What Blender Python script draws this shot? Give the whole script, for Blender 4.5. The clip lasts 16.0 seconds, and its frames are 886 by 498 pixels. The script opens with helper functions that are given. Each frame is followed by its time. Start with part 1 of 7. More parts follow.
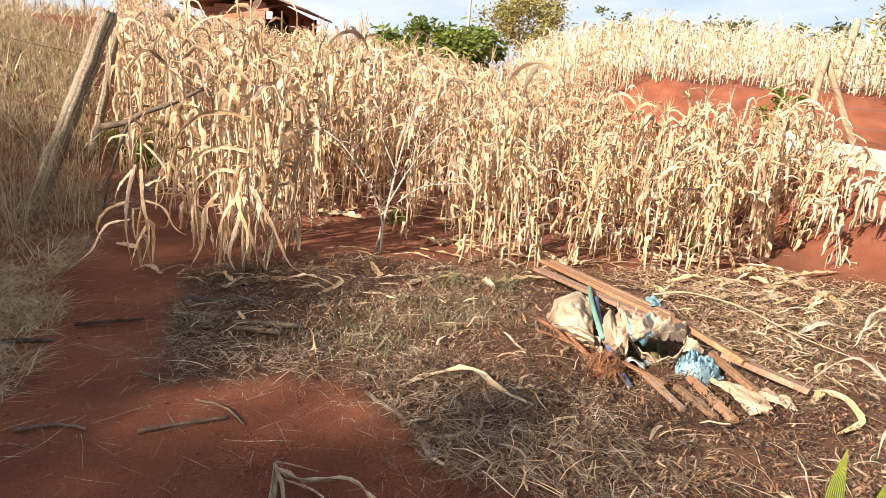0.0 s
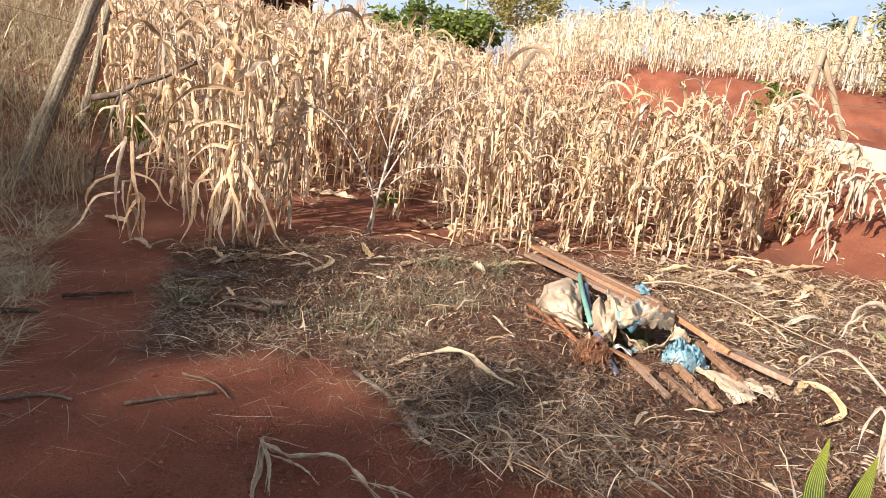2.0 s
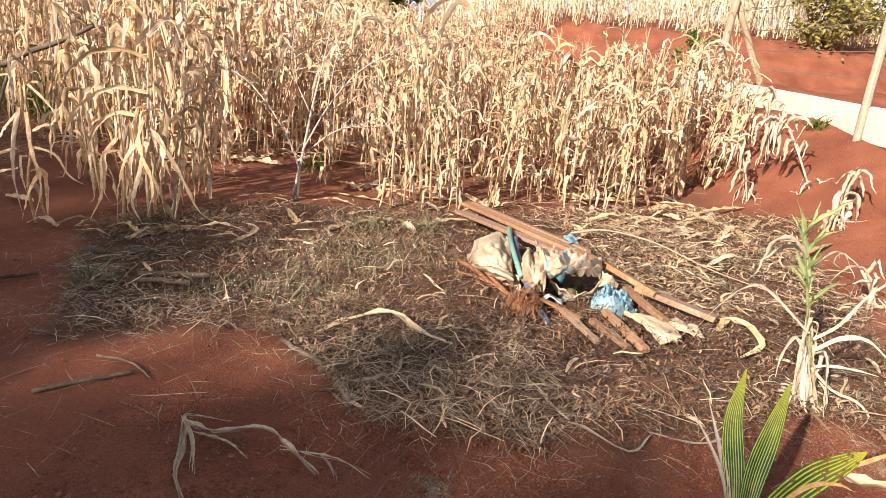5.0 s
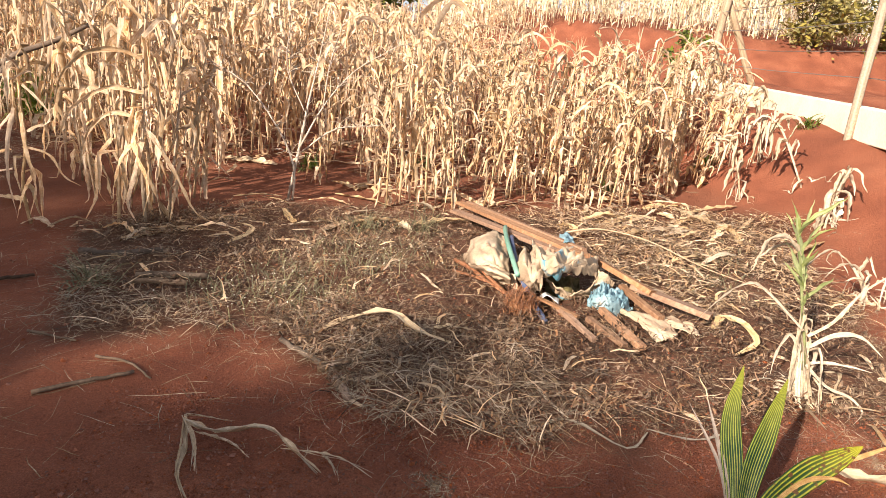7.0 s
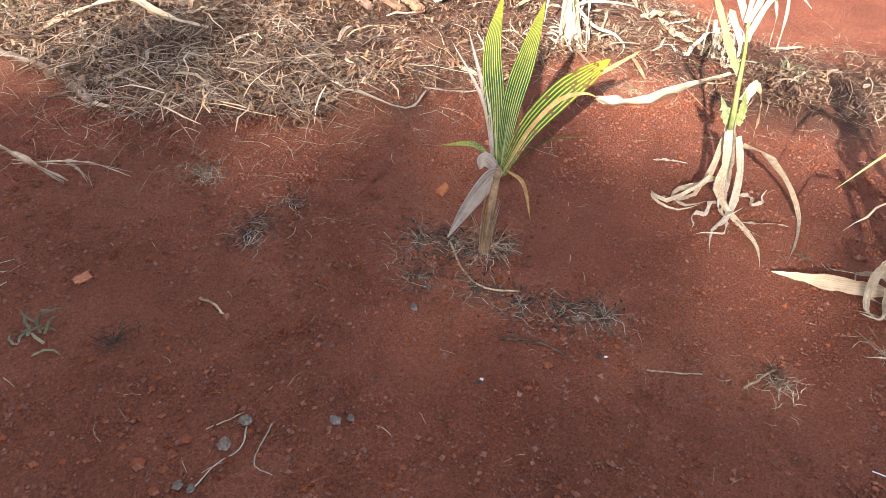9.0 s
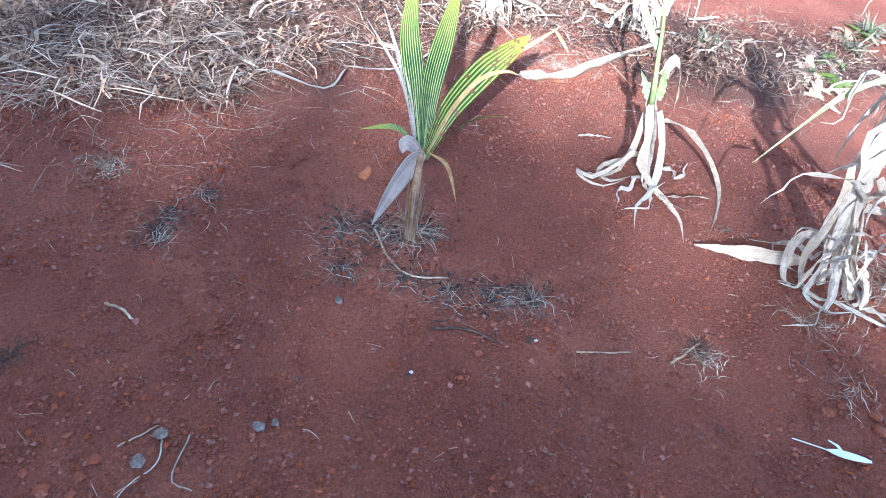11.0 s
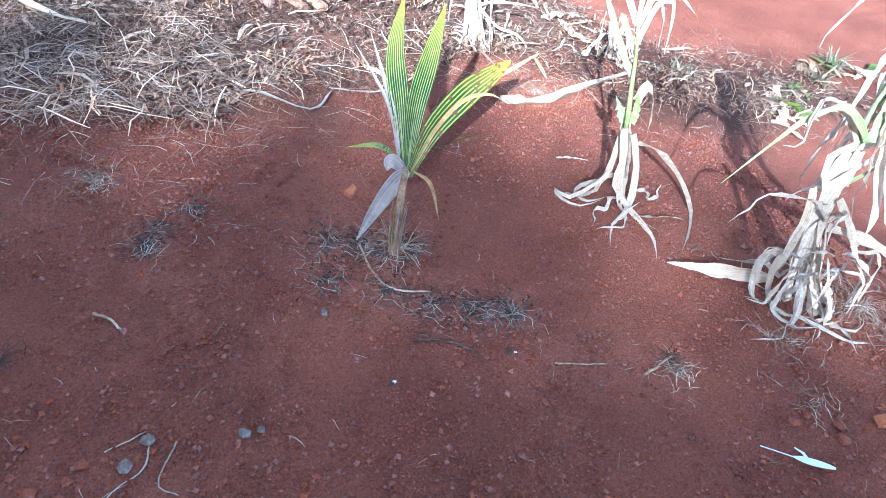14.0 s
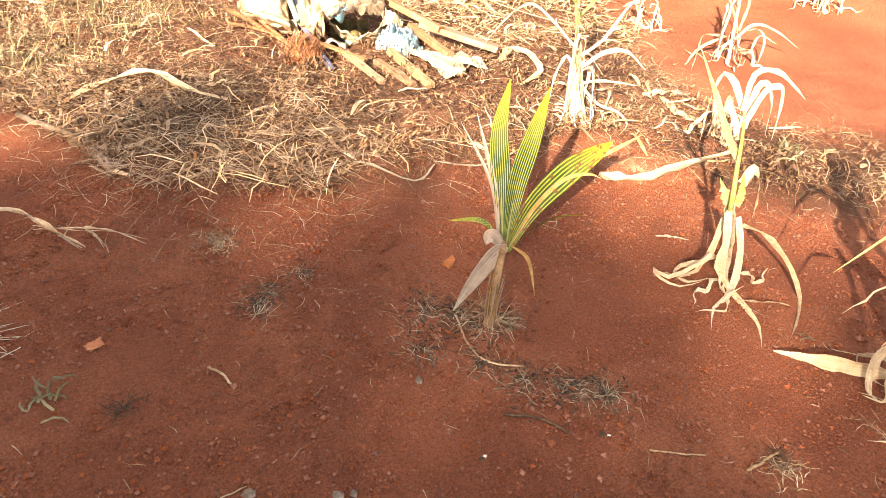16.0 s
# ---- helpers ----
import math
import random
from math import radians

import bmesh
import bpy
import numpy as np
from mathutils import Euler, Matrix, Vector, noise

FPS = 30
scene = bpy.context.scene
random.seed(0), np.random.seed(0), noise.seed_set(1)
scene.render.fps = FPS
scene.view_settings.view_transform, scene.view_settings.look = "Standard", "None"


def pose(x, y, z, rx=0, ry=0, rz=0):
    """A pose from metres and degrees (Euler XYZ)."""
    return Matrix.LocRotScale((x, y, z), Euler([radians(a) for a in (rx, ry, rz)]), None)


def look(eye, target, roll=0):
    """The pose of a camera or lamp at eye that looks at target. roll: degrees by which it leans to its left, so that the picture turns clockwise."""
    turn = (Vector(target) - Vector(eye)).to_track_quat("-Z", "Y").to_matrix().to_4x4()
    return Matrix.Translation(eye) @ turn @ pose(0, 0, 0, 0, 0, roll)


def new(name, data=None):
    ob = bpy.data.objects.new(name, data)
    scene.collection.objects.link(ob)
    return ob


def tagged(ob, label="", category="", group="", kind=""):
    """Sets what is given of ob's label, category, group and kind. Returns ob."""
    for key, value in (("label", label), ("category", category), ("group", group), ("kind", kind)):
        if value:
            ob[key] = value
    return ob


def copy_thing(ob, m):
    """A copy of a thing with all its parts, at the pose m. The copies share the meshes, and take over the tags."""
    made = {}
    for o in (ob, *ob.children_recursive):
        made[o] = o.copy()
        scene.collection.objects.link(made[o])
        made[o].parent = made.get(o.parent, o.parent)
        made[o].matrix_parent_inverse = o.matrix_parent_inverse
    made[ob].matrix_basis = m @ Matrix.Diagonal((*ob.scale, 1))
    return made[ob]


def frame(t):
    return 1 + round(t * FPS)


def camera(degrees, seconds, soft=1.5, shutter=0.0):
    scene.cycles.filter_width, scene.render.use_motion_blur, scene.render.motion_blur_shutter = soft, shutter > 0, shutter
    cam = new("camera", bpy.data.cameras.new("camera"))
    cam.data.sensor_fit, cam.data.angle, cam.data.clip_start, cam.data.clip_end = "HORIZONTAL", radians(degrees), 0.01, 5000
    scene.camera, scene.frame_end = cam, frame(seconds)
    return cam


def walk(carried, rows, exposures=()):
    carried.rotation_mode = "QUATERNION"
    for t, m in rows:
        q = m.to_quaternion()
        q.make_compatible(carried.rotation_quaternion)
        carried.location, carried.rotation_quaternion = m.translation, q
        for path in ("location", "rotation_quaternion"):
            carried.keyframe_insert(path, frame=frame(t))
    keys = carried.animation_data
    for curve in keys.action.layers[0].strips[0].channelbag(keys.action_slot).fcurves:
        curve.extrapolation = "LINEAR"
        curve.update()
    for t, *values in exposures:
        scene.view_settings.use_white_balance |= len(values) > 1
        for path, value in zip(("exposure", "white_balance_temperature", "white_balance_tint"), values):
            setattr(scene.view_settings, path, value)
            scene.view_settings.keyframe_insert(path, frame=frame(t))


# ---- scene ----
cam = camera(68.0, 16.0, soft=0.8)
PATH = [
    (0, (-0.212, 0.026, 1.471), (-0.263, 1.967, 0.994), 4.2),
    (0.5, (-0.201, 0.024, 1.472), (-0.256, 1.986, 1.088), 4.2),
    (1, (-0.205, 0.026, 1.461), (-0.218, 1.982, 1.046), 5.5),
    (1.5, (-0.22, 0.024, 1.457), (-0.252, 1.957, 0.944), 5.9),
    (2, (-0.22, 0.026, 1.454), (-0.237, 1.958, 0.935), 6.2),
    (2.5, (-0.221, 0.03, 1.454), (-0.257, 1.958, 0.926), 5.5),
    (3, (-0.222, 0.036, 1.449), (-0.226, 1.956, 0.889), 5.7),
    (3.5, (-0.205, 0.049, 1.451), (-0.179, 1.967, 0.883), 6.3),
    (4, (-0.184, 0.06, 1.444), (-0.124, 1.98, 0.889), 5.5),
    (4.5, (-0.159, 0.074, 1.432), (-0.037, 1.98, 0.839), 5.2),
    (5, (-0.151, 0.085, 1.421), (0.026, 1.981, 0.809), 4.5),
    (5.2, (-0.177, 0.078, 1.424), (0.053, 1.964, 0.798), 4.5),
    (7.5, (-0.177, 0.068, 1.423), (0.018, 1.963, 0.813), 4.5),
    (8, (-0.119, 0.035, 1.374), (0.189, 1.884, 0.675), 4.0),
    (8.5, (-0.012, 0.058, 1.255), (0.597, 1.609, 0.149), 6.4),
    (9, (0.017, 0.091, 1.224), (0.677, 1.449, -0.088), 6.1),
    (9.5, (0.055, 0.131, 1.223), (0.823, 1.406, -0.114), 7.8),
    (9.7, (0.073, 0.14, 1.221), (0.867, 1.395, -0.118), 7.1),
    (11.8, (0.069, 0.136, 1.221), (0.887, 1.354, -0.137), 9.8),
    (12, (0.063, 0.13, 1.227), (0.868, 1.369, -0.121), 9.2),
    (12.5, (0.059, 0.112, 1.221), (0.996, 1.281, -0.103), 12.5),
    (13, (0.072, 0.095, 1.225), (1.005, 1.262, -0.105), 10.8),
    (13.5, (0.05, 0.092, 1.222), (0.989, 1.288, -0.077), 10.4),
    (14, (0.035, 0.091, 1.235), (0.923, 1.335, -0.056), 10.4),
    (14.5, (0.025, 0.084, 1.237), (0.883, 1.385, -0.017), 9.5),
    (15, (0.014, 0.085, 1.254), (0.818, 1.442, 0.024), 9.2),
    (15.5, (0.018, 0.086, 1.271), (0.729, 1.529, 0.083), 7.6),
    (16, (0.005, 0.089, 1.281), (0.682, 1.56, 0.108), 6.5),
]
EXPOSURES = [(0, 1.32, 6500, 9), (0.5, 1.05, 6150, 8), (1, 1.05, 6150, 8), (2, 1.2, 6000, 8), (4, 1.22, 6050, 8), (5.2, 1.26, 6400, 9), (8, 1.4, 7000, 11),
             (8.5, 1.7, 7200, 11), (9, 2.12, 6000, 11), (9.7, 2.42, 4550, 6), (12.5, 2.5, 4300, 6), (14.4, 2.43, 4300, 5), (15, 2.36, 4450, 6), (15.4, 2.44, 6200, 10), (15.7, 2.52, 7300, 13),
             (16, 2.6, 8400, 16)]
walk(cam, [(t, look(eye, target, roll)) for t, eye, target, roll in PATH], EXPOSURES)

# ---- light ----
SUN_AZ, SUN_EL = 222.0, 27.0   # where the sun stands: degrees clockwise from +y, and above the horizon
sun_dir = Vector((math.sin(radians(SUN_AZ)) * math.cos(radians(SUN_EL)),
                  math.cos(radians(SUN_AZ)) * math.cos(radians(SUN_EL)), math.sin(radians(SUN_EL))))
sun = new("sun", bpy.data.lights.new("sun", "SUN"))
sun.data.energy, sun.data.angle, sun.data.color = 5.0, radians(0.9), (1.0, 0.87, 0.73)
sun.rotation_euler = sun_dir.to_track_quat("Z", "Y").to_euler()

world = bpy.data.worlds.new("sky")
scene.world = world
world.use_nodes = True
wn, wl = world.node_tree.nodes, world.node_tree.links
sky = wn.new("ShaderNodeTexSky")
sky.sky_type, sky.sun_disc = "NISHITA", False
sky.sun_elevation, sky.sun_rotation = radians(SUN_EL), radians(SUN_AZ)
sky.air_density, sky.dust_density = 1.0, 1.5
background = wn["Background"]
background.inputs["Strength"].default_value = 0.043
coord = wn.new("ShaderNodeTexCoord")
stretch = wn.new("ShaderNodeMapping")
stretch.inputs["Scale"].default_value = (1.0, 1.0, 4.0)
cloud = wn.new("ShaderNodeTexNoise")
cloud.inputs["Scale"].default_value, cloud.inputs["Detail"].default_value = 2.6, 6.0
cloud.inputs["Roughness"].default_value = 0.55
cover = wn.new("ShaderNodeValToRGB")
cover.color_ramp.elements[0].position, cover.color_ramp.elements[1].position = 0.36, 0.64
blend = wn.new("ShaderNodeMix")
blend.data_type = "RGBA"
blend.inputs["B"].default_value = (8.2, 8.5, 9.3, 1)
wl.new(coord.outputs["Generated"], stretch.inputs["Vector"])
wl.new(stretch.outputs["Vector"], cloud.inputs["Vector"])
wl.new(cloud.outputs["Fac"], cover.inputs["Fac"])
wl.new(cover.outputs["Color"], blend.inputs["Factor"])
wl.new(sky.outputs["Color"], blend.inputs["A"])
rise = wn.new("ShaderNodeSeparateXYZ")
wl.new(coord.outputs["Generated"], rise.inputs["Vector"])
low = wn.new("ShaderNodeMapRange")
low.inputs["From Min"].default_value, low.inputs["From Max"].default_value = 0.0, 0.42
low.inputs["To Min"].default_value, low.inputs["To Max"].default_value = 0.8, 0.0
wl.new(rise.outputs["Z"], low.inputs["Value"])
haze = wn.new("ShaderNodeMix")
haze.data_type = "RGBA"
tone = wn.new("ShaderNodeMix")
tone.data_type = "RGBA"
tone.inputs["A"].default_value, tone.inputs["B"].default_value = (7.6, 8.9, 11.0, 1), (11.0, 11.2, 11.8, 1)
wl.new(cover.outputs["Color"], tone.inputs["Factor"])
wl.new(low.outputs["Result"], haze.inputs["Factor"])
wl.new(blend.outputs["Result"], haze.inputs["A"])
wl.new(tone.outputs["Result"], haze.inputs["B"])
wl.new(haze.outputs["Result"], background.inputs["Color"])

# ---- materials ----


def surface(name, stops, scale=6.0, fine=60.0, rough=0.85, bump=0.3, depth=0.01, vary=0.0, by="object",
            thin=0.0, metal=0.0, streak=None, spots=None, stripe=0, grain=None, dirt_shade=None, tip=None):
    """Colour from coarse and fine noise through a ramp; vary: brightness spread from piece to piece; thin: share of light let through."""
    m = bpy.data.materials.new(name)
    m.use_nodes = True
    n, l = m.node_tree.nodes, m.node_tree.links
    bsdf = n["Principled BSDF"]
    bsdf.inputs["Roughness"].default_value, bsdf.inputs["Metallic"].default_value = rough, metal
    bsdf.inputs["Specular IOR Level"].default_value = 0.25
    tc = n.new("ShaderNodeTexCoord")
    mp = n.new("ShaderNodeMapping")
    if streak:
        mp.inputs["Scale"].default_value = (streak[0], streak[1], 1)
        l.new(tc.outputs["UV"], mp.inputs["Vector"])
    else:
        l.new(tc.outputs["Object"], mp.inputs["Vector"])
    a, b = n.new("ShaderNodeTexNoise"), n.new("ShaderNodeTexNoise")
    a.inputs["Scale"].default_value, a.inputs["Detail"].default_value = (1.0 if streak else scale), (4 if streak else 8)
    b.inputs["Scale"].default_value, b.inputs["Detail"].default_value = fine, 5
    b.inputs["Roughness"].default_value = 0.62
    l.new(mp.outputs["Vector"], a.inputs["Vector"])
    l.new(tc.outputs["Object"], b.inputs["Vector"])
    mix = n.new("ShaderNodeMix")
    mix.inputs["Factor"].default_value = 0.4
    l.new(a.outputs["Fac"], mix.inputs["A"])
    if stripe:
        wave = n.new("ShaderNodeTexWave")
        wave.inputs["Scale"].default_value, wave.inputs["Distortion"].default_value = stripe * 0.314, 1.2
        wave.inputs["Detail"].default_value, wave.inputs["Detail Scale"].default_value = 2, 0.6
        l.new(tc.outputs["UV"], wave.inputs["Vector"])
        soft = n.new("ShaderNodeMapRange")
        soft.inputs["To Min"].default_value, soft.inputs["To Max"].default_value = 0.06, 0.84
        narrow = n.new("ShaderNodeMath")
        narrow.operation, narrow.inputs[1].default_value = "POWER", 1.3
        l.new(wave.outputs["Fac"], narrow.inputs[0])
        l.new(narrow.outputs[0], soft.inputs["Value"])
        l.new(soft.outputs["Result"], mix.inputs["A"])
    l.new(b.outputs["Fac"], mix.inputs["B"])
    ramp = n.new("ShaderNodeValToRGB")
    while len(ramp.color_ramp.elements) < len(stops):
        ramp.color_ramp.elements.new(0.5)
    for i, c in enumerate(stops):
        e = ramp.color_ramp.elements[i]
        e.position, e.color = 0.32 + 0.36 * i / max(1, len(stops) - 1), (*c, 1)
    l.new(mix.outputs["Result"], ramp.inputs["Fac"])
    colour = ramp.outputs["Color"]
    # Blends a second colour in towards the leaf's end.
    if tip:
        sx = n.new("ShaderNodeSeparateXYZ")
        l.new(tc.outputs["UV"], sx.inputs["Vector"])
        tr = n.new("ShaderNodeMapRange")
        tr.inputs["From Min"].default_value, tr.inputs["From Max"].default_value = tip[1], 1.0
        tr.inputs["To Max"].default_value = 0.45
        l.new(sx.outputs["Y"], tr.inputs["Value"])
        tm = n.new("ShaderNodeMix")
        tm.data_type = "RGBA"
        tm.inputs["B"].default_value = (*tip[0], 1)
        l.new(tr.outputs["Result"], tm.inputs["Factor"])
        l.new(colour, tm.inputs["A"])
        colour = tm.outputs["Result"]
    if spots:
        s = n.new("ShaderNodeTexNoise")
        s.inputs["Scale"].default_value, s.inputs["Detail"].default_value = spots[0], 5
        l.new(tc.outputs["Object"], s.inputs["Vector"])
        sr = n.new("ShaderNodeMapRange")
        sr.inputs["From Min"].default_value, sr.inputs["From Max"].default_value = spots[2], spots[2] + 0.09
        l.new(s.outputs["Fac"], sr.inputs["Value"])
        sm = n.new("ShaderNodeMix")
        sm.data_type = "RGBA"
        sm.inputs["B"].default_value = (*spots[1], 1)
        l.new(sr.outputs["Result"], sm.inputs["Factor"])
        l.new(colour, sm.inputs["A"])
        colour = sm.outputs["Result"]
    if vary:
        hsv = n.new("ShaderNodeHueSaturation")
        mr = n.new("ShaderNodeMapRange")
        mr.inputs["To Min"].default_value, mr.inputs["To Max"].default_value = 1 - vary, 1 + vary
        if by == "object":
            l.new(n.new("ShaderNodeObjectInfo").outputs["Random"], mr.inputs["Value"])
        else:
            l.new(n.new("ShaderNodeNewGeometry").outputs["Random Per Island"], mr.inputs["Value"])
        l.new(mr.outputs["Result"], hsv.inputs["Value"])
        sat = n.new("ShaderNodeMapRange")
        sat.inputs["To Min"].default_value, sat.inputs["To Max"].default_value = 1.15, 0.8
        wob = n.new("ShaderNodeMath")
        wob.operation = "FRACT"
        mul = n.new("ShaderNodeMath")
        mul.operation, mul.inputs[1].default_value = "MULTIPLY", 7.31
        l.new(mr.inputs["Value"].links[0].from_socket, mul.inputs[0])
        l.new(mul.outputs[0], wob.inputs[0])
        l.new(wob.outputs[0], sat.inputs["Value"])
        l.new(sat.outputs["Result"], hsv.inputs["Saturation"])
        l.new(colour, hsv.inputs["Color"])
        colour = hsv.outputs["Color"]
    # Mixes in a darker colour by attribute: rotted litter and shade in one.
    if dirt_shade:
        at = n.new("ShaderNodeAttribute")
        at.attribute_name = dirt_shade[0]
        dm = n.new("ShaderNodeMix")
        dm.data_type = "RGBA"
        dm.inputs["B"].default_value = (*dirt_shade[1], 1)
        l.new(at.outputs["Fac"], dm.inputs["Factor"])
        l.new(colour, dm.inputs["A"])
        colour = dm.outputs["Result"]
    if grain:
        gn = n.new("ShaderNodeTexNoise")
        gn.inputs["Scale"].default_value, gn.inputs["Detail"].default_value, gn.inputs["Roughness"].default_value = grain[0], 8, 0.7
        l.new(tc.outputs["Object"], gn.inputs["Vector"])
        gr = n.new("ShaderNodeMapRange")
        gr.inputs["From Min"].default_value, gr.inputs["From Max"].default_value = 0.35, 0.65
        gr.inputs["To Min"].default_value, gr.inputs["To Max"].default_value = 1 - grain[2], 1 + grain[2]
        l.new(gn.outputs["Fac"], gr.inputs["Value"])
        gm = n.new("ShaderNodeVectorMath")
        gm.operation = "MULTIPLY"
        l.new(colour, gm.inputs[0])
        l.new(gr.outputs["Result"], gm.inputs[1])
        colour = gm.outputs["Vector"]
    l.new(colour, bsdf.inputs["Base Color"])
    if bump:
        bp = n.new("ShaderNodeBump")
        bp.inputs["Strength"].default_value, bp.inputs["Distance"].default_value = bump, depth
        l.new(mix.outputs["Result"], bp.inputs["Height"])
        last = bp
        if grain:
            last = n.new("ShaderNodeBump")
            last.inputs["Strength"].default_value, last.inputs["Distance"].default_value = 1.0, grain[1]
            l.new(gn.outputs["Fac"], last.inputs["Height"])
            l.new(bp.outputs["Normal"], last.inputs["Normal"])
        l.new(last.outputs["Normal"], bsdf.inputs["Normal"])
    if thin:
        t = n.new("ShaderNodeBsdfTranslucent")
        l.new(colour, t.inputs["Color"])
        ms = n.new("ShaderNodeMixShader")
        ms.inputs["Fac"].default_value = thin
        l.new(bsdf.outputs[0], ms.inputs[1])
        l.new(t.outputs[0], ms.inputs[2])
        l.new(ms.outputs[0], n["Material Output"].inputs["Surface"])
    return m


# The litter tone is mulch, darkened further for shade between the straws.
SOIL = surface("red_soil", [(0.155, 0.046, 0.025), (0.238, 0.077, 0.041), (0.33, 0.12, 0.066)], 2.0, 90, 0.95, 1.0, 0.016,
               spots=(190, (0.40, 0.17, 0.10), 0.72), grain=(190, 0.010, 0.38), dirt_shade=("litter", (0.105, 0.052, 0.032)))
CLOD = surface("soil_clod", [(0.125, 0.04, 0.023), (0.205, 0.069, 0.038), (0.31, 0.118, 0.068)], 20, 160, 0.95, 0.6, 0.004, 0.28, "island")
MAIZE = surface("dry_maize_leaf", [(0.33, 0.155, 0.07), (0.62, 0.44, 0.27), (0.88, 0.79, 0.64)], rough=0.62, bump=0.25, depth=0.003,
                vary=0.42, thin=0.32, streak=(9, 2.2), fine=25)
MAIZE_MASS = surface("dry_maize_mass", [(0.33, 0.155, 0.07), (0.62, 0.44, 0.27), (0.88, 0.79, 0.64)], rough=0.62, bump=0.2, depth=0.003,
                     vary=0.42, by="island", thin=0.32, streak=(9, 2.2), fine=25)
MAIZE_STEM = surface("dry_maize_stem", [(0.26, 0.15, 0.085), (0.44, 0.31, 0.19), (0.62, 0.49, 0.34)], 14, 90, 0.6, 0.3, 0.004, 0.25)
HUSK = surface("pale_husk", [(0.42, 0.27, 0.13), (0.66, 0.48, 0.28), (0.80, 0.66, 0.44)], rough=0.55, bump=0.25, depth=0.003,
               vary=0.15, thin=0.2, streak=(12, 2), fine=30)
BLEACHED = surface("bleached_leaf", [(0.24, 0.16, 0.10), (0.54, 0.44, 0.32), (0.80, 0.71, 0.57)], rough=0.6, bump=0.5, depth=0.003,
                   vary=0.22, thin=0.22, streak=(22, 2), fine=60)
STRAW_PALE = surface("tan_straw", [(0.26, 0.17, 0.10), (0.52, 0.38, 0.25), (0.74, 0.60, 0.43)], rough=0.7, bump=0.5, depth=0.003,
                     vary=0.25, thin=0.15, streak=(26, 2), fine=60)
GREEN_STEM = surface("green_maize", [(0.12, 0.16, 0.055), (0.26, 0.30, 0.12), (0.50, 0.51, 0.29)], rough=0.5, bump=0.2, depth=0.003,
                     vary=0.12, thin=0.25, streak=(14, 1.5), fine=30)
STRAW = surface("straw", [(0.13, 0.078, 0.046), (0.31, 0.21, 0.13), (0.60, 0.48, 0.34)], 8, 70, 0.8, 0.2, 0.002, 0.5, "island")
FLAKE = surface("leaf_crumbs", [(0.095, 0.05, 0.03), (0.20, 0.118, 0.072), (0.37, 0.26, 0.17)], 8, 70, 0.85, 0.3, 0.003, 0.5, "island", thin=0.1)
ASH_TWIG = surface("ash_grey_stalks", [(0.13, 0.085, 0.056), (0.30, 0.215, 0.145), (0.53, 0.43, 0.325)], 8, 70, 0.85, 0.3, 0.003, 0.45, "island")
GREY_TWIG = surface("grey_twigs", [(0.025, 0.014, 0.009), (0.068, 0.042, 0.028), (0.18, 0.122, 0.085)], 8, 70, 0.85, 0.3, 0.003, 0.5, "island")
DRY_GRASS = surface("dry_grass", [(0.25, 0.175, 0.095), (0.46, 0.355, 0.21), (0.70, 0.60, 0.41)], 5, 50, 0.8, 0.0, 0.002, 0.4, "island", thin=0.2)
WEED = surface("grey_green_weed", [(0.085, 0.080, 0.042), (0.18, 0.165, 0.095), (0.34, 0.30, 0.20)], 8, 60, 0.8, 0.2, 0.003, 0.35, "island", thin=0.2)
BLOSSOM = surface("dry_white_blossom", [(0.42, 0.38, 0.31), (0.60, 0.56, 0.48)], 30, 120, 0.9, 0.2, 0.002, 0.2, "island")
# The yellow tip colour paints in sunlight on the upper part of the leaves.
PALM = surface("palm_leaf", [(0.004, 0.03, 0.012), (0.03, 0.085, 0.016), (0.29, 0.31, 0.05)], rough=0.42, bump=0.3, depth=0.002,
               thin=0.14, streak=(26, 1.2), fine=30, stripe=9, tip=((0.30, 0.28, 0.015), 0.5))
PALM_YELLOW = surface("yellowing_palm_leaf", [(0.015, 0.045, 0.010), (0.08, 0.12, 0.012), (0.30, 0.30, 0.03)], rough=0.45, bump=0.3, depth=0.002,
                      thin=0.14, streak=(26, 1.5), fine=30, stripe=7, spots=(60, (0.10, 0.045, 0.015), 0.535), tip=((0.42, 0.36, 0.02), 0.5))
PALM_DEAD = surface("withered_palm_leaf", [(0.15, 0.115, 0.10), (0.32, 0.265, 0.225), (0.50, 0.43, 0.37)], rough=0.7, bump=0.4, depth=0.002,
                    thin=0.12, streak=(24, 1.5), fine=40)
PALM_BROWN = surface("brown_palm_leaf", [(0.17, 0.085, 0.03), (0.38, 0.22, 0.08), (0.60, 0.44, 0.20)], rough=0.6, bump=0.4, depth=0.002,
                     thin=0.18, streak=(20, 2), fine=40)
FIBRE = surface("palm_fibre", [(0.12, 0.07, 0.04), (0.25, 0.155, 0.085), (0.42, 0.29, 0.17)], 30, 140, 0.9, 0.6, 0.004)
OLD_WOOD = surface("weathered_wood", [(0.06, 0.045, 0.03), (0.24, 0.19, 0.135), (0.52, 0.45, 0.34)], 9, 40, 0.9, 1.0, 0.02, streak=(34, 1.4))
POST_WOOD = surface("sun_bleached_post", [(0.16, 0.11, 0.07), (0.32, 0.24, 0.165), (0.50, 0.40, 0.29)], 7, 50, 0.8, 0.5, 0.006, 0.12, streak=(10, 1.5))
DARK_WOOD = surface("dark_branch_bark", [(0.07, 0.045, 0.032), (0.14, 0.095, 0.066), (0.24, 0.17, 0.12)], 12, 80, 0.9, 0.8, 0.006, 0.2)
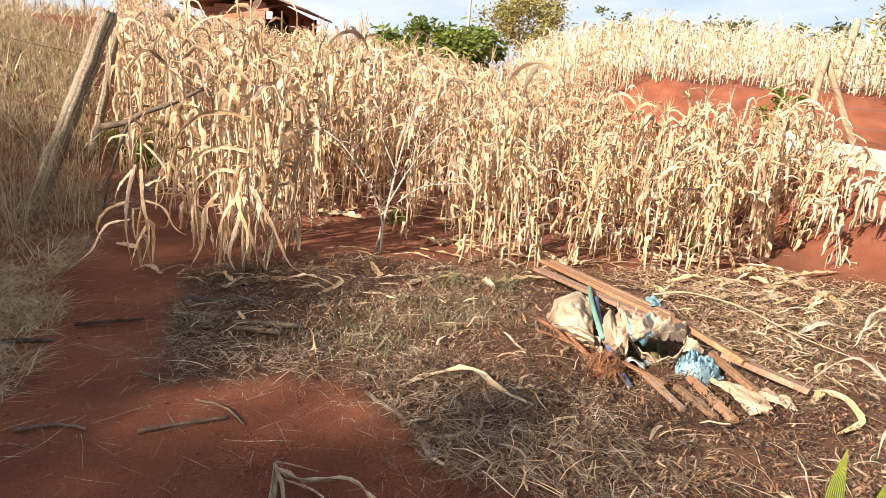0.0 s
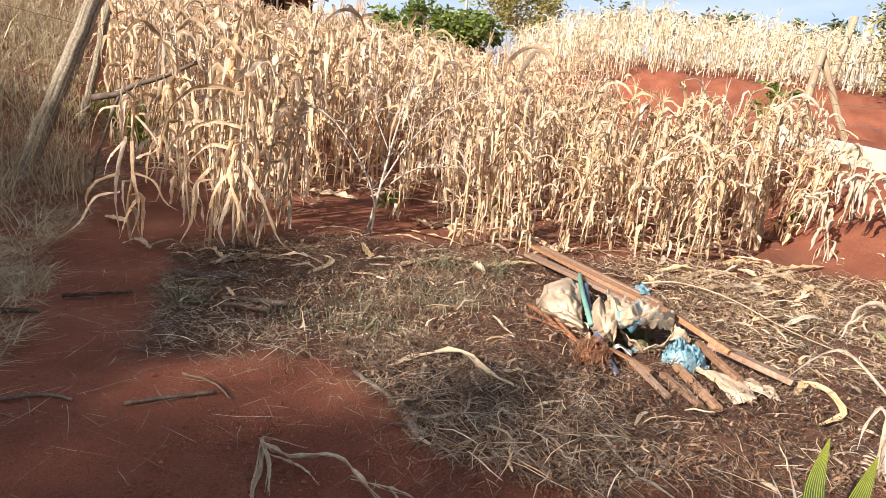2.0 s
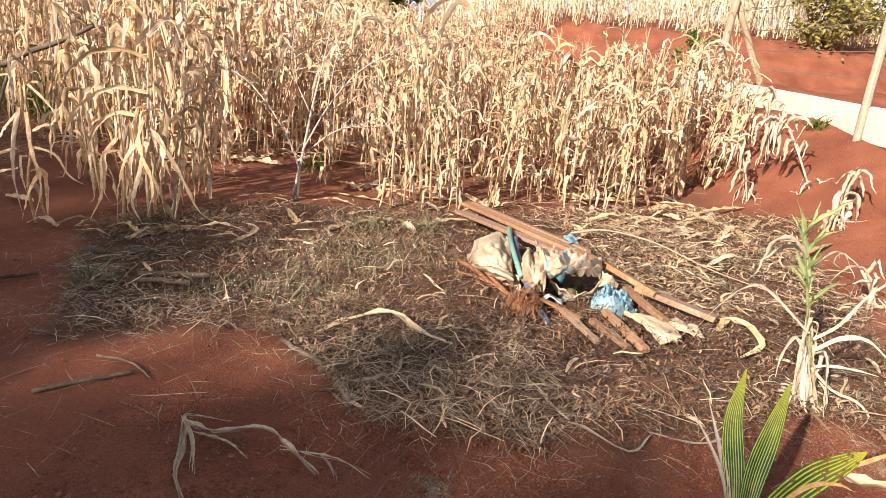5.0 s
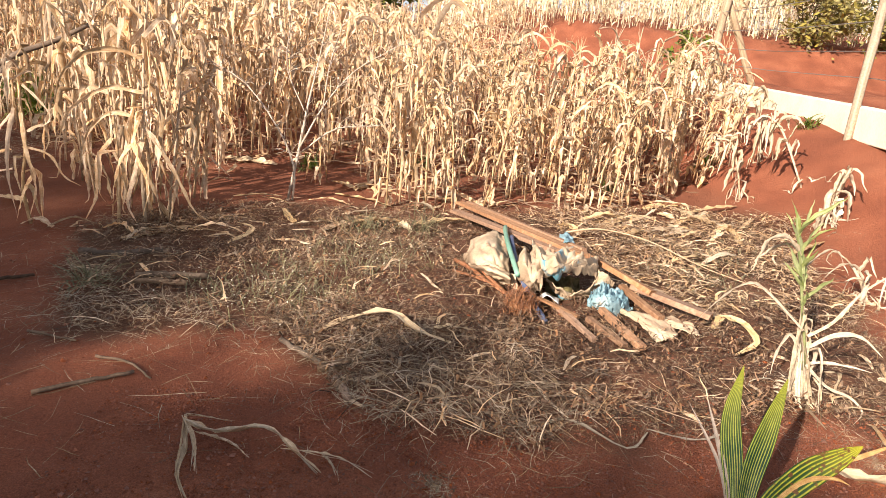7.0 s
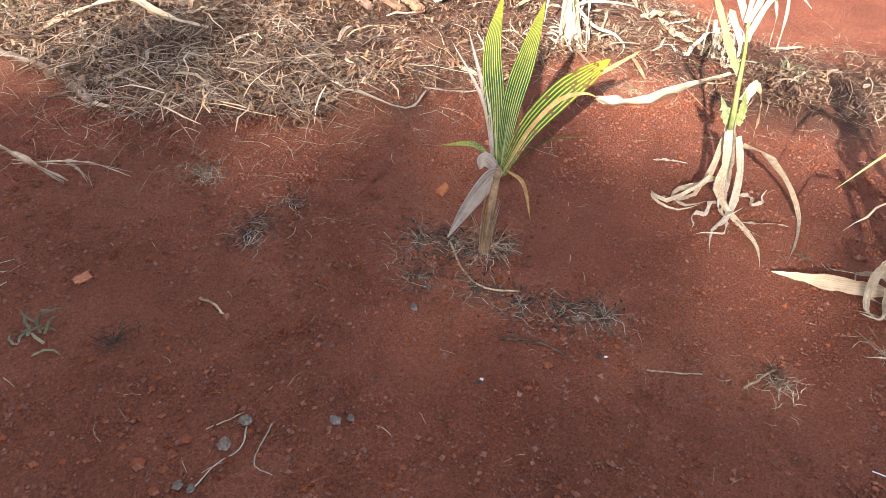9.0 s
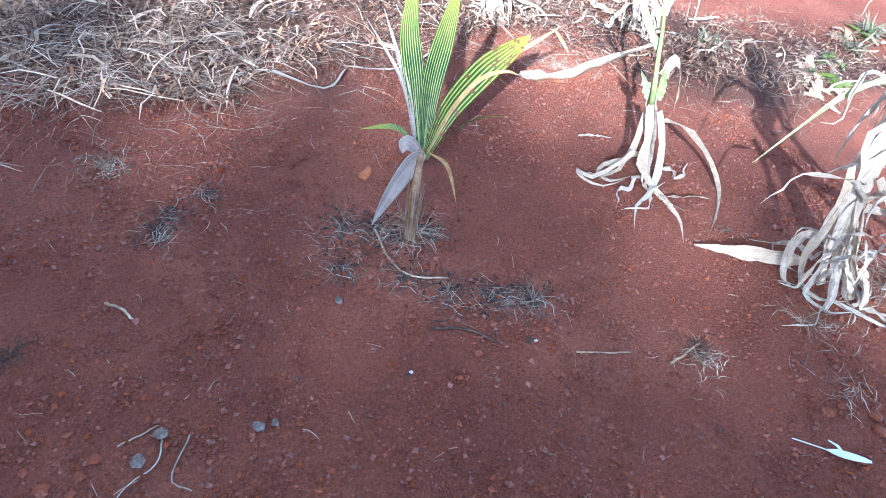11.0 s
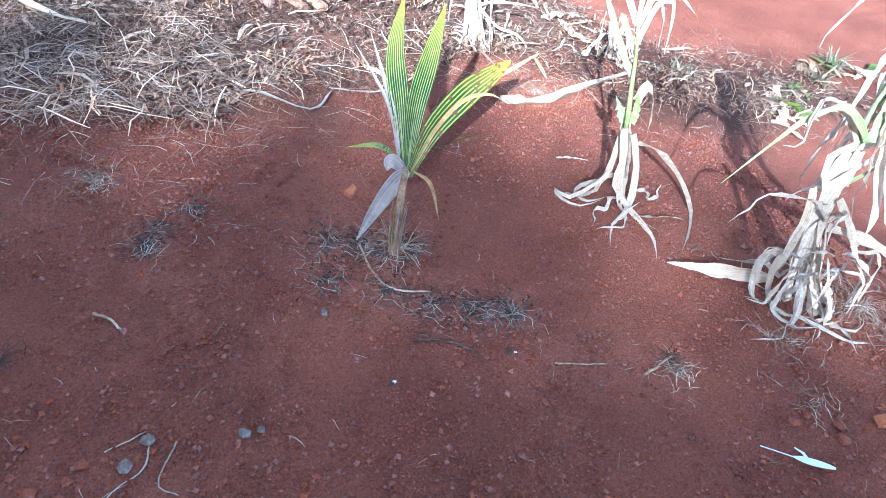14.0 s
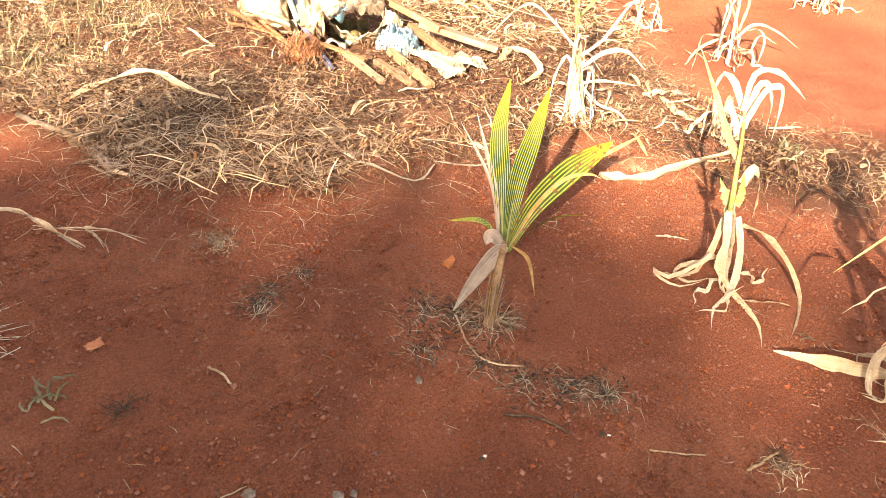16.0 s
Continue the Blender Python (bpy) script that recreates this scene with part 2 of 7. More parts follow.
BOARD = surface("rough_board", [(0.10, 0.05, 0.03), (0.27, 0.155, 0.095), (0.46, 0.31, 0.21)], 5, 50, 0.85, 0.5, 0.004, 0.25, streak=(9, 1.2))
PALE_BARK = surface("pale_bark", [(0.30, 0.23, 0.18), (0.46, 0.38, 0.31), (0.62, 0.55, 0.47)], 14, 90, 0.8, 0.5, 0.004)
CANVAS = surface("dirty_sacking", [(0.22, 0.145, 0.095), (0.44, 0.33, 0.23), (0.64, 0.52, 0.385)], 7, 240, 0.9, 0.6, 0.004, spots=(11, (0.36, 0.18, 0.11), 0.64))
PRINTED = surface("printed_sacking", [(0.25, 0.175, 0.115), (0.47, 0.36, 0.25), (0.67, 0.56, 0.42)], 7, 240, 0.9, 0.6, 0.004, spots=(9, (0.12, 0.32, 0.42), 0.56))
OLIVE_BAG = surface("olive_plastic_bag", [(0.05, 0.04, 0.02), (0.12, 0.10, 0.045), (0.22, 0.19, 0.10)], 9, 80, 0.5, 0.4, 0.004)
BLUE_CLOTH = surface("pale_blue_cloth", [(0.08, 0.17, 0.22), (0.22, 0.36, 0.42), (0.50, 0.60, 0.62)], 9, 260, 0.8, 0.4, 0.003, spots=(14, (0.42, 0.30, 0.2), 0.66))
WHITE_PLASTIC = surface("white_plastic", [(0.70, 0.70, 0.72), (0.84, 0.84, 0.86)], 8, 60, 0.4, 0.1, 0.002)
GREEN_PIPE = surface("green_plastic_pipe", [(0.09, 0.20, 0.155), (0.20, 0.37, 0.30)], 12, 80, 0.45, 0.2, 0.002, spots=(20, (0.3, 0.2, 0.13), 0.68))
BLUE_PIPE = surface("dark_blue_pipe", [(0.045, 0.06, 0.12), (0.10, 0.125, 0.21)], 12, 80, 0.5, 0.2, 0.002, spots=(20, (0.3, 0.2, 0.13), 0.66))
RUST = surface("rusty_wire", [(0.12, 0.05, 0.03), (0.28, 0.12, 0.06), (0.40, 0.20, 0.11)], 30, 120, 0.8, 0.4, 0.002)
COIR = surface("coconut_fibre", [(0.12, 0.05, 0.028), (0.24, 0.11, 0.06), (0.38, 0.20, 0.11)], 30, 140, 0.95, 0.6, 0.004, 0.3, "island")
CARD = surface("weathered_cardboard", [(0.30, 0.19, 0.125), (0.46, 0.34, 0.235), (0.60, 0.50, 0.37)], 6, 120, 0.9, 0.4, 0.003)
BRICK = surface("orange_brick", [(0.26, 0.095, 0.05), (0.38, 0.155, 0.085), (0.46, 0.25, 0.16)], 20, 120, 0.9, 0.5, 0.003, 0.15)
STONE = surface("grey_stone", [(0.08, 0.055, 0.042), (0.17, 0.13, 0.10), (0.36, 0.30, 0.25)], 30, 160, 0.85, 0.5, 0.003, 0.2)
CREAM_WALL = surface("cream_wall", [(0.64, 0.55, 0.41), (0.76, 0.68, 0.53), (0.82, 0.76, 0.62)], 2.5, 40, 0.9, 0.4, 0.004, spots=(3, (0.42, 0.22, 0.12), 0.66))
WIRE = surface("galvanised_wire", [(0.26, 0.24, 0.22), (0.42, 0.40, 0.38)], 20, 90, 0.5, 0.0, metal=0.8)
CONCRETE = surface("concrete_post", [(0.30, 0.28, 0.25), (0.46, 0.43, 0.38)], 5, 60, 0.9, 0.4, 0.004)
LEAVES = surface("tree_leaves", [(0.03, 0.045, 0.012), (0.075, 0.10, 0.025), (0.15, 0.16, 0.045)], 3, 20, 0.55, 0.0, 0.01, 0.4, "island", thin=0.25)
LEAVES_BROWN = surface("olive_leaves", [(0.11, 0.10, 0.03), (0.24, 0.21, 0.065), (0.38, 0.32, 0.11)], 3, 20, 0.6, 0.0, 0.01, 0.4, "island", thin=0.25)
LEAVES_BRIGHT = surface("bright_leaves", [(0.06, 0.09, 0.018), (0.14, 0.18, 0.035), (0.27, 0.29, 0.07)], 3, 20, 0.5, 0.0, 0.01, 0.35, "island", thin=0.3)
BARK = surface("tree_bark", [(0.10, 0.075, 0.055), (0.20, 0.155, 0.115), (0.30, 0.25, 0.19)], 6, 40, 0.9, 0.8, 0.02)
SHED_WALL = surface("red_brown_timber_wall", [(0.28, 0.125, 0.08), (0.42, 0.21, 0.135), (0.52, 0.29, 0.19)], 1.5, 14, 0.9, 0.4, 0.01, 0.15)
ROOFING = surface("rusty_sheet_roof", [(0.12, 0.07, 0.055), (0.20, 0.13, 0.10), (0.28, 0.19, 0.15)], 1.2, 12, 0.7, 0.4, 0.01)
SHADED_SIDE = surface("shaded_side_wall", [(0.03, 0.025, 0.02), (0.05, 0.04, 0.035)], 2, 20, 0.9)
FAR_LEAVES = surface("far_bush_leaves", [(0.06, 0.07, 0.03), (0.11, 0.13, 0.06), (0.20, 0.20, 0.11)], 3, 20, 0.7, 0.0, 0.01, 0.4, "island", thin=0.2)

# ---- shape helpers ----


def smooth(a, b, x):
    s = np.clip((np.asarray(x, float) - a) / (b - a), 0, 1)
    return s * s * (3 - 2 * s)


def ramp_up(x, w=1.5):
    return w * np.logaddexp(0, np.asarray(x, float) / w)


LITTER = [(-1.65, 2.85), (-1.14, 3.0), (-0.67, 2.95), (-0.3, 2.5), (0.05, 2.16), (0.44, 2.06), (0.67, 2.2), (1.1, 2.15), (1.46, 2.3),
          (1.75, 2.35), (2.2, 1.75), (2.9, 1.45), (3.5, 1.5), (3.2, 1.95), (2.5, 2.4), (2.7, 3.4), (3.0, 4.4), (3.5, 5.5), (2.7, 6.0),
          (1.6, 5.7), (0.4, 5.5), (-0.9, 5.4), (-1.9, 5.0), (-2.2, 4.4), (-1.8, 3.6)]


def inside(x, y, poly):
    hit = False
    for (x0, y0), (x1, y1) in zip(poly, poly[1:] + poly[:1]):
        if (y0 > y) != (y1 > y) and x < (x1 - x0) * (y - y0) / (y1 - y0) + x0:
            hit = not hit
    return hit


def land(x, y):
    """Height of the ground without its small unevenness."""
    x, y = np.asarray(x, float), np.asarray(y, float)
    z = 0.085 * (ramp_up(y - 7.6, 0.9) - ramp_up(y - 31, 2))
    z = z + 0.8 * smooth(3.0, 5.0, x) * smooth(2.8, 5.6, y) * (1 - 0.6 * smooth(7, 13, y))
    z = z + 0.85 * smooth(0, 0.9, y - 16.3 + 0.12 * (x - 3)) * smooth(0.8, 3.2, x)
    z = z + 0.28 * np.minimum(ramp_up(-x - 4.5 - 0.25 * np.maximum(y - 6, 0), 0.25), 5.6) * smooth(2.0, 5.0, y)
    z = z + 0.10 * np.sin(2.1 * x + 1.3 * y) * np.sin(1.7 * y - 0.9 * x + 0.6) * smooth(10, 12, y) * smooth(1, 3, x) * (1 - smooth(19, 22, y))
    z = z + 0.05 * np.exp(-((x - 0.9) ** 2 / 1.0 + (y - 3.6) ** 2 / 0.9))
    return z


def ease(a, b, x):
    t = min(1.0, max(0.0, (x - a) / (b - a)))
    return t * t * (3 - 2 * t)


def soft(x, w):
    q = x / w
    return x if q > 30 else w * math.log1p(math.exp(q))


def land_at(x, y):
    """The same height as land(), for one place."""
    z = 0.085 * (soft(y - 7.6, 0.9) - soft(y - 31, 2))
    z += 0.8 * ease(3.0, 5.0, x) * ease(2.8, 5.6, y) * (1 - 0.6 * ease(7, 13, y))
    z += 0.85 * ease(0, 0.9, y - 16.3 + 0.12 * (x - 3)) * ease(0.8, 3.2, x)
    z += 0.28 * min(soft(-x - 4.5 - 0.25 * max(y - 6, 0), 0.25), 5.6) * ease(2.0, 5.0, y)
    z += 0.10 * math.sin(2.1 * x + 1.3 * y) * math.sin(1.7 * y - 0.9 * x + 0.6) * ease(10, 12, y) * ease(1, 3, x) * (1 - ease(19, 22, y))
    return z + 0.05 * math.exp(-((x - 0.9) ** 2 / 1.0 + (y - 3.6) ** 2 / 0.9))


LOW_EDGE = [(-1.9, 3.0), (-1.1, 3.0), (-0.3, 2.5), (0.4, 2.06), (1.1, 2.15), (1.7, 2.35), (2.6, 2.5)]


def mulch(x, y):
    """Height of the rotting litter, which lies in uneven hummocks."""
    if not (-2.2 < x < 3.0 and 1.9 < y < 5.9):
        return 0.0
    lo = float(np.interp(x, [p[0] for p in LOW_EDGE], [p[1] for p in LOW_EDGE]))
    m = ease(0.0, 0.4, y - lo) * (1 - ease(5.0, 5.8, y)) * ease(-2.1, -1.5, x) * (1 - ease(2.3, 2.9, x))
    return m * (0.012 + 0.040 * max(-0.25, noise.noise((x * 3.6, y * 3.6, 21))) + 0.022 * noise.noise((x * 9, y * 9, 25)))


def ground_z(x, y):
    rough = ease(9.5, 12, y) * ease(1, 3, x) * (0.16 * noise.noise((x * 1.1, y * 1.6, 40)) + 0.06 * noise.noise((x * 4, y * 4, 43))) if y > 9.5 and x > 1 else 0.0
    return land_at(x, y) + mulch(x, y) + rough + 0.012 * noise.noise((x * 2.3, y * 2.3, 0.3)) + 0.006 * noise.noise((x * 8, y * 8, 4.1))


class Shape:
    """Gathers strips, tubes, boxes and lumps into one mesh."""

    def __init__(self):
        self.v, self.f, self.uv = [], [], []

    def strip(self, pts, widths, side=None, fold=0.25, twist=0.0, across=2, pleat=0.0, wave=0.0, rng=random, crumple=0.0):
        """A leaf-like strip along pts; fold lifts its edges, twist turns it along its length."""
        pts = [Vector(p) for p in pts]
        k, base, n = len(pts), len(self.v), across + 1
        prev = Vector(side) if side is not None else None
        for i, p in enumerate(pts):
            along = (pts[min(i + 1, k - 1)] - pts[max(i - 1, 0)])
            along = along.normalized() if along.length > 1e-7 else Vector((0, 0, 1))
            if prev is None:
                prev = along.cross(Vector((0, 0, 1)))
                if prev.length < 0.1:
                    prev = Vector((1, 0, 0))
            s = prev - along * prev.dot(along)
            s = s.normalized() if s.length > 1e-6 else along.orthogonal().normalized()
            prev = s
            if twist:
                s = Matrix.Rotation(twist * i / (k - 1), 3, along) @ s
            up = s.cross(along)
            for j in range(n):
                u = 2 * j / across - 1
                lift = fold * abs(u) * widths[i] * 0.5
                if pleat:
                    lift += pleat * widths[i] * (0.5 if j % 2 else -0.5)
                if wave:
                    lift += wave * math.sin(i * 1.9 + u * 2.0) * widths[i]
                if crumple:
                    lift += rng.uniform(-crumple, crumple) * widths[i]
                self.v.append(p + s * (u * widths[i] * 0.5) + up * lift)
                self.uv.append((j / across, i / (k - 1)))
        for i in range(k - 1):
            for j in range(across):
                a = base + i * n + j
                self.f.append((a, a + 1, a + n + 1, a + n))

    def tube(self, pts, radii, n=6, cap=True):
        pts = [Vector(p) for p in pts]
        k, base = len(pts), len(self.v)
        prev = None
        for i, p in enumerate(pts):
            along = (pts[min(i + 1, k - 1)] - pts[max(i - 1, 0)]).normalized()
            s = along.orthogonal().normalized() if prev is None else (prev - along * prev.dot(along)).normalized()
            prev = s
            w = along.cross(s)
            r = radii[i] if hasattr(radii, "__len__") else radii
            for j in range(n):
                a = 2 * math.pi * j / n
                self.v.append(p + s * (r * math.cos(a)) + w * (r * math.sin(a)))
                self.uv.append((j / n, i / (k - 1)))
        for i in range(k - 1):
            for j in range(n):
                a, b = base + i * n + j, base + i * n + (j + 1) % n
                self.f.append((a, b, b + n, a + n))
        if cap:
            self.f.append(tuple(base + j for j in reversed(range(n))))
            self.f.append(tuple(base + (k - 1) * n + j for j in range(n)))

    def box(self, m, sx, sy, sz, chip=0.0, rng=random, cut=0.12):
        """A block with bevelled long edges, centred on m."""
        c = min(sy, sz) * cut
        ring = [(-sy / 2 + c, -sz / 2), (sy / 2 - c, -sz / 2), (sy / 2, -sz / 2 + c), (sy / 2, sz / 2 - c),
                (sy / 2 - c, sz / 2), (-sy / 2 + c, sz / 2), (-sy / 2, sz / 2 - c), (-sy / 2, -sz / 2 + c)]
        base = len(self.v)
        for i, x in enumerate((-sx / 2, -sx / 6, sx / 6, sx / 2)):
            for y, z in ring:
                q = Vector((x + rng.uniform(-chip, chip), y + rng.uniform(-chip, chip) * 0.5, z + rng.uniform(-chip, chip) * 0.5))
                self.v.append(m @ q)
                self.uv.append((y / max(sy, 1e-6) + 0.5, i / 3))
        for i in range(3):
            for j in range(8):
                a, b = base + i * 8 + j, base + i * 8 + (j + 1) % 8
                self.f.append((a, b, b + 8, a + 8))
        self.f.append(tuple(base + j for j in reversed(range(8))))
        self.f.append(tuple(base + 24 + j for j in range(8)))

    def lump(self, c, r, rng=random, squash=0.7, rough=0.25):
        """A small uneven stone or clod."""
        base = len(self.v)
        spin = Euler((rng.uniform(0, 6), rng.uniform(0, 6), rng.uniform(0, 6))).to_matrix()
        for q in ICO_V:
            d = spin @ q
            d = d * (r * (1 + rng.uniform(-rough, rough)))
            self.v.append(Vector((c[0] + d.x, c[1] + d.y, c[2] + d.z * squash)))
            self.uv.append((0.5, 0.5))
        self.f += [tuple(base + i for i in f) for f in ICO_F]

    def sheet(self, nx, ny, place):
        """A grid of points given by place(u, v)."""
        base = len(self.v)
        for j in range(ny + 1):
            for i in range(nx + 1):
                self.v.append(Vector(place(i / nx, j / ny)))
                self.uv.append((i / nx, j / ny))
        for j in range(ny):
            for i in range(nx):
                a = base + j * (nx + 1) + i
                self.f.append((a, a + 1, a + nx + 2, a + nx + 1))

    def mesh(self, name, material, origin=(0, 0, 0), flat=False):
        o = Vector(origin)
        me = bpy.data.meshes.new(name)
        me.from_pydata([tuple(p - o) for p in self.v], [], self.f)
        layer = me.uv_layers.new(name="UVMap")
        loops = np.empty(len(me.loops), dtype=np.int32)
        me.loops.foreach_get("vertex_index", loops)
        layer.data.foreach_set("uv", np.array(self.uv, dtype=np.float32)[loops].ravel())
        if not flat:
            me.polygons.foreach_set("use_smooth", np.ones(len(me.polygons), dtype=bool))
        me.materials.append(material)
        return me


_bm = bmesh.new()
bmesh.ops.create_icosphere(_bm, subdivisions=1, radius=1.0)
ICO_V = [v.co.copy() for v in _bm.verts]
ICO_F = [tuple(v.index for v in f.verts) for f in _bm.faces]
_bm.free()


def thing(name, label, category, at=(0, 0, 0), group=""):
    """An Empty at a thing's base, to hold its parts."""
    ob = new(name)
    ob.empty_display_size = 0.1
    ob.location = at
    return tagged(ob, label, category, group)


def part(name, shape, material, parent, label="", flat=False):
    """One mesh under a thing or a part; the shape is given in world places."""
    root = parent
    off = Vector((0, 0, 0))
    while root is not None:
        off += root.location
        root = root.parent
    ob = new(name, shape.mesh(name, material, off, flat))
    ob.parent = parent
    return tagged(ob, label) if label else ob


def solid(name, shape, material, label, category, at=(0, 0, 0), group="", kind="", flat=False):
    """A thing that is one mesh."""
    ob = new(name, shape.mesh(name, material, at, flat))
    ob.location = at
    return tagged(ob, label, category, group, kind)


def curve_pts(pts, n=12):
    """A smooth line through the given points."""
    p = [Vector(q) for q in pts]
    p = [p[0] * 2 - p[1]] + p + [p[-1] * 2 - p[-2]]
    out = []
    for i in range(1, len(p) - 2):
        steps = max(2, n // (len(p) - 3))
        for s in range(steps):
            t = s / steps
            a, b, c, d = p[i - 1], p[i], p[i + 1], p[i + 2]
            out.append(0.5 * ((2 * b) + (c - a) * t + (2 * a - 5 * b + 4 * c - d) * t * t + (3 * b - a - 3 * c + d) * t ** 3))
    out.append(p[-2])
    return out


def taper(n, wide, tip=0.1, root=0.6, peak=0.35):
    """Widths of a leaf from root to tip."""
    out = []
    for i in range(n):
        t = i / (n - 1)
        w = root + (1 - root) * math.sin(min(1, t / peak) * math.pi / 2) if t < peak else 1 - (1 - tip) * ((t - peak) / (1 - peak)) ** 1.6
        out.append(wide * w)
    return out


def on_ground(pts, lift=0.01):
    return [(x, y, ground_z(x, y) + lift) for x, y in pts]

# ---- ground ----


def spaced(lo, hi, a, b, fine, grow):
    """Coordinates from lo to hi, fine from a to b and widening outside."""
    mid = list(np.arange(a, b, fine))
    left, s, x = [], fine, a
    while x > lo:
        s *= grow
        x -= s
        left.append(x)
    right, s, x = [], fine, mid[-1]
    while x < hi:
        s *= grow
        x += s
        right.append(x)
    return np.array(left[::-1] + mid + right)


xs, ys = spaced(-900, 900, -2.4, 3.2, 0.03, 1.06), spaced(-900, 900, 0.1, 4.2, 0.03, 1.06)
gx, gy = np.meshgrid(xs, ys)
gz = land(gx, gy)
near = (gx > -6) & (gx < 7) & (gy > -2) & (gy < 18)
for j, i in zip(*np.nonzero(near)):
    gz[j, i] = ground_z(gx[j, i], gy[j, i]) + 0.007 * noise.noise((gx[j, i] * 15, gy[j, i] * 15, 7)) + 0.005 * noise.noise((gx[j, i] * 41, gy[j, i] * 41, 3))
nx = len(xs)
quads = [(j * nx + i, j * nx + i + 1, (j + 1) * nx + i + 1, (j + 1) * nx + i) for j in range(len(ys) - 1) for i in range(nx - 1)]
me = bpy.data.meshes.new("ground")
me.from_pydata(np.stack([gx.ravel(), gy.ravel(), gz.ravel()], 1).tolist(), [], quads)
me.polygons.foreach_set("use_smooth", np.ones(len(me.polygons), dtype=bool))
cover = me.attributes.new("litter", "FLOAT", "POINT")
# Ground darkened under litter, and less under maize, for mulch and painted-in shade.
mask = np.zeros(gx.shape)
for j, i in zip(*np.nonzero(near)):
    px, py = float(gx[j, i]), float(gy[j, i])
    w = 0.16 * noise.noise((px * 2.2, py * 2.2, 1)) + 0.14 * noise.noise((px * 7, py * 7, 6))
    if inside(px + w, py + w, LITTER):
        mask[j, i] = 0.9
    elif py > 4.6 and px < 3.4:
        mask[j, i] = 0.3
for k in range(9):
    mask[1:-1, 1:-1] = (mask[:-2, 1:-1] + mask[2:, 1:-1] + mask[1:-1, :-2] + mask[1:-1, 2:] + mask[1:-1, 1:-1]) / 5
cover.data.foreach_set("value", mask.ravel().astype(np.float32))
me.materials.append(SOIL)
tagged(new("ground", me), "bare red earth, dry and crumbly, rising to a hillside field", "ground", kind="structure")

# ---- maize ----


def maize_leaf(s, base, az, length, width, kind, rng, k=13, across=2):
    """A withered maize leaf. hang: it breaks near the stem and drops; arch: it bows over first; up: a live leaf held close to the stem; stub: a short torn end."""
    p = Vector(base)
    if kind == "hang":
        el, kink, down, give = rng.uniform(-0.2, 1.2), rng.uniform(0.02, 0.15), -rng.uniform(1.36, 1.57), rng.uniform(0.55, 0.95)
    elif kind == "arch":
        el, kink, down, give = rng.uniform(0.75, 1.3), rng.uniform(0.2, 0.45), -rng.uniform(0.9, 1.5), rng.uniform(0.22, 0.42)
    elif kind == "up":
        el, kink, down, give = rng.uniform(1.1, 1.45), 0.45, 0.4, 0.12
    else:
        el, kink, down, give = rng.uniform(-0.2, 1.35), rng.uniform(0.5, 1.0), -0.6, 0.25
    pts, step = [p.copy()], length / (k - 1)
    hook = rng.choice((0, 0, 0, 0.5, 0.8)) * rng.choice((-1, 1))
    for i in range(k - 1):
        e, a = el + rng.gauss(0, 0.12), az + rng.gauss(0, 0.2)
        p = p + Vector((math.cos(a) * math.cos(e), math.sin(a) * math.cos(e), math.sin(e))) * step
        p.z = max(p.z, 0.012)
        pts.append(p.copy())
        if i / (k - 1) > kink:
            el += (down - el) * give
        else:
            el -= rng.uniform(0, 0.14)
        if hook and i > k * 0.68:
            el += abs(hook) * 0.9
            az += hook
        az += rng.gauss(0, 0.24)
    roll, phase = rng.uniform(0.5, 1.1), rng.uniform(0, 6.28)
    widths = [w * rng.uniform(0.8, 1.15) * (0.78 + 0.22 * abs(math.sin(i * roll + phase))) for i, w in enumerate(taper(k, width, 0.08, 0.7, 0.3))]
    s.strip(pts, widths, fold=rng.uniform(0.3, 1.7), twist=rng.choice((-1, 1)) * rng.uniform(0.3, 3.6), across=across, wave=rng.uniform(0.05, 0.2), rng=rng, crumple=0.09)


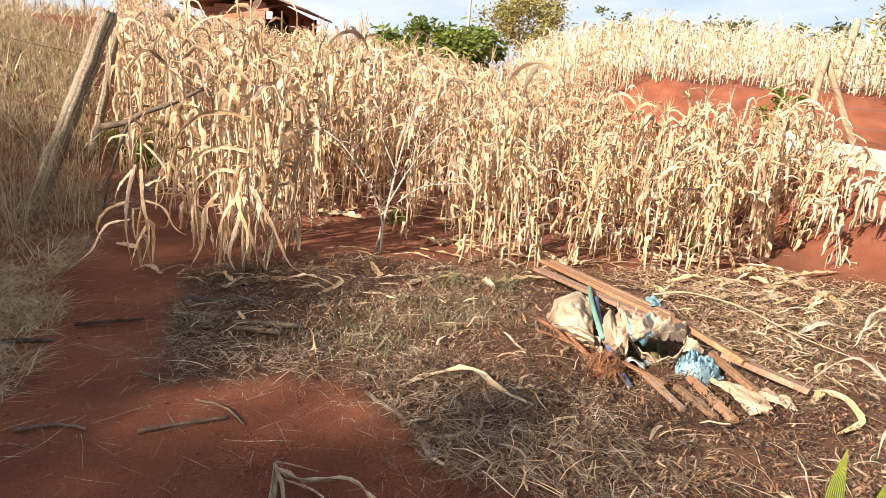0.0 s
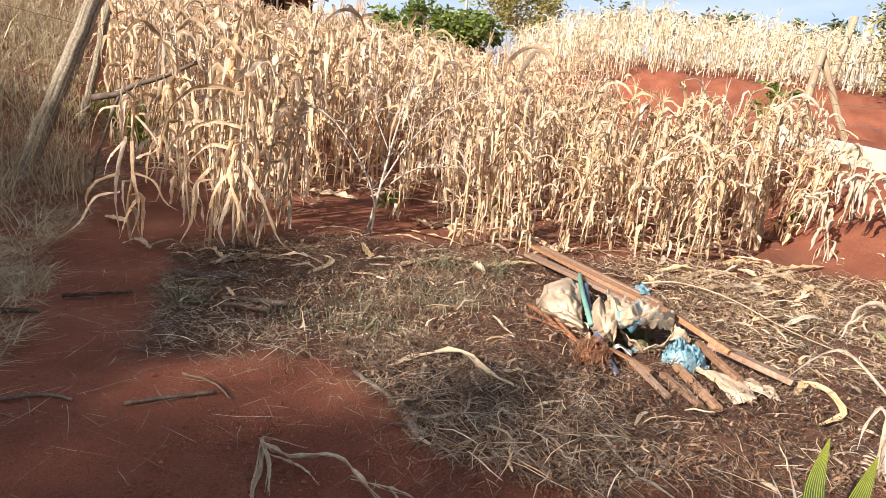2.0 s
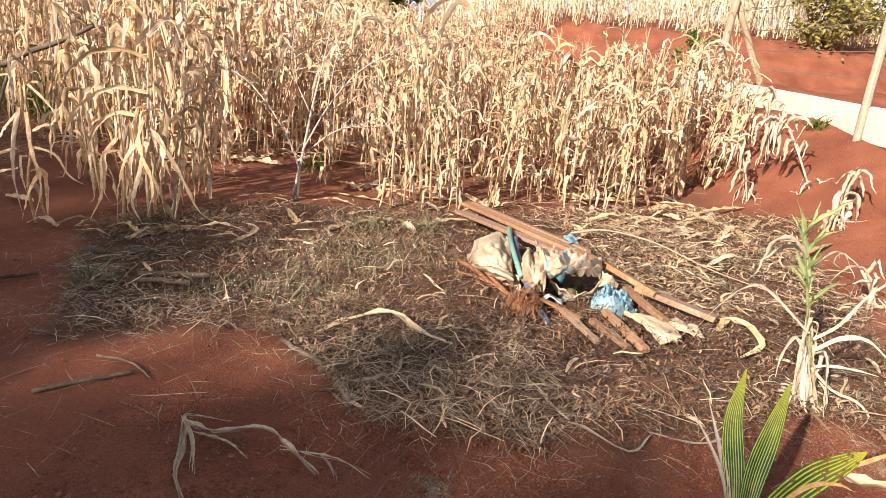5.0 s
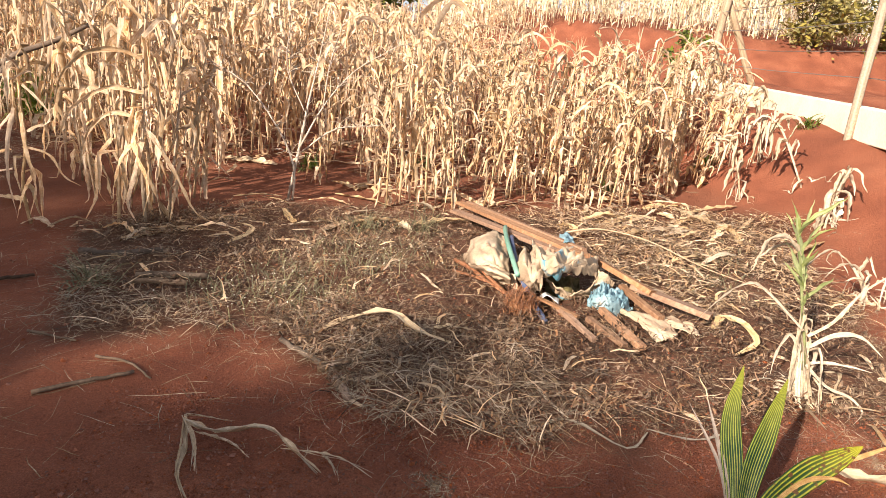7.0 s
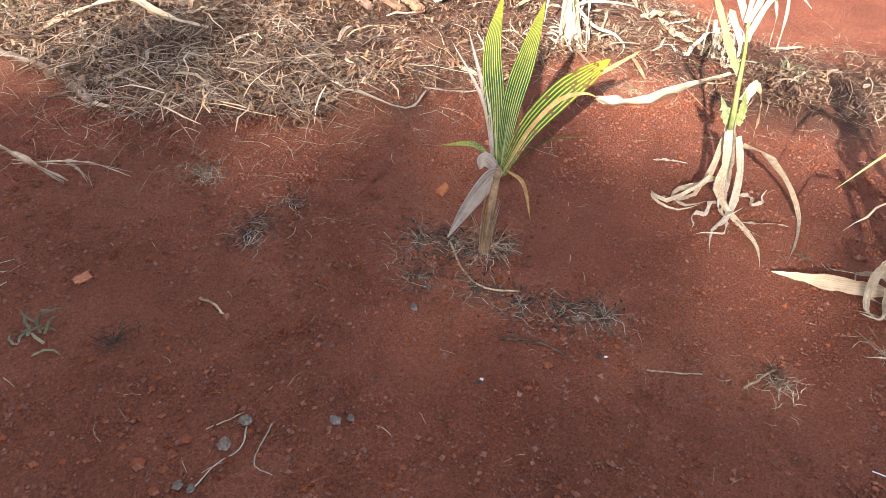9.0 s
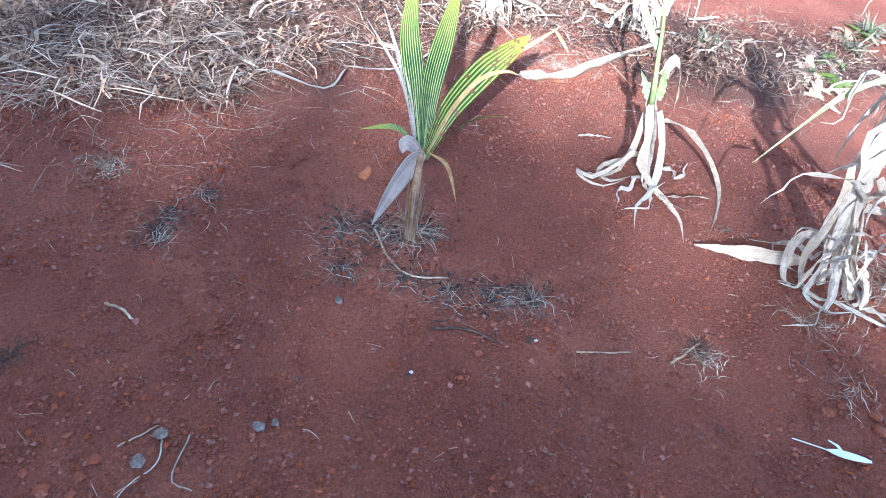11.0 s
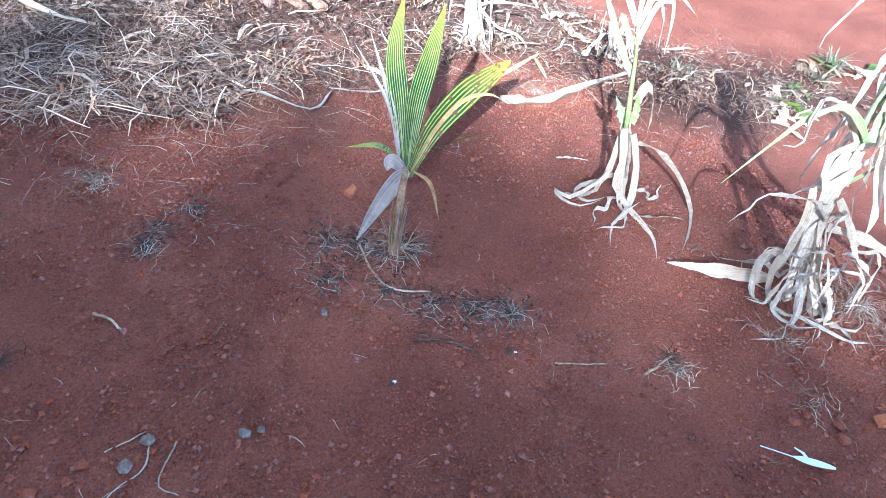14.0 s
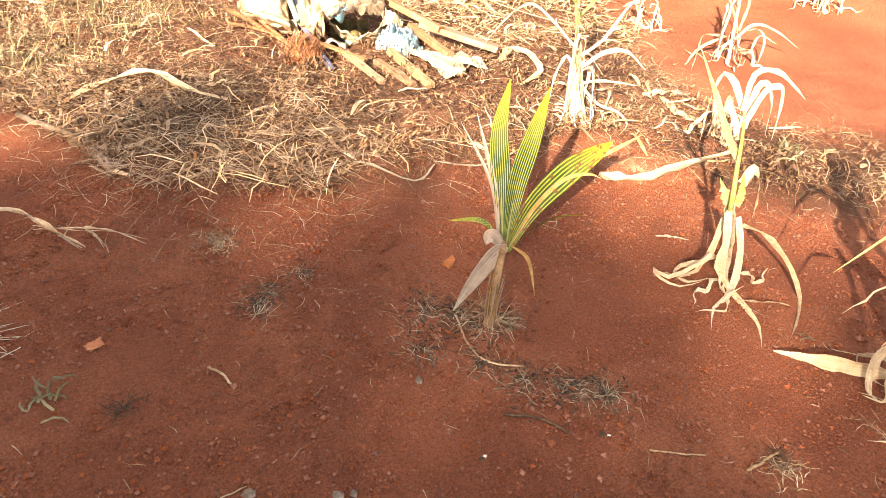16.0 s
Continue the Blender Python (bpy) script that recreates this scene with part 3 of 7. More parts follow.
def maize_parts(height, rng, leaves, lean=0.05, tassel=True, k=13, across=2):
    """Stem, leaves, tassel and cob of one dead maize plant at the origin, each a Shape."""
    a = rng.uniform(0, 6.28)
    bend = [Vector((math.cos(a), math.sin(a), 0)) * (lean * height * (t ** 1.6)) + Vector((rng.gauss(0, 0.008), rng.gauss(0, 0.008), height * t)) for t in (0, 0.2, 0.4, 0.6, 0.8, 1.0)]
    stem = Shape()
    stem.tube([bend[0] - Vector((0, 0, 0.03))] + bend[1:], [0.011, 0.011, 0.010, 0.009, 0.007, 0.004], 6)
    made, turn = [], rng.uniform(0, 6.28)
    for i in range(leaves):
        t = 0.07 + 0.90 * (i + rng.uniform(0, 0.7)) / leaves
        q = t * 5
        at = bend[int(q)].lerp(bend[min(5, int(q) + 1)], q - int(q))
        turn += math.pi + rng.uniform(-0.8, 0.8)
        dice = rng.random()
        if t > 0.72:
            kind = "arch" if dice < 0.28 else "stub" if dice < 0.55 else "hang"
        elif t > 0.3:
            kind = "hang" if dice < 0.66 else "arch" if dice < 0.86 else "stub"
        else:
            kind = "hang" if dice < 0.8 else "stub"
        length = {"hang": rng.uniform(0.3, 0.75), "arch": rng.uniform(0.4, 0.85), "stub": rng.uniform(0.1, 0.24)}[kind] * (0.85 if t < 0.3 else 1.0)
        leaf = Shape()
        maize_leaf(leaf, at, turn, length, rng.choice((0.02, 0.03, 0.042, 0.058)) * rng.uniform(0.85, 1.2), kind, rng, k, across)
        made.append(leaf)
    top, cob = Shape(), Shape()
    if tassel:
        for i in range(5):
            b = rng.uniform(0, 6.28)
            out = rng.uniform(0.1, 0.45) if i else 0.05
            ln = rng.uniform(0.12, 0.24)
            e = bend[-1] + Vector((math.cos(b) * out * ln, math.sin(b) * out * ln, ln))
            top.tube([bend[-1] - Vector((0, 0, 0.02)), bend[-1].lerp(e, 0.5), e], [0.004, 0.004, 0.0015], 4, False)
    if rng.random() < 0.35:
        q = bend[2].lerp(bend[3], rng.uniform(0, 1))
        b, fall = rng.uniform(0, 6.28), rng.choice((0.8, -0.3, -1.1))
        d = Vector((math.cos(b) * 0.55, math.sin(b) * 0.55, fall)).normalized()
        cob.tube([q + d * n for n in (0.0, 0.03, 0.08, 0.14, 0.19, 0.23)], [0.007, 0.018, 0.024, 0.021, 0.012, 0.003], 8)
    return stem, made, top, cob


VARIANTS = []
vr = random.Random(11)
for i in range(18):
    VARIANTS.append(maize_parts(1.7, vr, vr.randint(20, 25), vr.uniform(0.02, 0.18), i % 3 == 1))


PALE_MASS = surface("sun_bleached_maize", [(0.48, 0.35, 0.21), (0.74, 0.62, 0.43), (0.90, 0.84, 0.69)], rough=0.62, bump=0.2, depth=0.003,
                    vary=0.3, by="island", thin=0.32, streak=(9, 2.2), fine=25)


def plant_variant(i):
    stem, leaves, top, cob = VARIANTS[i]
    ob = thing("maize_plant", "dead standing maize plant with withered straw-coloured leaves", "maize plant", group="standing maize")
    part("stem", stem, MAIZE_STEM, ob)
    for leaf in leaves:
        part("leaf", leaf, MAIZE, ob)
    if top.v:
        part("tassel", top, MAIZE_STEM, ob)
    if cob.v:
        part("cob", cob, MAIZE_STEM, ob, "dry cob in its papery husk")
    return ob


FRONT = [(-3.6, 7.4), (-2.9, 6.9), (-2.3, 6.3), (-1.65, 6.6), (-1.4, 7.3), (-0.55, 7.0), (-0.15, 5.5), (0.6, 5.6), (1.9, 5.85), (2.6, 6.3), (3.3, 7.0), (4.2, 7.4), (4.6, 9.0)]


def front_edge(x):
    return float(np.interp(x, [p[0] for p in FRONT], [p[1] for p in FRONT]))


def maize_height(x, y):
    h = 1.32 + 0.53 * float(1 - smooth(-2.6, 0.8, x))
    h -= 0.42 * float(smooth(8, 17, y))
    h *= 1 - 0.22 * float(smooth(3.0, 4.0, x)) * float(1 - smooth(9.2, 10, y))
    return h + 0.10 * noise.noise((x * 0.8, y * 0.8, 2))


def in_field(x, y):
    if y < front_edge(x) or x < -0.25 - 0.53 * y or y > 30:
        return False
    if x > 0.16 * y + 0.5:
        return y < 10.0 and x < 1.45 + 0.31 * y
    return True


fr = random.Random(5)
spots = [(-1.69, 4.80, 1.45), (-1.88, 4.95, 1.8), (-2.1, 5.0, 1.7), (-1.95, 5.3, 1.85), (-2.4, 5.35, 1.6),
         (-1.7, 5.5, 1.7), (-2.2, 5.7, 1.85), (-1.78, 6.2, 0.85), (-1.88, 6.0, 1.8), (-2.75, 5.9, 1.6), (-3.2, 6.6, 1.7), (-0.75, 6.2, 0.8), (-0.12, 5.5, 1.15), (0.22, 5.55, 1.3), (0.73, 5.6, 1.2), (1.5, 5.75, 1.2),
         (1.95, 5.85, 1.35), (2.22, 6.05, 1.3), (2.86, 6.7, 1.2), (3.3, 6.9, 1.1), (3.63, 7.3, 1.1), (3.1, 7.6, 1.35), (3.45, 7.9, 1.3), (3.8, 8.0, 1.2), (3.7, 8.6, 1.3), (3.2, 8.3, 1.4), (2.6, 6.4, 1.25), (3.0, 7.0, 1.25), (3.95, 8.7, 1.15)]
y = 4.6
while y < 30.5:
    x = -16.5
    while x < 6.5:
        px, py = x + fr.uniform(-0.13, 0.13), y + fr.uniform(-0.16, 0.16)
        if in_field(px, py) and (py > 9 or fr.random() > 0.16):
            spots.append((px, py, maize_height(px, py) * fr.uniform(0.72, 1.18)))
        x += 0.36 if y < 12 else 0.5
    y += 0.42 if y < 12 else 0.6
spots.sort(key=lambda q: q[1])
near_spots, far_spots = spots[:240], spots[240:]
first = {}
for i, (px, py, h) in enumerate(near_spots):
    k = fr.randrange(18)
    m = pose(px, py, ground_z(px, py), fr.gauss(0, 5), fr.gauss(0, 5), fr.uniform(0, 360))
    s = h / 1.7
    if k not in first:
        first[k] = plant_variant(k)
        first[k].matrix_basis = m @ Matrix.Diagonal((s ** 0.5, s ** 0.5, s, 1))
    else:
        ob = copy_thing(first[k], m)
        ob.scale = (s ** 0.5, s ** 0.5, s)



def leaning_plant(at, label, stem, leaves, seed):
    """A maize plant at the field's front with leaves that arch and drop, each along its own line: outward, height, in the plant's own plane."""
    r = random.Random(seed)
    g = ground_z(*at)
    ob = thing("maize_plant", label, "maize plant", (at[0], at[1], g), "standing maize")
    s = Shape()
    line = curve_pts([(at[0] + a, at[1] + 0.02 * i, g + z) for i, (a, z) in enumerate(stem)], 12)
    s.tube(line, [0.013 * (1 - 0.6 * i / len(line)) for i in range(len(line))], 7)
    part("stem", s, MAIZE_STEM, ob)
    for pts, w in leaves:
        d = r.uniform(-0.12, 0.12)
        c = curve_pts([(at[0] + a, at[1] + d * i / len(pts), g + max(0.012, z)) for i, (a, z) in enumerate(pts)], 18)
        s = Shape()
        s.strip(c, [q * r.uniform(0.7, 1.15) for q in taper(len(c), w * 0.88, 0.08, 0.8, 0.35)], side=(0.95, 0.1, 0.3), fold=r.uniform(0.2, 0.9), twist=r.uniform(-1.8, 1.8), wave=0.16, across=3, crumple=0.12, rng=r)
        part("leaf", s, MAIZE, ob)
    for i in range(9):
        q = line[r.randrange(3, len(line))]
        s = Shape()
        maize_leaf(s, q, r.uniform(0, 6.28), r.uniform(0.25, 0.5), r.uniform(0.02, 0.04), "hang", r)
        part("leaf", s, MAIZE, ob)
    return ob


leaning_plant((-2.55, 4.62), "drooping dead maize plant with curled tan leaves at the field's edge", [(0.01, -0.03), (-0.03, 0.24), (0.01, 0.54), (0.0, 0.83), (0.0, 1.1)],
              [([(-0.07, 0.51), (-0.23, 0.43), (-0.30, 0.30), (-0.25, 0.19)], 0.03), ([(-0.07, 0.37), (-0.25, 0.31), (-0.36, 0.13), (-0.48, 0.02)], 0.03),
               ([(-0.04, 0.74), (-0.14, 0.61), (-0.17, 0.47)], 0.026), ([(0.05, 0.93), (0.15, 0.82), (0.19, 0.72), (0.09, 0.63)], 0.024),
               ([(0.05, 0.63), (0.14, 0.67), (0.16, 0.58), (0.1, 0.46)], 0.03), ([(0.01, 0.53), (0.17, 0.48), (0.25, 0.34), (0.35, 0.28)], 0.022),
               ([(-0.02, 0.96), (0.12, 1.02), (0.16, 0.91)], 0.022), ([(-0.03, 0.99), (-0.18, 0.95), (-0.25, 0.81), (-0.28, 0.63)], 0.026),
               ([(0.06, 0.36), (-0.02, 0.2), (-0.07, 0.02)], 0.03), ([(0.02, 0.75), (0.03, 0.51), (0.07, 0.26), (0.01, 0.04)], 0.034),
               ([(-0.02, 0.78), (-0.07, 0.57), (-0.09, 0.32), (-0.06, 0.06)], 0.034)], 3)
leaning_plant((-1.81, 4.69), "tall dead maize plant with broad arching leaves trailing on the earth", [(0.0, -0.03), (-0.01, 0.38), (0.02, 0.8), (0.04, 1.2), (0.09, 1.6)],
              [([(0.05, 1.14), (-0.11, 1.19), (-0.31, 1.15), (-0.46, 1.0), (-0.52, 0.79)], 0.04), ([(0.04, 0.92), (-0.19, 0.94), (-0.44, 0.77), (-0.53, 0.51)], 0.04),
               ([(0.0, 0.75), (-0.19, 0.77), (-0.36, 0.62), (-0.46, 0.31)], 0.034), ([(-0.01, 0.62), (-0.12, 0.49), (-0.18, 0.27), (-0.19, 0.01)], 0.035),
               ([(0.01, 0.47), (0.05, 0.26), (0.16, 0.02), (0.3, 0.01)], 0.045), ([(0.02, 0.71), (0.2, 0.41), (0.34, 0.1), (0.54, 0.02), (0.75, 0.05)], 0.035),
               ([(0.01, 0.59), (-0.06, 0.33), (-0.1, 0.16), (-0.04, 0.03)], 0.04), ([(0.05, 1.04), (0.14, 0.81), (0.1, 0.48), (0.17, 0.23)], 0.04),
               ([(0.06, 1.28), (0.2, 1.4), (0.28, 1.22), (0.25, 0.94)], 0.04), ([(0.06, 1.39), (-0.09, 1.5), (-0.19, 1.34), (-0.21, 1.1)], 0.04),
               ([(0.01, 0.79), (-0.05, 0.58), (0.03, 0.29), (-0.01, 0.03)], 0.05), ([(0.03, 0.68), (0.11, 0.56), (0.08, 0.27), (0.11, 0.03)], 0.045)], 4)
leaning_plant((-2.02, 4.76), "dead maize plant with limp tan leaves at the field's edge", [(0.0, -0.03), (0.02, 0.4), (0.0, 0.8), (-0.03, 1.35)],
              [([(0.0, 0.9), (-0.15, 0.93), (-0.24, 0.75), (-0.22, 0.4)], 0.035), ([(0.0, 0.6), (-0.1, 0.45), (-0.12, 0.2), (-0.2, 0.02)], 0.035),
               ([(0.0, 1.1), (0.12, 1.2), (0.2, 1.0), (0.15, 0.7)], 0.035), ([(0.0, 0.5), (0.07, 0.3), (0.03, 0.1), (0.1, 0.01)], 0.03)], 5)
leaning_plant((-1.78, 6.2), "short bunch of withered maize leaves on bare earth", [(0.0, -0.03), (0.0, 0.3), (0.03, 0.6), (0.0, 0.85)],
              [([(0.0, 0.7), (-0.1, 0.6), (-0.14, 0.3), (-0.1, 0.03)], 0.05), ([(0.0, 0.75), (0.1, 0.62), (0.15, 0.3), (0.12, 0.02)], 0.05),
               ([(0.0, 0.6), (0.05, 0.4), (0.04, 0.2), (0.2, 0.02)], 0.05), ([(0.0, 0.62), (-0.04, 0.4), (-0.06, 0.1), (0.0, 0.01)], 0.05)], 6)

# far plants in one mass each
FAR = []
for i in range(12):
    stem, leaves, top, cob = maize_parts(1.7, vr, 19, 0.08, i % 3 == 0, 8, 1)
    whole = Shape()
    whole.tube([(0, 0, 0), (0, 0, 0.9), (0, 0, 1.7)], [0.016, 0.013, 0.006], 4, False)
    for leaf in leaves + [top]:
        o = len(whole.v)
        whole.v += leaf.v
        whole.uv += leaf.uv
        whole.f += [tuple(o + q for q in f) for f in leaf.f]
    FAR.append((np.array([tuple(q) for q in whole.v]), whole.f, whole.uv))


def maize_mass(name, places, label, material):
    vs, fs, uvs, o = [], [], [], 0
    for px, py, h in places:
        v, f, uv = FAR[fr.randrange(12)]
        a, s = fr.uniform(0, 6.28), h / 1.7
        c, d = math.cos(a) * s ** 0.5, math.sin(a) * s ** 0.5
        vs.append(np.stack([v[:, 0] * c - v[:, 1] * d + px, v[:, 0] * d + v[:, 1] * c + py, v[:, 2] * s + float(land(px, py))], 1))
        fs += [tuple(o + q for q in face) for face in f]
        uvs += uv
        o += len(v)
    s = Shape()
    s.v, s.f, s.uv = [Vector(q) for q in np.concatenate(vs)], fs, uvs
    return solid(name, s, material, label, "maize", kind="stuff")


maize_mass("maize_field", far_spots, "dense stand of dead straw-coloured maize on the slope", MAIZE_MASS)
terrace = []
ty = 17.4
while ty < 27:
    tx = 1.5
    while tx < 17:
        terrace.append((tx + fr.uniform(-0.2, 0.2), ty + fr.uniform(-0.2, 0.2), fr.uniform(1.25, 1.7)))
        tx += 0.45
    ty += 0.75
maize_mass("terrace_maize", terrace, "pale dry maize standing on the terrace above a red bank", PALE_MASS)

# ---- litter on the ground ----
lr = random.Random(21)


def scatter(n, accept, x0, x1, y0, y1):
    out = []
    while len(out) < n:
        px, py = lr.uniform(x0, x1), lr.uniform(y0, y1)
        if accept(px, py):
            out.append((px, py))
    return out


def straw(s, px, py, length, width, lift=0.03, bendy=0.6, k=4, steep=0.2):
    a, el = lr.uniform(0, 6.28), lr.uniform(-0.05, steep)
    p = Vector((px, py, ground_z(px, py) + lr.uniform(0.004, lift)))
    pts = [p.copy()]
    for i in range(k - 1):
        p = p + Vector((math.cos(a) * math.cos(el), math.sin(a) * math.cos(el), math.sin(el))) * (length / (k - 1))
        p.z = max(p.z, ground_z(p.x, p.y) + 0.003)
        pts.append(p.copy())
        a += lr.uniform(-bendy, bendy)
        el -= lr.uniform(0, 0.25)
    s.strip(pts, [width, width * 1.1, width, width * 0.4][:k], fold=0.5, across=1, twist=lr.uniform(-1, 1))


def in_litter(px, py):
    px += 0.16 * noise.noise((px * 2.2, py * 2.2, 1))
    py += 0.16 * noise.noise((px * 2.2, py * 2.2, 5))
    if 0.6 < px < 1.65 and 2.45 < py < 3.75 and lr.random() < 0.66:
        return False
    return inside(px, py, LITTER) and noise.noise((px * 1.7, py * 1.7, 9)) > -0.42


def maize_floor(px, py):
    return in_field(px, py) and py < 9




def straw_bed(px, py):
    """Where fine straw lies thickest."""
    return in_litter(px, py) and noise.noise((px * 1.3, py * 1.3, 31)) + 0.9 * math.exp(-((px - 0.15) ** 2 / 0.5 + (py - 2.75) ** 2 / 0.35)) > 0.12


def crumb_bed(px, py):
    """Where brown crumbled leaves lie thickest."""
    return in_litter(px, py) and noise.noise((px * 1.5, py * 1.5, 44)) + 0.9 * math.exp(-((px - 1.0) ** 2 / 0.5 + (py - 2.75) ** 2 / 0.25)) > 0.15


s = Shape()
for px, py in scatter(6500, straw_bed, -2.2, 3.2, 1.6, 5.2):
    straw(s, px, py, lr.uniform(0.04, 0.17), lr.uniform(0.0008, 0.0019), 0.055, 0.35)
for px, py in scatter(10000, in_litter, -2.4, 3.7, 1.4, 6.1):
    straw(s, px, py, lr.choice((0.03, 0.05, 0.08, 0.15)) * lr.uniform(0.7, 1.4), lr.uniform(0.001, 0.0029), 0.05)
for px, py in scatter(3000, lambda a, b: in_litter(a + lr.gauss(0, 0.22), b + lr.gauss(0, 0.22)) and not in_litter(a, b), -2.6, 3.7, 1.3, 5.5):
    straw(s, px, py, lr.uniform(0.03, 0.16), lr.uniform(0.001, 0.0022), 0.01, 0.4, 4, 0.05)
for px, py in scatter(1500, lambda a, b: a < -2.7 - 0.1 * b, -4.6, -2.6, 4.6, 8.5):
    straw(s, px, py, lr.uniform(0.08, 0.3), lr.uniform(0.002, 0.005), 0.04)
for px, py in scatter(1500, maize_floor, -4, 4.4, 4.6, 9):
    straw(s, px, py, lr.uniform(0.08, 0.3), lr.uniform(0.003, 0.008), 0.03)
solid("straw_litter", s, STRAW, "tangled dry straw and stalks lying over red earth", "straw", kind="stuff")
s = Shape()
for px, py in scatter(13000, in_litter, -2.4, 3.7, 1.4, 6.1) + scatter(9500, crumb_bed, -2.2, 3.2, 1.6, 5.0):
    straw(s, px, py, lr.uniform(0.01, 0.036), lr.uniform(0.003, 0.010), 0.06, 0.9, 3, 1.1)
solid("leaf_litter", s, FLAKE, "brown crumbled dry leaves mixed into the straw", "leaf litter", kind="stuff")
s = Shape()
for px, py in scatter(3600, in_litter, -2.4, 3.7, 1.4, 6.1):
    straw(s, px, py, lr.uniform(0.04, 0.16), lr.uniform(0.0015, 0.005), 0.055, 0.5)
for i in range(5200):
    px, py = lr.gauss(1.0, 0.4), lr.gauss(2.85, 0.27)
    if in_litter(px, py):
        straw(s, px, py, lr.uniform(0.01, 0.04), lr.uniform(0.002, 0.006), 0.05, 0.8, 3, 0.9)
solid("twig_litter", s, GREY_TWIG, "dark twigs and rotted stalks over the earth", "twigs", kind="stuff")
s = Shape()
for px, py in scatter(1700, lambda a, b: in_litter(a, b) and b < 3.05 - 0.25 * a, -1.8, 0.75, 1.9, 3.5):
    straw(s, px, py, lr.uniform(0.04, 0.2), lr.uniform(0.0012, 0.0036), 0.07, 0.3, 4, 0.3)
solid("stalk_litter", s, ASH_TWIG, "ash-grey dry stalks heaped on the litter", "stalks", kind="stuff")
s = Shape()
for px, py in scatter(190, in_litter, -2.2, 3.4, 1.8, 5.4) + scatter(90, in_litter, -0.1, 1.5, 2.0, 2.7):
    straw(s, px, py, lr.uniform(0.1, 0.28), lr.uniform(0.002, 0.006), 0.06, 0.45, 4, 0.3)
# Pale pieces on the right put the brightness of sunlit straw into colour.
for px, py in scatter(3400, lambda a, b: in_litter(a, b) and a > 1.2 + 0.35 * noise.noise((a * 2, b * 2, 61)), 1.0, 3.6, 3.4, 6.0):
    straw(s, px, py, lr.uniform(0.03, 0.16), lr.choice((0.002, 0.004, 0.006, 0.012)) * lr.uniform(0.7, 1.3), 0.06, 0.6, 4, 0.5)
solid("bleached_stalks", s, MAIZE_MASS, "bleached stalks on the litter, with pale strips standing in for sunlit straw", "stalks", kind="stuff")
s = Shape()
for px, py in scatter(300, in_litter, -2.2, 3.6, 1.5, 6.1):
    straw(s, px, py, lr.uniform(0.06, 0.22), lr.uniform(0.008, 0.02), 0.06, 0.7)
for px, py in scatter(260, lambda a, b: True, 3.0, 5.6, 9.6, 13.2):
    straw(s, px, py, lr.uniform(0.2, 0.5), lr.uniform(0.03, 0.07), 0.12, 0.7)
for px, py in scatter(420, maize_floor, -4, 4.4, 4.6, 8.5):
    straw(s, px, py, lr.uniform(0.15, 0.4), lr.uniform(0.02, 0.045), 0.05, 0.7)
solid("fallen_leaf_strips", s, MAIZE_MASS, "torn strips of dry maize leaf on the ground", "dry leaves", kind="stuff")


def crumbs(n, x0, x1, y0, y1, lo, hi, seed, patch):
    """Angular grains of soil: six corners each, half sunk in the earth."""
    r = np.random.RandomState(seed)
    px, py = r.uniform(x0, x1, n), r.uniform(y0, y1, n)
    keep = np.array([noise.noise((a * 2.6, b * 2.6, 12)) + 0.5 * noise.noise((a * 8, b * 8, 15)) for a, b in zip(px, py)]) > r.uniform(-0.9, patch, n)
    px, py = px[keep], py[keep]
    m = len(px)
    size = np.minimum(hi, lo * np.exp(r.exponential(0.32, m)))
    pz = np.array([ground_z(a, b) for a, b in zip(px, py)])
    axes = np.array([(1, 0, 0), (0, 1, 0), (-1, 0, 0), (0, -1, 0), (0, 0, 0.75), (0, 0, -0.6)])
    turn = r.uniform(0, 6.28, m)
    v = axes[None] * r.uniform(0.6, 1.3, (m, 6, 1)) * size[:, None, None]
    v += r.uniform(-0.22, 0.22, (m, 6, 3)) * size[:, None, None]
    c, d = np.cos(turn)[:, None], np.sin(turn)[:, None]
    out = np.stack([v[..., 0] * c - v[..., 1] * d + px[:, None], v[..., 0] * d + v[..., 1] * c + py[:, None], v[..., 2] + (pz + 0.35 * size)[:, None]], -1)
    tri = np.array([(0, 1, 4), (1, 2, 4), (2, 3, 4), (3, 0, 4), (1, 0, 5), (2, 1, 5), (3, 2, 5), (0, 3, 5)])
    faces = (np.arange(m)[:, None, None] * 6 + tri[None]).reshape(-1, 3)
    s = Shape()
    s.v, s.f, s.uv = [Vector(q) for q in out.reshape(-1, 3)], [tuple(f) for f in faces.tolist()], [(0.5, 0.5)] * (m * 6)
    return s


solid("soil_crumbs", crumbs(72000, -1.2, 2.3, 0.1, 2.5, 0.0027, 0.0085, 5, 0.4), CLOD, "fine angular crumbs of red soil", "soil", kind="stuff", flat=True)
solid("soil_clods", crumbs(5000, -2.6, 3.4, 0.05, 4.2, 0.004, 0.013, 6, 0.5), CLOD, "small clods of red soil", "soil", kind="stuff", flat=True)
s = Shape()
for px, py in scatter(900, lambda a, b: not in_litter(a, b), -2.4, 3.4, 0.05, 3.4):
    straw(s, px, py, lr.uniform(0.008, 0.06), lr.uniform(0.0006, 0.0016), 0.005, 0.5, 4, 0.02)
for px, py in scatter(170, lambda a, b: not in_litter(a, b), -2.7, -0.7, 1.7, 4.5):
    straw(s, px, py, lr.uniform(0.1, 0.36), lr.uniform(0.0012, 0.0028), 0.008, 0.25, 4, 0.03)
solid("loose_straws", s, STRAW, "stray bits of straw on bare red earth", "straw", kind="stuff")

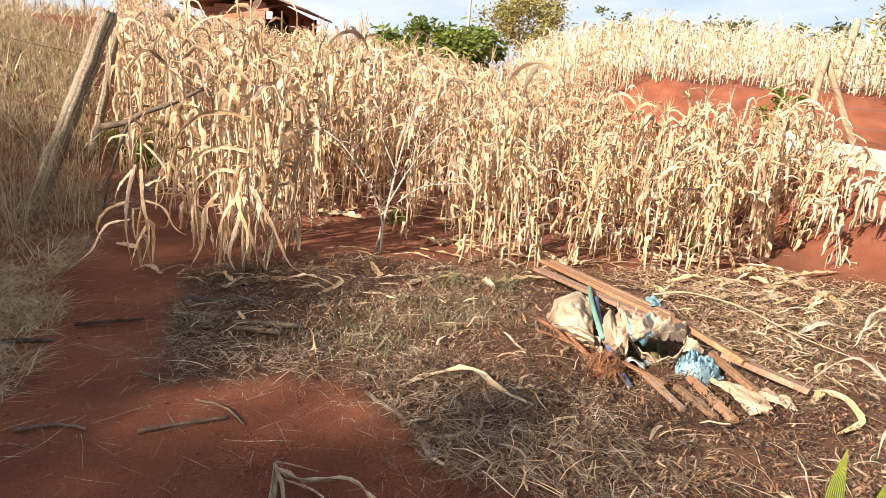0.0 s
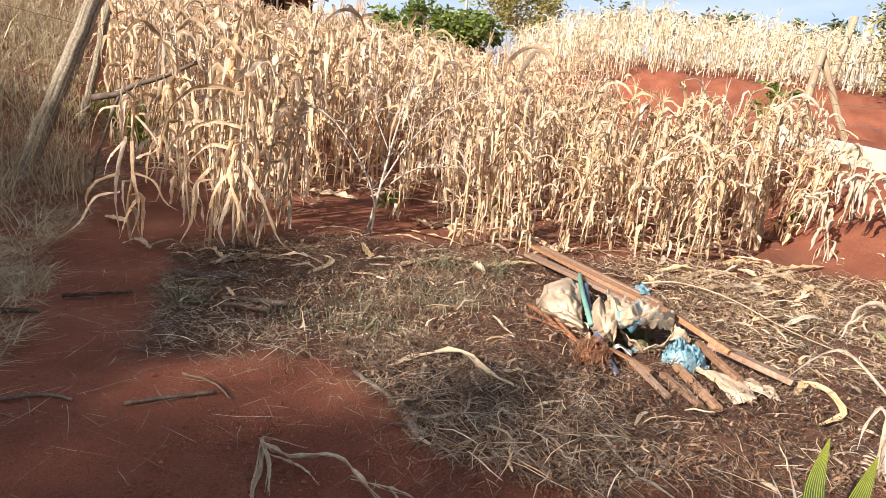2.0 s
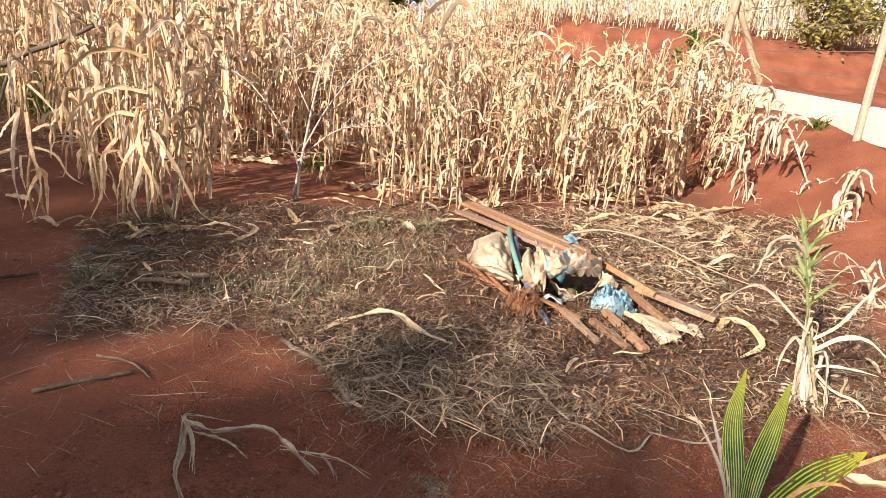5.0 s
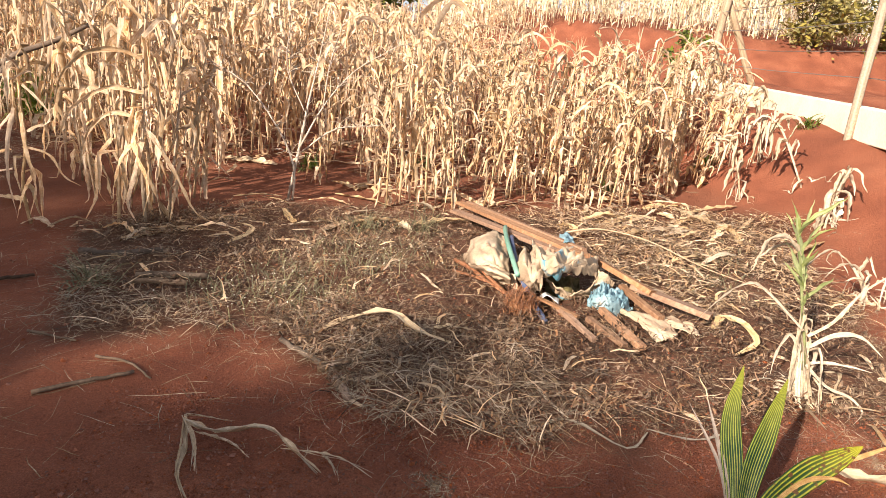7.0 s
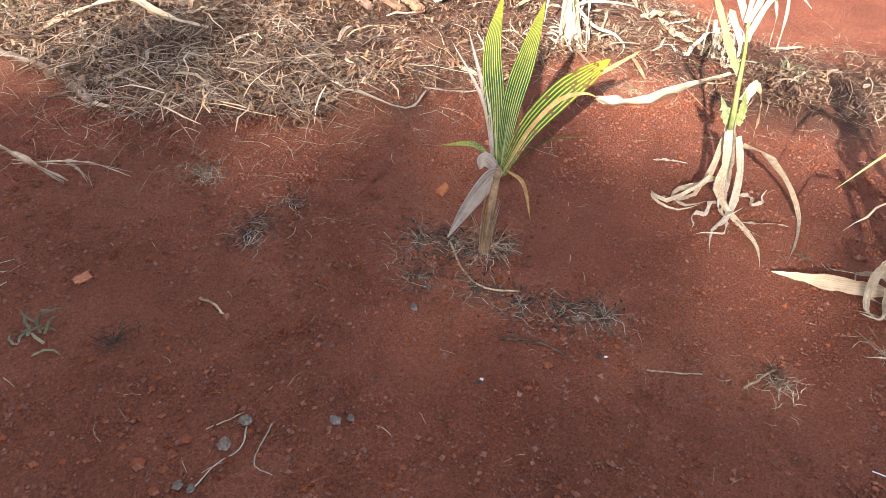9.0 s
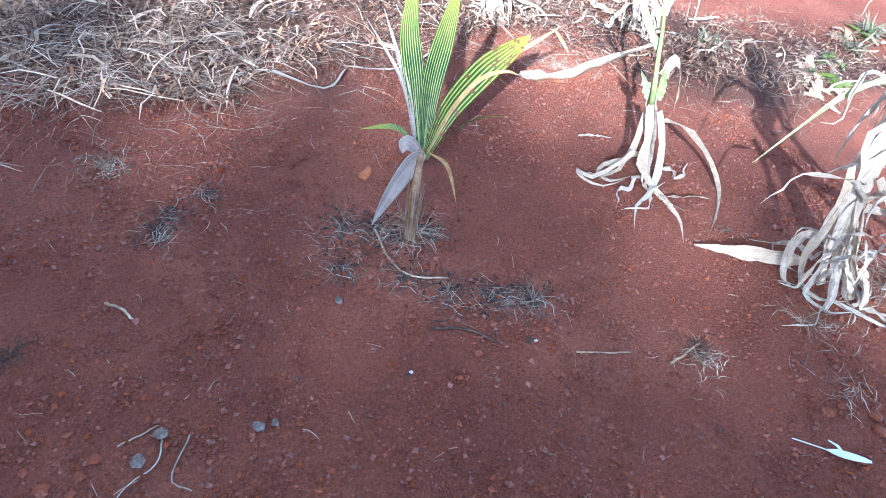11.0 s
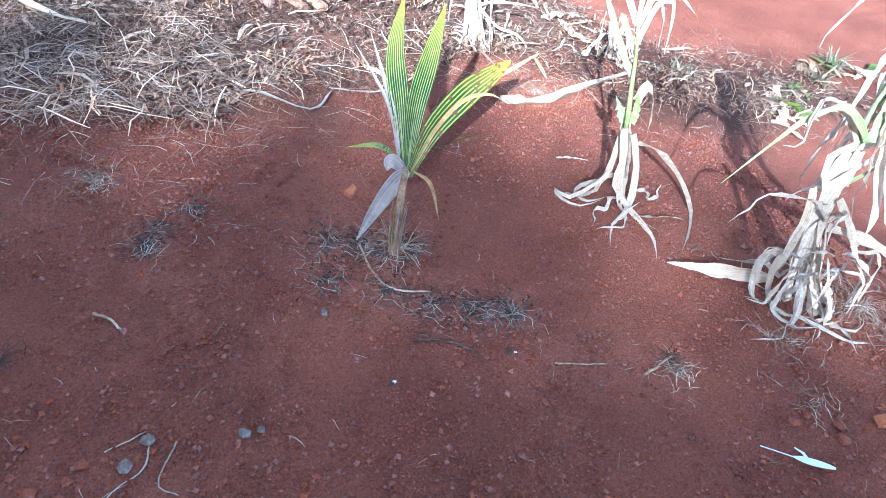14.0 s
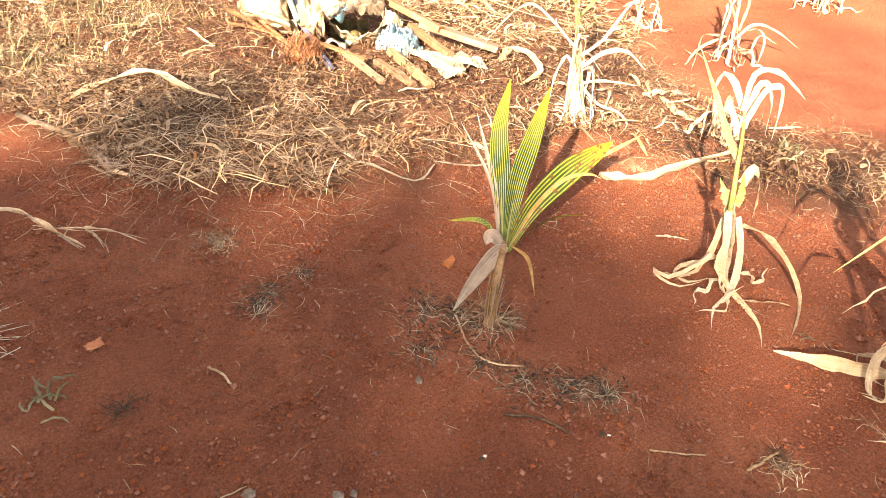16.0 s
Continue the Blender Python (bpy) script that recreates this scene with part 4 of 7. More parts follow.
# ---- coconut palm seedling ----
palm = thing("palm_seedling", "young coconut palm seedling with yellow-green pleated leaves", "palm seedling", (0.73, 1.295, ground_z(0.73, 1.295)))
s = Shape()
s.tube(curve_pts([(0.73, 1.295, -0.02), (0.752, 1.335, 0.06), (0.78, 1.38, 0.125), (0.816, 1.434, 0.2)], 9), [0.017, 0.016, 0.014, 0.014, 0.012, 0.012, 0.012, 0.011, 0.010, 0.008], 10)
part("trunk", s, FIBRE, palm, "short fibrous brown stem")


def frond(name, pts, width, material, label, side, pleats=14, fold=0.1, tip=0.05, root=0.25, peak=0.5, twist=0.0):
    s = Shape()
    line = curve_pts(pts, 18)
    s.strip(line, taper(len(line), width, tip, root, peak), side=side, fold=fold, across=pleats, pleat=0.07, twist=twist)
    leaf = part(name, s, material, palm, label)
    if width > 0.05 and material is not PALM_DEAD:
        rib = Shape()
        rib.tube([p + Vector((0, 0, -0.002)) for p in line[:-2]], [0.0032 * (1 - 0.8 * i / len(line)) for i in range(len(line) - 2)], 5)
        part("midrib", rib, GREEN_STEM, leaf, "pale green midrib")


right = (0.9, -0.45, 0)
frond("leaf", [(0.816, 1.434, 0.17), (0.838, 1.543, 0.32), (0.863, 1.652, 0.446), (0.92, 1.736, 0.565)], 0.060, PALM, "upright yellow-green pleated leaf", right)
frond("leaf", [(0.822, 1.431, 0.17), (0.878, 1.525, 0.326), (0.949, 1.6, 0.445), (1.02, 1.671, 0.56)], 0.060, PALM, "upright yellow-green pleated leaf", right, fold=0.3)
frond("leaf", [(0.826, 1.429, 0.17), (0.903, 1.466, 0.281), (1.009, 1.489, 0.369), (1.093, 1.492, 0.423), (1.151, 1.493, 0.459)], 0.074, PALM_YELLOW,
      "bent yellow leaf spotted with brown", (0.5, -0.5, -0.4), fold=0.35)
frond("leaf", [(0.837, 1.43, 0.19), (0.923, 1.465, 0.30), (1.0, 1.475, 0.362), (1.06, 1.455, 0.385), (1.10, 1.44, 0.375)], 0.013, PALM_BROWN,
      "brown scorched leaf folding over", (0.4, -0.5, -0.5), 8, fold=0.4)
frond("leaf", [(0.804, 1.46, 0.21), (0.764, 1.505, 0.237), (0.682, 1.542, 0.225)], 0.016, PALM, "thin green leaflet", (0.1, 0.4, 0.9), 4)
frond("leaf", [(0.835, 1.425, 0.19), (0.925, 1.426, 0.255), (0.987, 1.413, 0.279), (1.058, 1.386, 0.285)], 0.014, PALM_YELLOW, "thin yellow leaflet", (0.1, -0.4, 0.9), 4)
frond("leaf", [(0.835, 1.425, 0.19), (0.869, 1.375, 0.169), (0.87, 1.305, 0.09)], 0.012, PALM_BROWN, "drooping brown leaflet", right, 4)
frond("leaf", [(0.822, 1.425, 0.19), (0.776, 1.42, 0.172), (0.703, 1.395, 0.10), (0.646, 1.365, 0.035)], 0.06, PALM_DEAD, "withered grey leaf hanging to the ground", (0.5, 0.2, 0.8), 10, fold=0.5, peak=0.35)
frond("leaf", [(0.82, 1.43, 0.18), (0.775, 1.45, 0.22), (0.76, 1.44, 0.195)], 0.04, PALM_DEAD, "curled grey dead leaf", (0.6, 0.3, 0.5), 6, fold=0.6)
frond("leaf", [(0.807, 1.45, 0.19), (0.819, 1.552, 0.317), (0.812, 1.712, 0.476)], 0.016, PALM_DEAD, "dry purple-grey spear", right, 4, fold=0.8)
frond("leaf", [(0.806, 1.451, 0.19), (0.811, 1.567, 0.329), (0.764, 1.716, 0.451)], 0.01, PALM_DEAD, "dry purple-grey spear", right, 4, fold=0.8)
for k in range(9):
    a = k * 0.7
    c, d = math.cos(a) * 0.016, math.sin(a) * 0.016
    frond("sheath", [(0.735 + c, 1.30 + d, 0.005 + 0.02 * (k % 3)), (0.755 + c, 1.335 + d * 1.3, 0.07), (0.785 + c * 1.5, 1.385 + d * 1.5, 0.12 + 0.012 * (k % 4))], 0.014,
          PALM_BROWN if k % 2 else PALM_DEAD, "dry frayed sheath", (c, d, 0.1), 3, fold=0.6)
frond("leaf", [(1.03, 1.49, 0.38), (1.15, 1.48, 0.44), (1.23, 1.47, 0.487)], 0.012, PALM_BROWN, "dry frayed leaf end", (0.4, -0.5, -0.5), 3)

# ---- single maize plants by the palm ----


def ground_strips(ob, at, n, rng, material, length=(0.15, 0.38), spread=0.1, name="leaf"):
    for i in range(n):
        a = rng.uniform(0, 6.28)
        b = Vector(at) + Vector((math.cos(a) * rng.uniform(0, spread), math.sin(a) * rng.uniform(0, spread * 0.4), rng.uniform(0.02, 0.2)))
        ln = rng.uniform(*length)
        pts, p, el = [b.copy()], b.copy(), rng.uniform(-0.5, 0.6)
        for q in range(7):
            p = p + Vector((math.cos(a) * math.cos(el), math.sin(a) * math.cos(el), math.sin(el))) * ln / 7
            g = ground_z(p.x, p.y) + 0.008
            if p.z < g:
                p.z = g
            pts.append(p.copy())
            a += rng.uniform(-1.0, 1.0)
            el = max(-1.45, el - rng.uniform(0.3, 1.0)) if p.z > g + 0.01 else rng.uniform(-0.3, 0.5)
        s = Shape()
        pts = curve_pts(pts, 16)
        s.strip(pts, [w * rng.uniform(0.75, 1.15) for w in taper(len(pts), rng.uniform(0.007, 0.024), 0.08, 0.8, 0.3)], fold=rng.uniform(0.0, 0.5), twist=rng.uniform(-3.5, 3.5), wave=0.2, across=4, crumple=0.16, rng=rng)
        part(name, s, material, ob)


def odd_maize(at, label, stem_pts, green_from, strips, hang, rng, tops=4, extra=(), radius=0.010, skirt=10, wide=1.0):
    """A half-dead maize plant: bleached below, green above."""
    g = ground_z(at[0], at[1])
    ob = thing("maize_plant", label, "maize plant", (at[0], at[1], g), "stunted maize near the palm")
    line = curve_pts([(x, y, z + g) for x, y, z in stem_pts], 12)
    k = max(2, int(len(line) * green_from))
    s = Shape()
    s.tube(line[:k], [radius] * k, 7)
    part("stem", s, BLEACHED, ob, "bleached lower stem")
    if k < len(line):
        s = Shape()
        n = len(line) - k + 1
        s.tube(line[k - 1:], [radius * (1 - 0.7 * i / n) for i in range(n)], 7)
        part("stem", s, GREEN_STEM, ob, "green upper stem")
    for i in range(hang):
        t = rng.uniform(0.25, 0.95)
        b = line[int(t * (len(line) - 1))]
        s = Shape()
        maize_leaf(s, b, rng.uniform(0, 6.28), rng.uniform(0.22, 0.45), wide * rng.uniform(0.012, 0.026), rng.choice(("hang", "arch", "hang")), rng, 15, 4)
        part("leaf", s, BLEACHED, ob)
    for i in range(tops):
        t = rng.uniform(0.55, 0.98)
        b = line[int(t * (len(line) - 1))]
        s = Shape()
        maize_leaf(s, b, rng.uniform(0, 6.28), rng.uniform(0.12, 0.28), rng.uniform(0.014, 0.028), "up", rng, 10, 4)
        part("leaf", s, GREEN_STEM, ob, "green leaf")
    for pts, w, mat in extra:
        s = Shape()
        c = curve_pts([(x, y, max(z, 0.012) + g) for x, y, z in pts], 14)
        s.strip(c, [q * rng.uniform(0.75, 1.15) for q in taper(len(c), w * 1.08, 0.06, 0.8, 0.3)], side=(0.75, -0.62, 0.25), fold=0.2, twist=rng.uniform(-1.0, 1.0), wave=0.16, across=4, crumple=0.1, rng=rng)
        part("leaf", s, mat, ob)
    ground_strips(ob, (at[0], at[1], g), strips, rng, BLEACHED)
    # dead sheaths hanging down round the stem
    for i in range(skirt):
        q = int(rng.uniform(0.2, 0.62) * (len(line) - 1))
        a, out, curl = rng.uniform(0, 6.28), rng.uniform(0.02, 0.085), rng.uniform(0.01, 0.05)
        pts = [line[max(0, q - n)] + Vector((math.cos(a + 0.2 * n) * out * n / max(1, q), math.sin(a + 0.2 * n) * out * n / max(1, q), 0)) for n in range(q + 1)]
        foot = pts[-1]
        foot.z = ground_z(foot.x, foot.y) + 0.012
        b = a + rng.choice((0.6, 1.4, 2.4))
        pts += [foot + Vector((math.cos(b) * curl, math.sin(b) * curl, rng.uniform(0, 0.015))), foot + Vector((math.cos(b + 0.9) * curl * 1.6, math.sin(b + 0.9) * curl * 1.6, rng.uniform(0.0, 0.04)))]
        s = Shape()
        c = curve_pts(pts, 16)
        s.strip(c, [w * rng.uniform(0.7, 1.2) for w in taper(len(c), rng.uniform(0.010, 0.03), 0.08, 0.8, 0.4)], fold=rng.uniform(0.0, 0.5), twist=rng.uniform(-2.5, 2.5), wave=0.2, across=4, crumple=0.16, rng=rng)
        part("sheath", s, BLEACHED, ob)
    return ob


mr = random.Random(31)
odd_maize((1.73, 2.50), "half-dead maize plant, green on top and bleached below",
          [(1.72, 2.49, -0.02), (1.705, 2.53, 0.215), (1.667, 2.54, 0.371), (1.61, 2.55, 0.58), (1.53, 2.55, 0.82)], 0.3, 12, 7, mr, 18,
          [([(1.654, 2.502, 0.339), (1.478, 2.571, 0.498), (1.397, 2.603, 0.503), (1.311, 2.636, 0.399), (1.249, 2.661, 0.284)], 0.013, BLEACHED),
           ([(1.675, 2.497, 0.315), (1.753, 2.466, 0.401), (1.828, 2.437, 0.557), (1.964, 2.383, 0.703)], 0.014, BLEACHED),
           ([(1.69, 2.498, 0.261), (1.772, 2.466, 0.337), (1.863, 2.43, 0.349), (1.958, 2.393, 0.274)], 0.02, BLEACHED),
           ([(1.715, 2.552, 0.199), (1.652, 2.577, 0.286), (1.619, 2.59, 0.187), (1.617, 2.591, 0.073)], 0.016, BLEACHED),
           ([(1.711, 2.509, 0.175), (1.804, 2.472, 0.089), (1.898, 2.435, 0.058), (1.939, 2.393, 0.012), (1.82, 2.29, 0.012)], 0.014, BLEACHED),
           ([(1.72, 2.521, 0.17), (1.776, 2.499, 0.191), (1.873, 2.461, 0.195), (1.96, 2.427, 0.186)], 0.016, BLEACHED)], skirt=16)
odd_maize((1.60, 1.29), "withered maize plant with a green joint and bleached hanging leaves",
          [(1.59, 1.285, -0.02), (1.548, 1.298, 0.118), (1.515, 1.312, 0.242), (1.5, 1.317, 0.331), (1.481, 1.325, 0.424), (1.462, 1.332, 0.521), (1.441, 1.34, 0.605)], 0.5, 4, 0, mr, 0,
          [([(1.522, 1.335, 0.288), (1.496, 1.345, 0.334), (1.465, 1.357, 0.382)], 0.032, GREEN_STEM),
           ([(1.53, 1.317, 0.298), (1.529, 1.317, 0.348), (1.516, 1.322, 0.409)], 0.024, GREEN_STEM),
           ([(1.535, 1.335, 0.366), (1.553, 1.328, 0.417), (1.589, 1.314, 0.354), (1.606, 1.307, 0.251)], 0.03, HUSK),
           ([(1.525, 1.341, 0.294), (1.529, 1.339, 0.201), (1.529, 1.339, 0.113), (1.514, 1.345, 0.065), (1.455, 1.368, 0.045), (1.441, 1.369, 0.012), (1.46, 1.32, 0.012), (1.542, 1.319, 0.012)], 0.022, BLEACHED),
           ([(1.493, 1.305, 0.132), (1.462, 1.317, 0.083), (1.395, 1.344, 0.027), (1.338, 1.366, 0.059), (1.372, 1.353, 0.019), (1.418, 1.308, 0.012), (1.499, 1.303, 0.02)], 0.013, BLEACHED),
           ([(1.489, 1.302, 0.292), (1.521, 1.29, 0.172), (1.526, 1.288, 0.085), (1.574, 1.254, 0.012), (1.559, 1.147, 0.012), (1.537, 1.076, 0.012), (1.476, 0.999, 0.012)], 0.024, BLEACHED),
           ([(1.573, 1.34, 0.216), (1.606, 1.327, 0.089), (1.607, 1.306, 0.012), (1.57, 1.185, 0.012), (1.592, 1.109, 0.012)], 0.016, BLEACHED),
           ([(1.54, 1.303, 0.265), (1.588, 1.284, 0.145), (1.61, 1.276, 0.035), (1.534, 1.22, 0.012), (1.458, 1.19, 0.012), (1.377, 1.105, 0.012)], 0.022, BLEACHED),
           ([(1.561, 1.293, 0.234), (1.624, 1.268, 0.216), (1.693, 1.241, 0.162), (1.765, 1.213, 0.083), (1.781, 1.155, 0.012), (1.657, 1.05, 0.012), (1.574, 0.996, 0.012)], 0.021, BLEACHED),
           ([(1.571, 1.199, 0.012), (1.617, 1.175, 0.012), (1.686, 1.153, 0.012), (1.724, 1.121, 0.012)], 0.014, BLEACHED),
           ([(1.487, 1.342, 0.451), (1.44, 1.361, 0.517), (1.373, 1.387, 0.629), (1.288, 1.421, 0.765)], 0.02, GREEN_STEM),
           ([(1.485, 1.375, 0.57), (1.43, 1.396, 0.664), (1.392, 1.411, 0.688), (1.379, 1.416, 0.641), (1.384, 1.414, 0.556), (1.392, 1.411, 0.483)], 0.018, BLEACHED),
           ([(1.452, 1.357, 0.597), (1.446, 1.359, 0.702), (1.497, 1.339, 0.717), (1.552, 1.317, 0.684), (1.599, 1.299, 0.646)], 0.015, BLEACHED),
           ([(1.483, 1.358, 0.542), (1.477, 1.361, 0.66), (1.502, 1.351, 0.672), (1.53, 1.34, 0.617), (1.545, 1.334, 0.529)], 0.02, BLEACHED),
           ([(1.448, 1.33, 0.575), (1.467, 1.323, 0.669), (1.505, 1.308, 0.681), (1.522, 1.301, 0.618), (1.533, 1.297, 0.531)], 0.016, BLEACHED),
           ([(1.487, 1.356, 0.508), (1.416, 1.384, 0.616), (1.409, 1.387, 0.585), (1.416, 1.384, 0.495)], 0.02, HUSK)], radius=0.009, skirt=2)
odd_maize((1.81, 0.70), "fallen clump of bleached maize leaves with green shoots",
          [(1.794, 0.697, -0.02), (1.8, 0.75, 0.141), (1.765, 0.778, 0.314), (1.746, 0.792, 0.479), (1.736, 0.801, 0.611), (1.744, 0.794, 0.714), (1.757, 0.784, 0.80)], 0.55, 24, 20, mr, 3,
          [([(1.735, 0.766, 0.529), (1.73, 0.77, 0.642), (1.742, 0.761, 0.736)], 0.03, GREEN_STEM),
           ([(1.743, 0.782, 0.494), (1.73, 0.792, 0.439), (1.742, 0.783, 0.335), (1.756, 0.772, 0.201), (1.77, 0.761, 0.076), (1.712, 0.721, 0.012)], 0.032, BLEACHED),
           ([(1.745, 0.773, 0.49), (1.748, 0.771, 0.414), (1.748, 0.771, 0.323), (1.77, 0.754, 0.169), (1.79, 0.737, 0.043), (1.752, 0.679, 0.012)], 0.03, BLEACHED),
           ([(1.651, 0.786, 0.391), (1.672, 0.77, 0.306), (1.678, 0.765, 0.19), (1.671, 0.77, 0.102), (1.682, 0.739, 0.012), (1.682, 0.676, 0.012), (1.752, 0.638, 0.012)], 0.022, BLEACHED),
           ([(1.749, 0.779, 0.336), (1.758, 0.772, 0.241), (1.773, 0.76, 0.142), (1.805, 0.734, 0.04), (1.734, 0.686, 0.012)], 0.032, BLEACHED),
           ([(1.724, 0.782, 0.514), (1.693, 0.807, 0.464), (1.713, 0.79, 0.383), (1.745, 0.765, 0.436), (1.784, 0.734, 0.506), (1.845, 0.685, 0.539)], 0.02, BLEACHED),
           ([(1.723, 0.753, 0.623), (1.749, 0.732, 0.538), (1.777, 0.709, 0.447), (1.815, 0.679, 0.332), (1.822, 0.674, 0.272)], 0.03, HUSK),
           ([(1.719, 0.728, 0.622), (1.74, 0.712, 0.552), (1.777, 0.682, 0.43), (1.846, 0.627, 0.304), (1.939, 0.553, 0.25)], 0.022, BLEACHED),
           ([(1.792, 0.756, 0.244), (1.859, 0.702, 0.234), (1.935, 0.642, 0.206), (2.013, 0.579, 0.144), (2.063, 0.539, 0.111)], 0.03, BLEACHED),
           ([(1.746, 0.752, 0.355), (1.802, 0.707, 0.276), (1.85, 0.669, 0.19), (1.902, 0.628, 0.115)], 0.02, BLEACHED),
           ([(1.777, 0.753, 0.209), (1.809, 0.727, 0.091), (1.808, 0.659, 0.012), (1.787, 0.594, 0.012), (1.833, 0.549, 0.012), (1.892, 0.56, 0.012)], 0.014, BLEACHED),
           ([(1.716, 0.662, 0.012), (1.749, 0.586, 0.012), (1.778, 0.53, 0.012), (1.834, 0.5, 0.012)], 0.012, BLEACHED),
           ([(1.767, 0.639, 0.012), (1.858, 0.687, 0.015), (1.859, 0.687, 0.101)], 0.018, BLEACHED),
           ([(1.724, 0.79, 0.04), (1.637, 0.865, 0.03), (1.566, 0.925, 0.02), (1.50, 0.98, 0.012)], 0.04, HUSK),
           ([(1.707, 0.775, 0.151), (1.669, 0.806, 0.149), (1.663, 0.81, 0.071), (1.651, 0.778, 0.012), (1.646, 0.739, 0.012)], 0.026, BLEACHED),
           ([(1.729, 0.799, 0.713), (1.762, 0.773, 0.701), (1.794, 0.747, 0.645), (1.828, 0.721, 0.562), (1.84, 0.71, 0.497)], 0.02, GREEN_STEM),
           ([(1.74, 0.77, 0.52), (1.696, 0.789, 0.57), (1.655, 0.822, 0.604), (1.628, 0.844, 0.59), (1.592, 0.873, 0.542), (1.561, 0.897, 0.47), (1.505, 0.942, 0.329)], 0.018, GREEN_STEM),
           ([(1.765, 0.785, 0.356), (1.799, 0.758, 0.42), (1.841, 0.724, 0.484), (1.88, 0.693, 0.52)], 0.012, GREEN_STEM)], skirt=8)
odd_maize((3.17, 3.10), "dead grey maize stalk with curling white leaves",
          [(3.16, 3.09, -0.02), (3.131, 3.115, 0.228), (3.105, 3.125, 0.39), (3.04, 3.151, 0.60)], 1.0, 10, 3, mr, 0,
          [([(3.147, 3.127, 0.241), (3.079, 3.154, 0.349), (2.987, 3.189, 0.473)], 0.014, ASH_TWIG),
           ([(3.169, 3.108, 0.196), (3.172, 3.107, 0.363), (3.123, 3.126, 0.517)], 0.016, ASH_TWIG),
           ([(3.111, 3.127, 0.155), (2.983, 3.178, 0.157), (2.897, 3.10, 0.06), (2.78, 2.98, 0.012)], 0.024, BLEACHED),
           ([(3.11, 3.148, 0.148), (2.994, 3.194, 0.064), (2.80, 3.06, 0.012), (2.66, 2.93, 0.012)], 0.018, BLEACHED),
           ([(3.177, 3.122, 0.139), (3.255, 3.091, 0.235), (3.39, 3.038, 0.21), (3.56, 2.971, 0.116)], 0.02, BLEACHED),
           ([(3.206, 3.138, 0.08), (3.305, 3.099, 0.057), (3.33, 3.089, 0.166), (3.441, 3.046, 0.127)], 0.02, BLEACHED)], skirt=3, wide=1.4)
odd_maize((2.95, 3.72), "collapsed maize plant with arching white leaves",
          [(2.95, 3.72, -0.02), (2.90, 3.75, 0.12), (2.84, 3.78, 0.22)], 1.0, 14, 6, mr, 0, skirt=4, wide=1.4)
odd_maize((4.4, 3.62), "dried maize plant, green above, with curling white leaves",
          [(4.4, 3.62, -0.02), (4.4, 3.64, 0.2), (4.42, 3.66, 0.45), (4.44, 3.68, 0.7)], 0.3, 14, 8, mr, 3, skirt=12, wide=1.5)
odd_maize((2.35, 2.25), "dried maize stump with curling white leaves",
          [(2.35, 2.25, -0.02), (2.34, 2.28, 0.08), (2.33, 2.3, 0.16)], 1.0, 10, 3, mr, 0, skirt=3)

# ---- heap of boards and cloth ----
hr = random.Random(41)


def plank(name, a, b, w, h, material, label, category="board", group="boards in the heap", roll=0.0, chip=0.003):
    a, b = Vector(a), Vector(b)
    d = b - a
    m = Matrix.Translation((a + b) / 2) @ d.to_track_quat("X", "Z").to_matrix().to_4x4() @ Matrix.Rotation(roll, 4, "X")
    s = Shape()
    s.box(m, d.length, w, h, chip, hr)
    return solid(name, s, material, label, category, tuple(a.lerp(b, 0.5)), group, flat=True)


plank("board", (0.491, 5.348, 0.13), (0.965, 3.43, 0.335), 0.07, 0.026, BOARD, "long rough-sawn board lying across the heap")
plank("board", (0.425, 5.145, 0.11), (0.87, 3.60, 0.30), 0.075, 0.024, BOARD, "long pale board beside another on the heap")
plank("board", (0.56, 5.36, 0.125), (1.02, 3.62, 0.30), 0.035, 0.04, BOARD, "narrow dark batten beside a longer board")
plank("board", (1.27, 3.44, 0.170), (1.61, 3.16, 0.115), 0.115, 0.032, BOARD, "wide brown plank with a worn end", roll=-0.2)
plank("board", (1.09, 3.70, 0.245), (1.34, 3.32, 0.175), 0.07, 0.03, BOARD, "reddish plank under the torn sacking", roll=-0.3)
plank("board", (1.215, 3.47, 0.150), (1.315, 3.12, 0.110), 0.042, 0.03, BOARD, "reddish lath beside the blue cloth")
plank("board", (1.02, 3.20, 0.115), (1.11, 2.83, 0.080), 0.042, 0.03, BOARD, "short reddish plank resting on the litter")
plank("board", (0.92, 3.10, 0.105), (1.03, 2.845, 0.080), 0.036, 0.026, BOARD, "short dark plank resting on the litter")
plank("board", (0.79, 3.20, 0.115), (0.895, 2.90, 0.080), 0.034, 0.026, BOARD, "short dark plank resting on the litter")
plank("board", (0.69, 3.29, 0.135), (0.865, 3.107, 0.110), 0.028, 0.012, BOARD, "splintered pale lath on the heap")


def along(pts, t):
    """The place at t, from 0 to 1, on a smooth line through pts."""
    p = [Vector(q) for q in pts]
    p = [p[0] * 2 - p[1]] + p + [p[-1] * 2 - p[-2]]
    q = min(t, 0.9999) * (len(p) - 3)
    i = int(q)
    t, (a, b, c, d) = q - i, p[i:i + 4]
    return 0.5 * ((2 * b) + (c - a) * t + (2 * a - 5 * b + 4 * c - d) * t * t + (3 * b - a - 3 * c + d) * t ** 3)


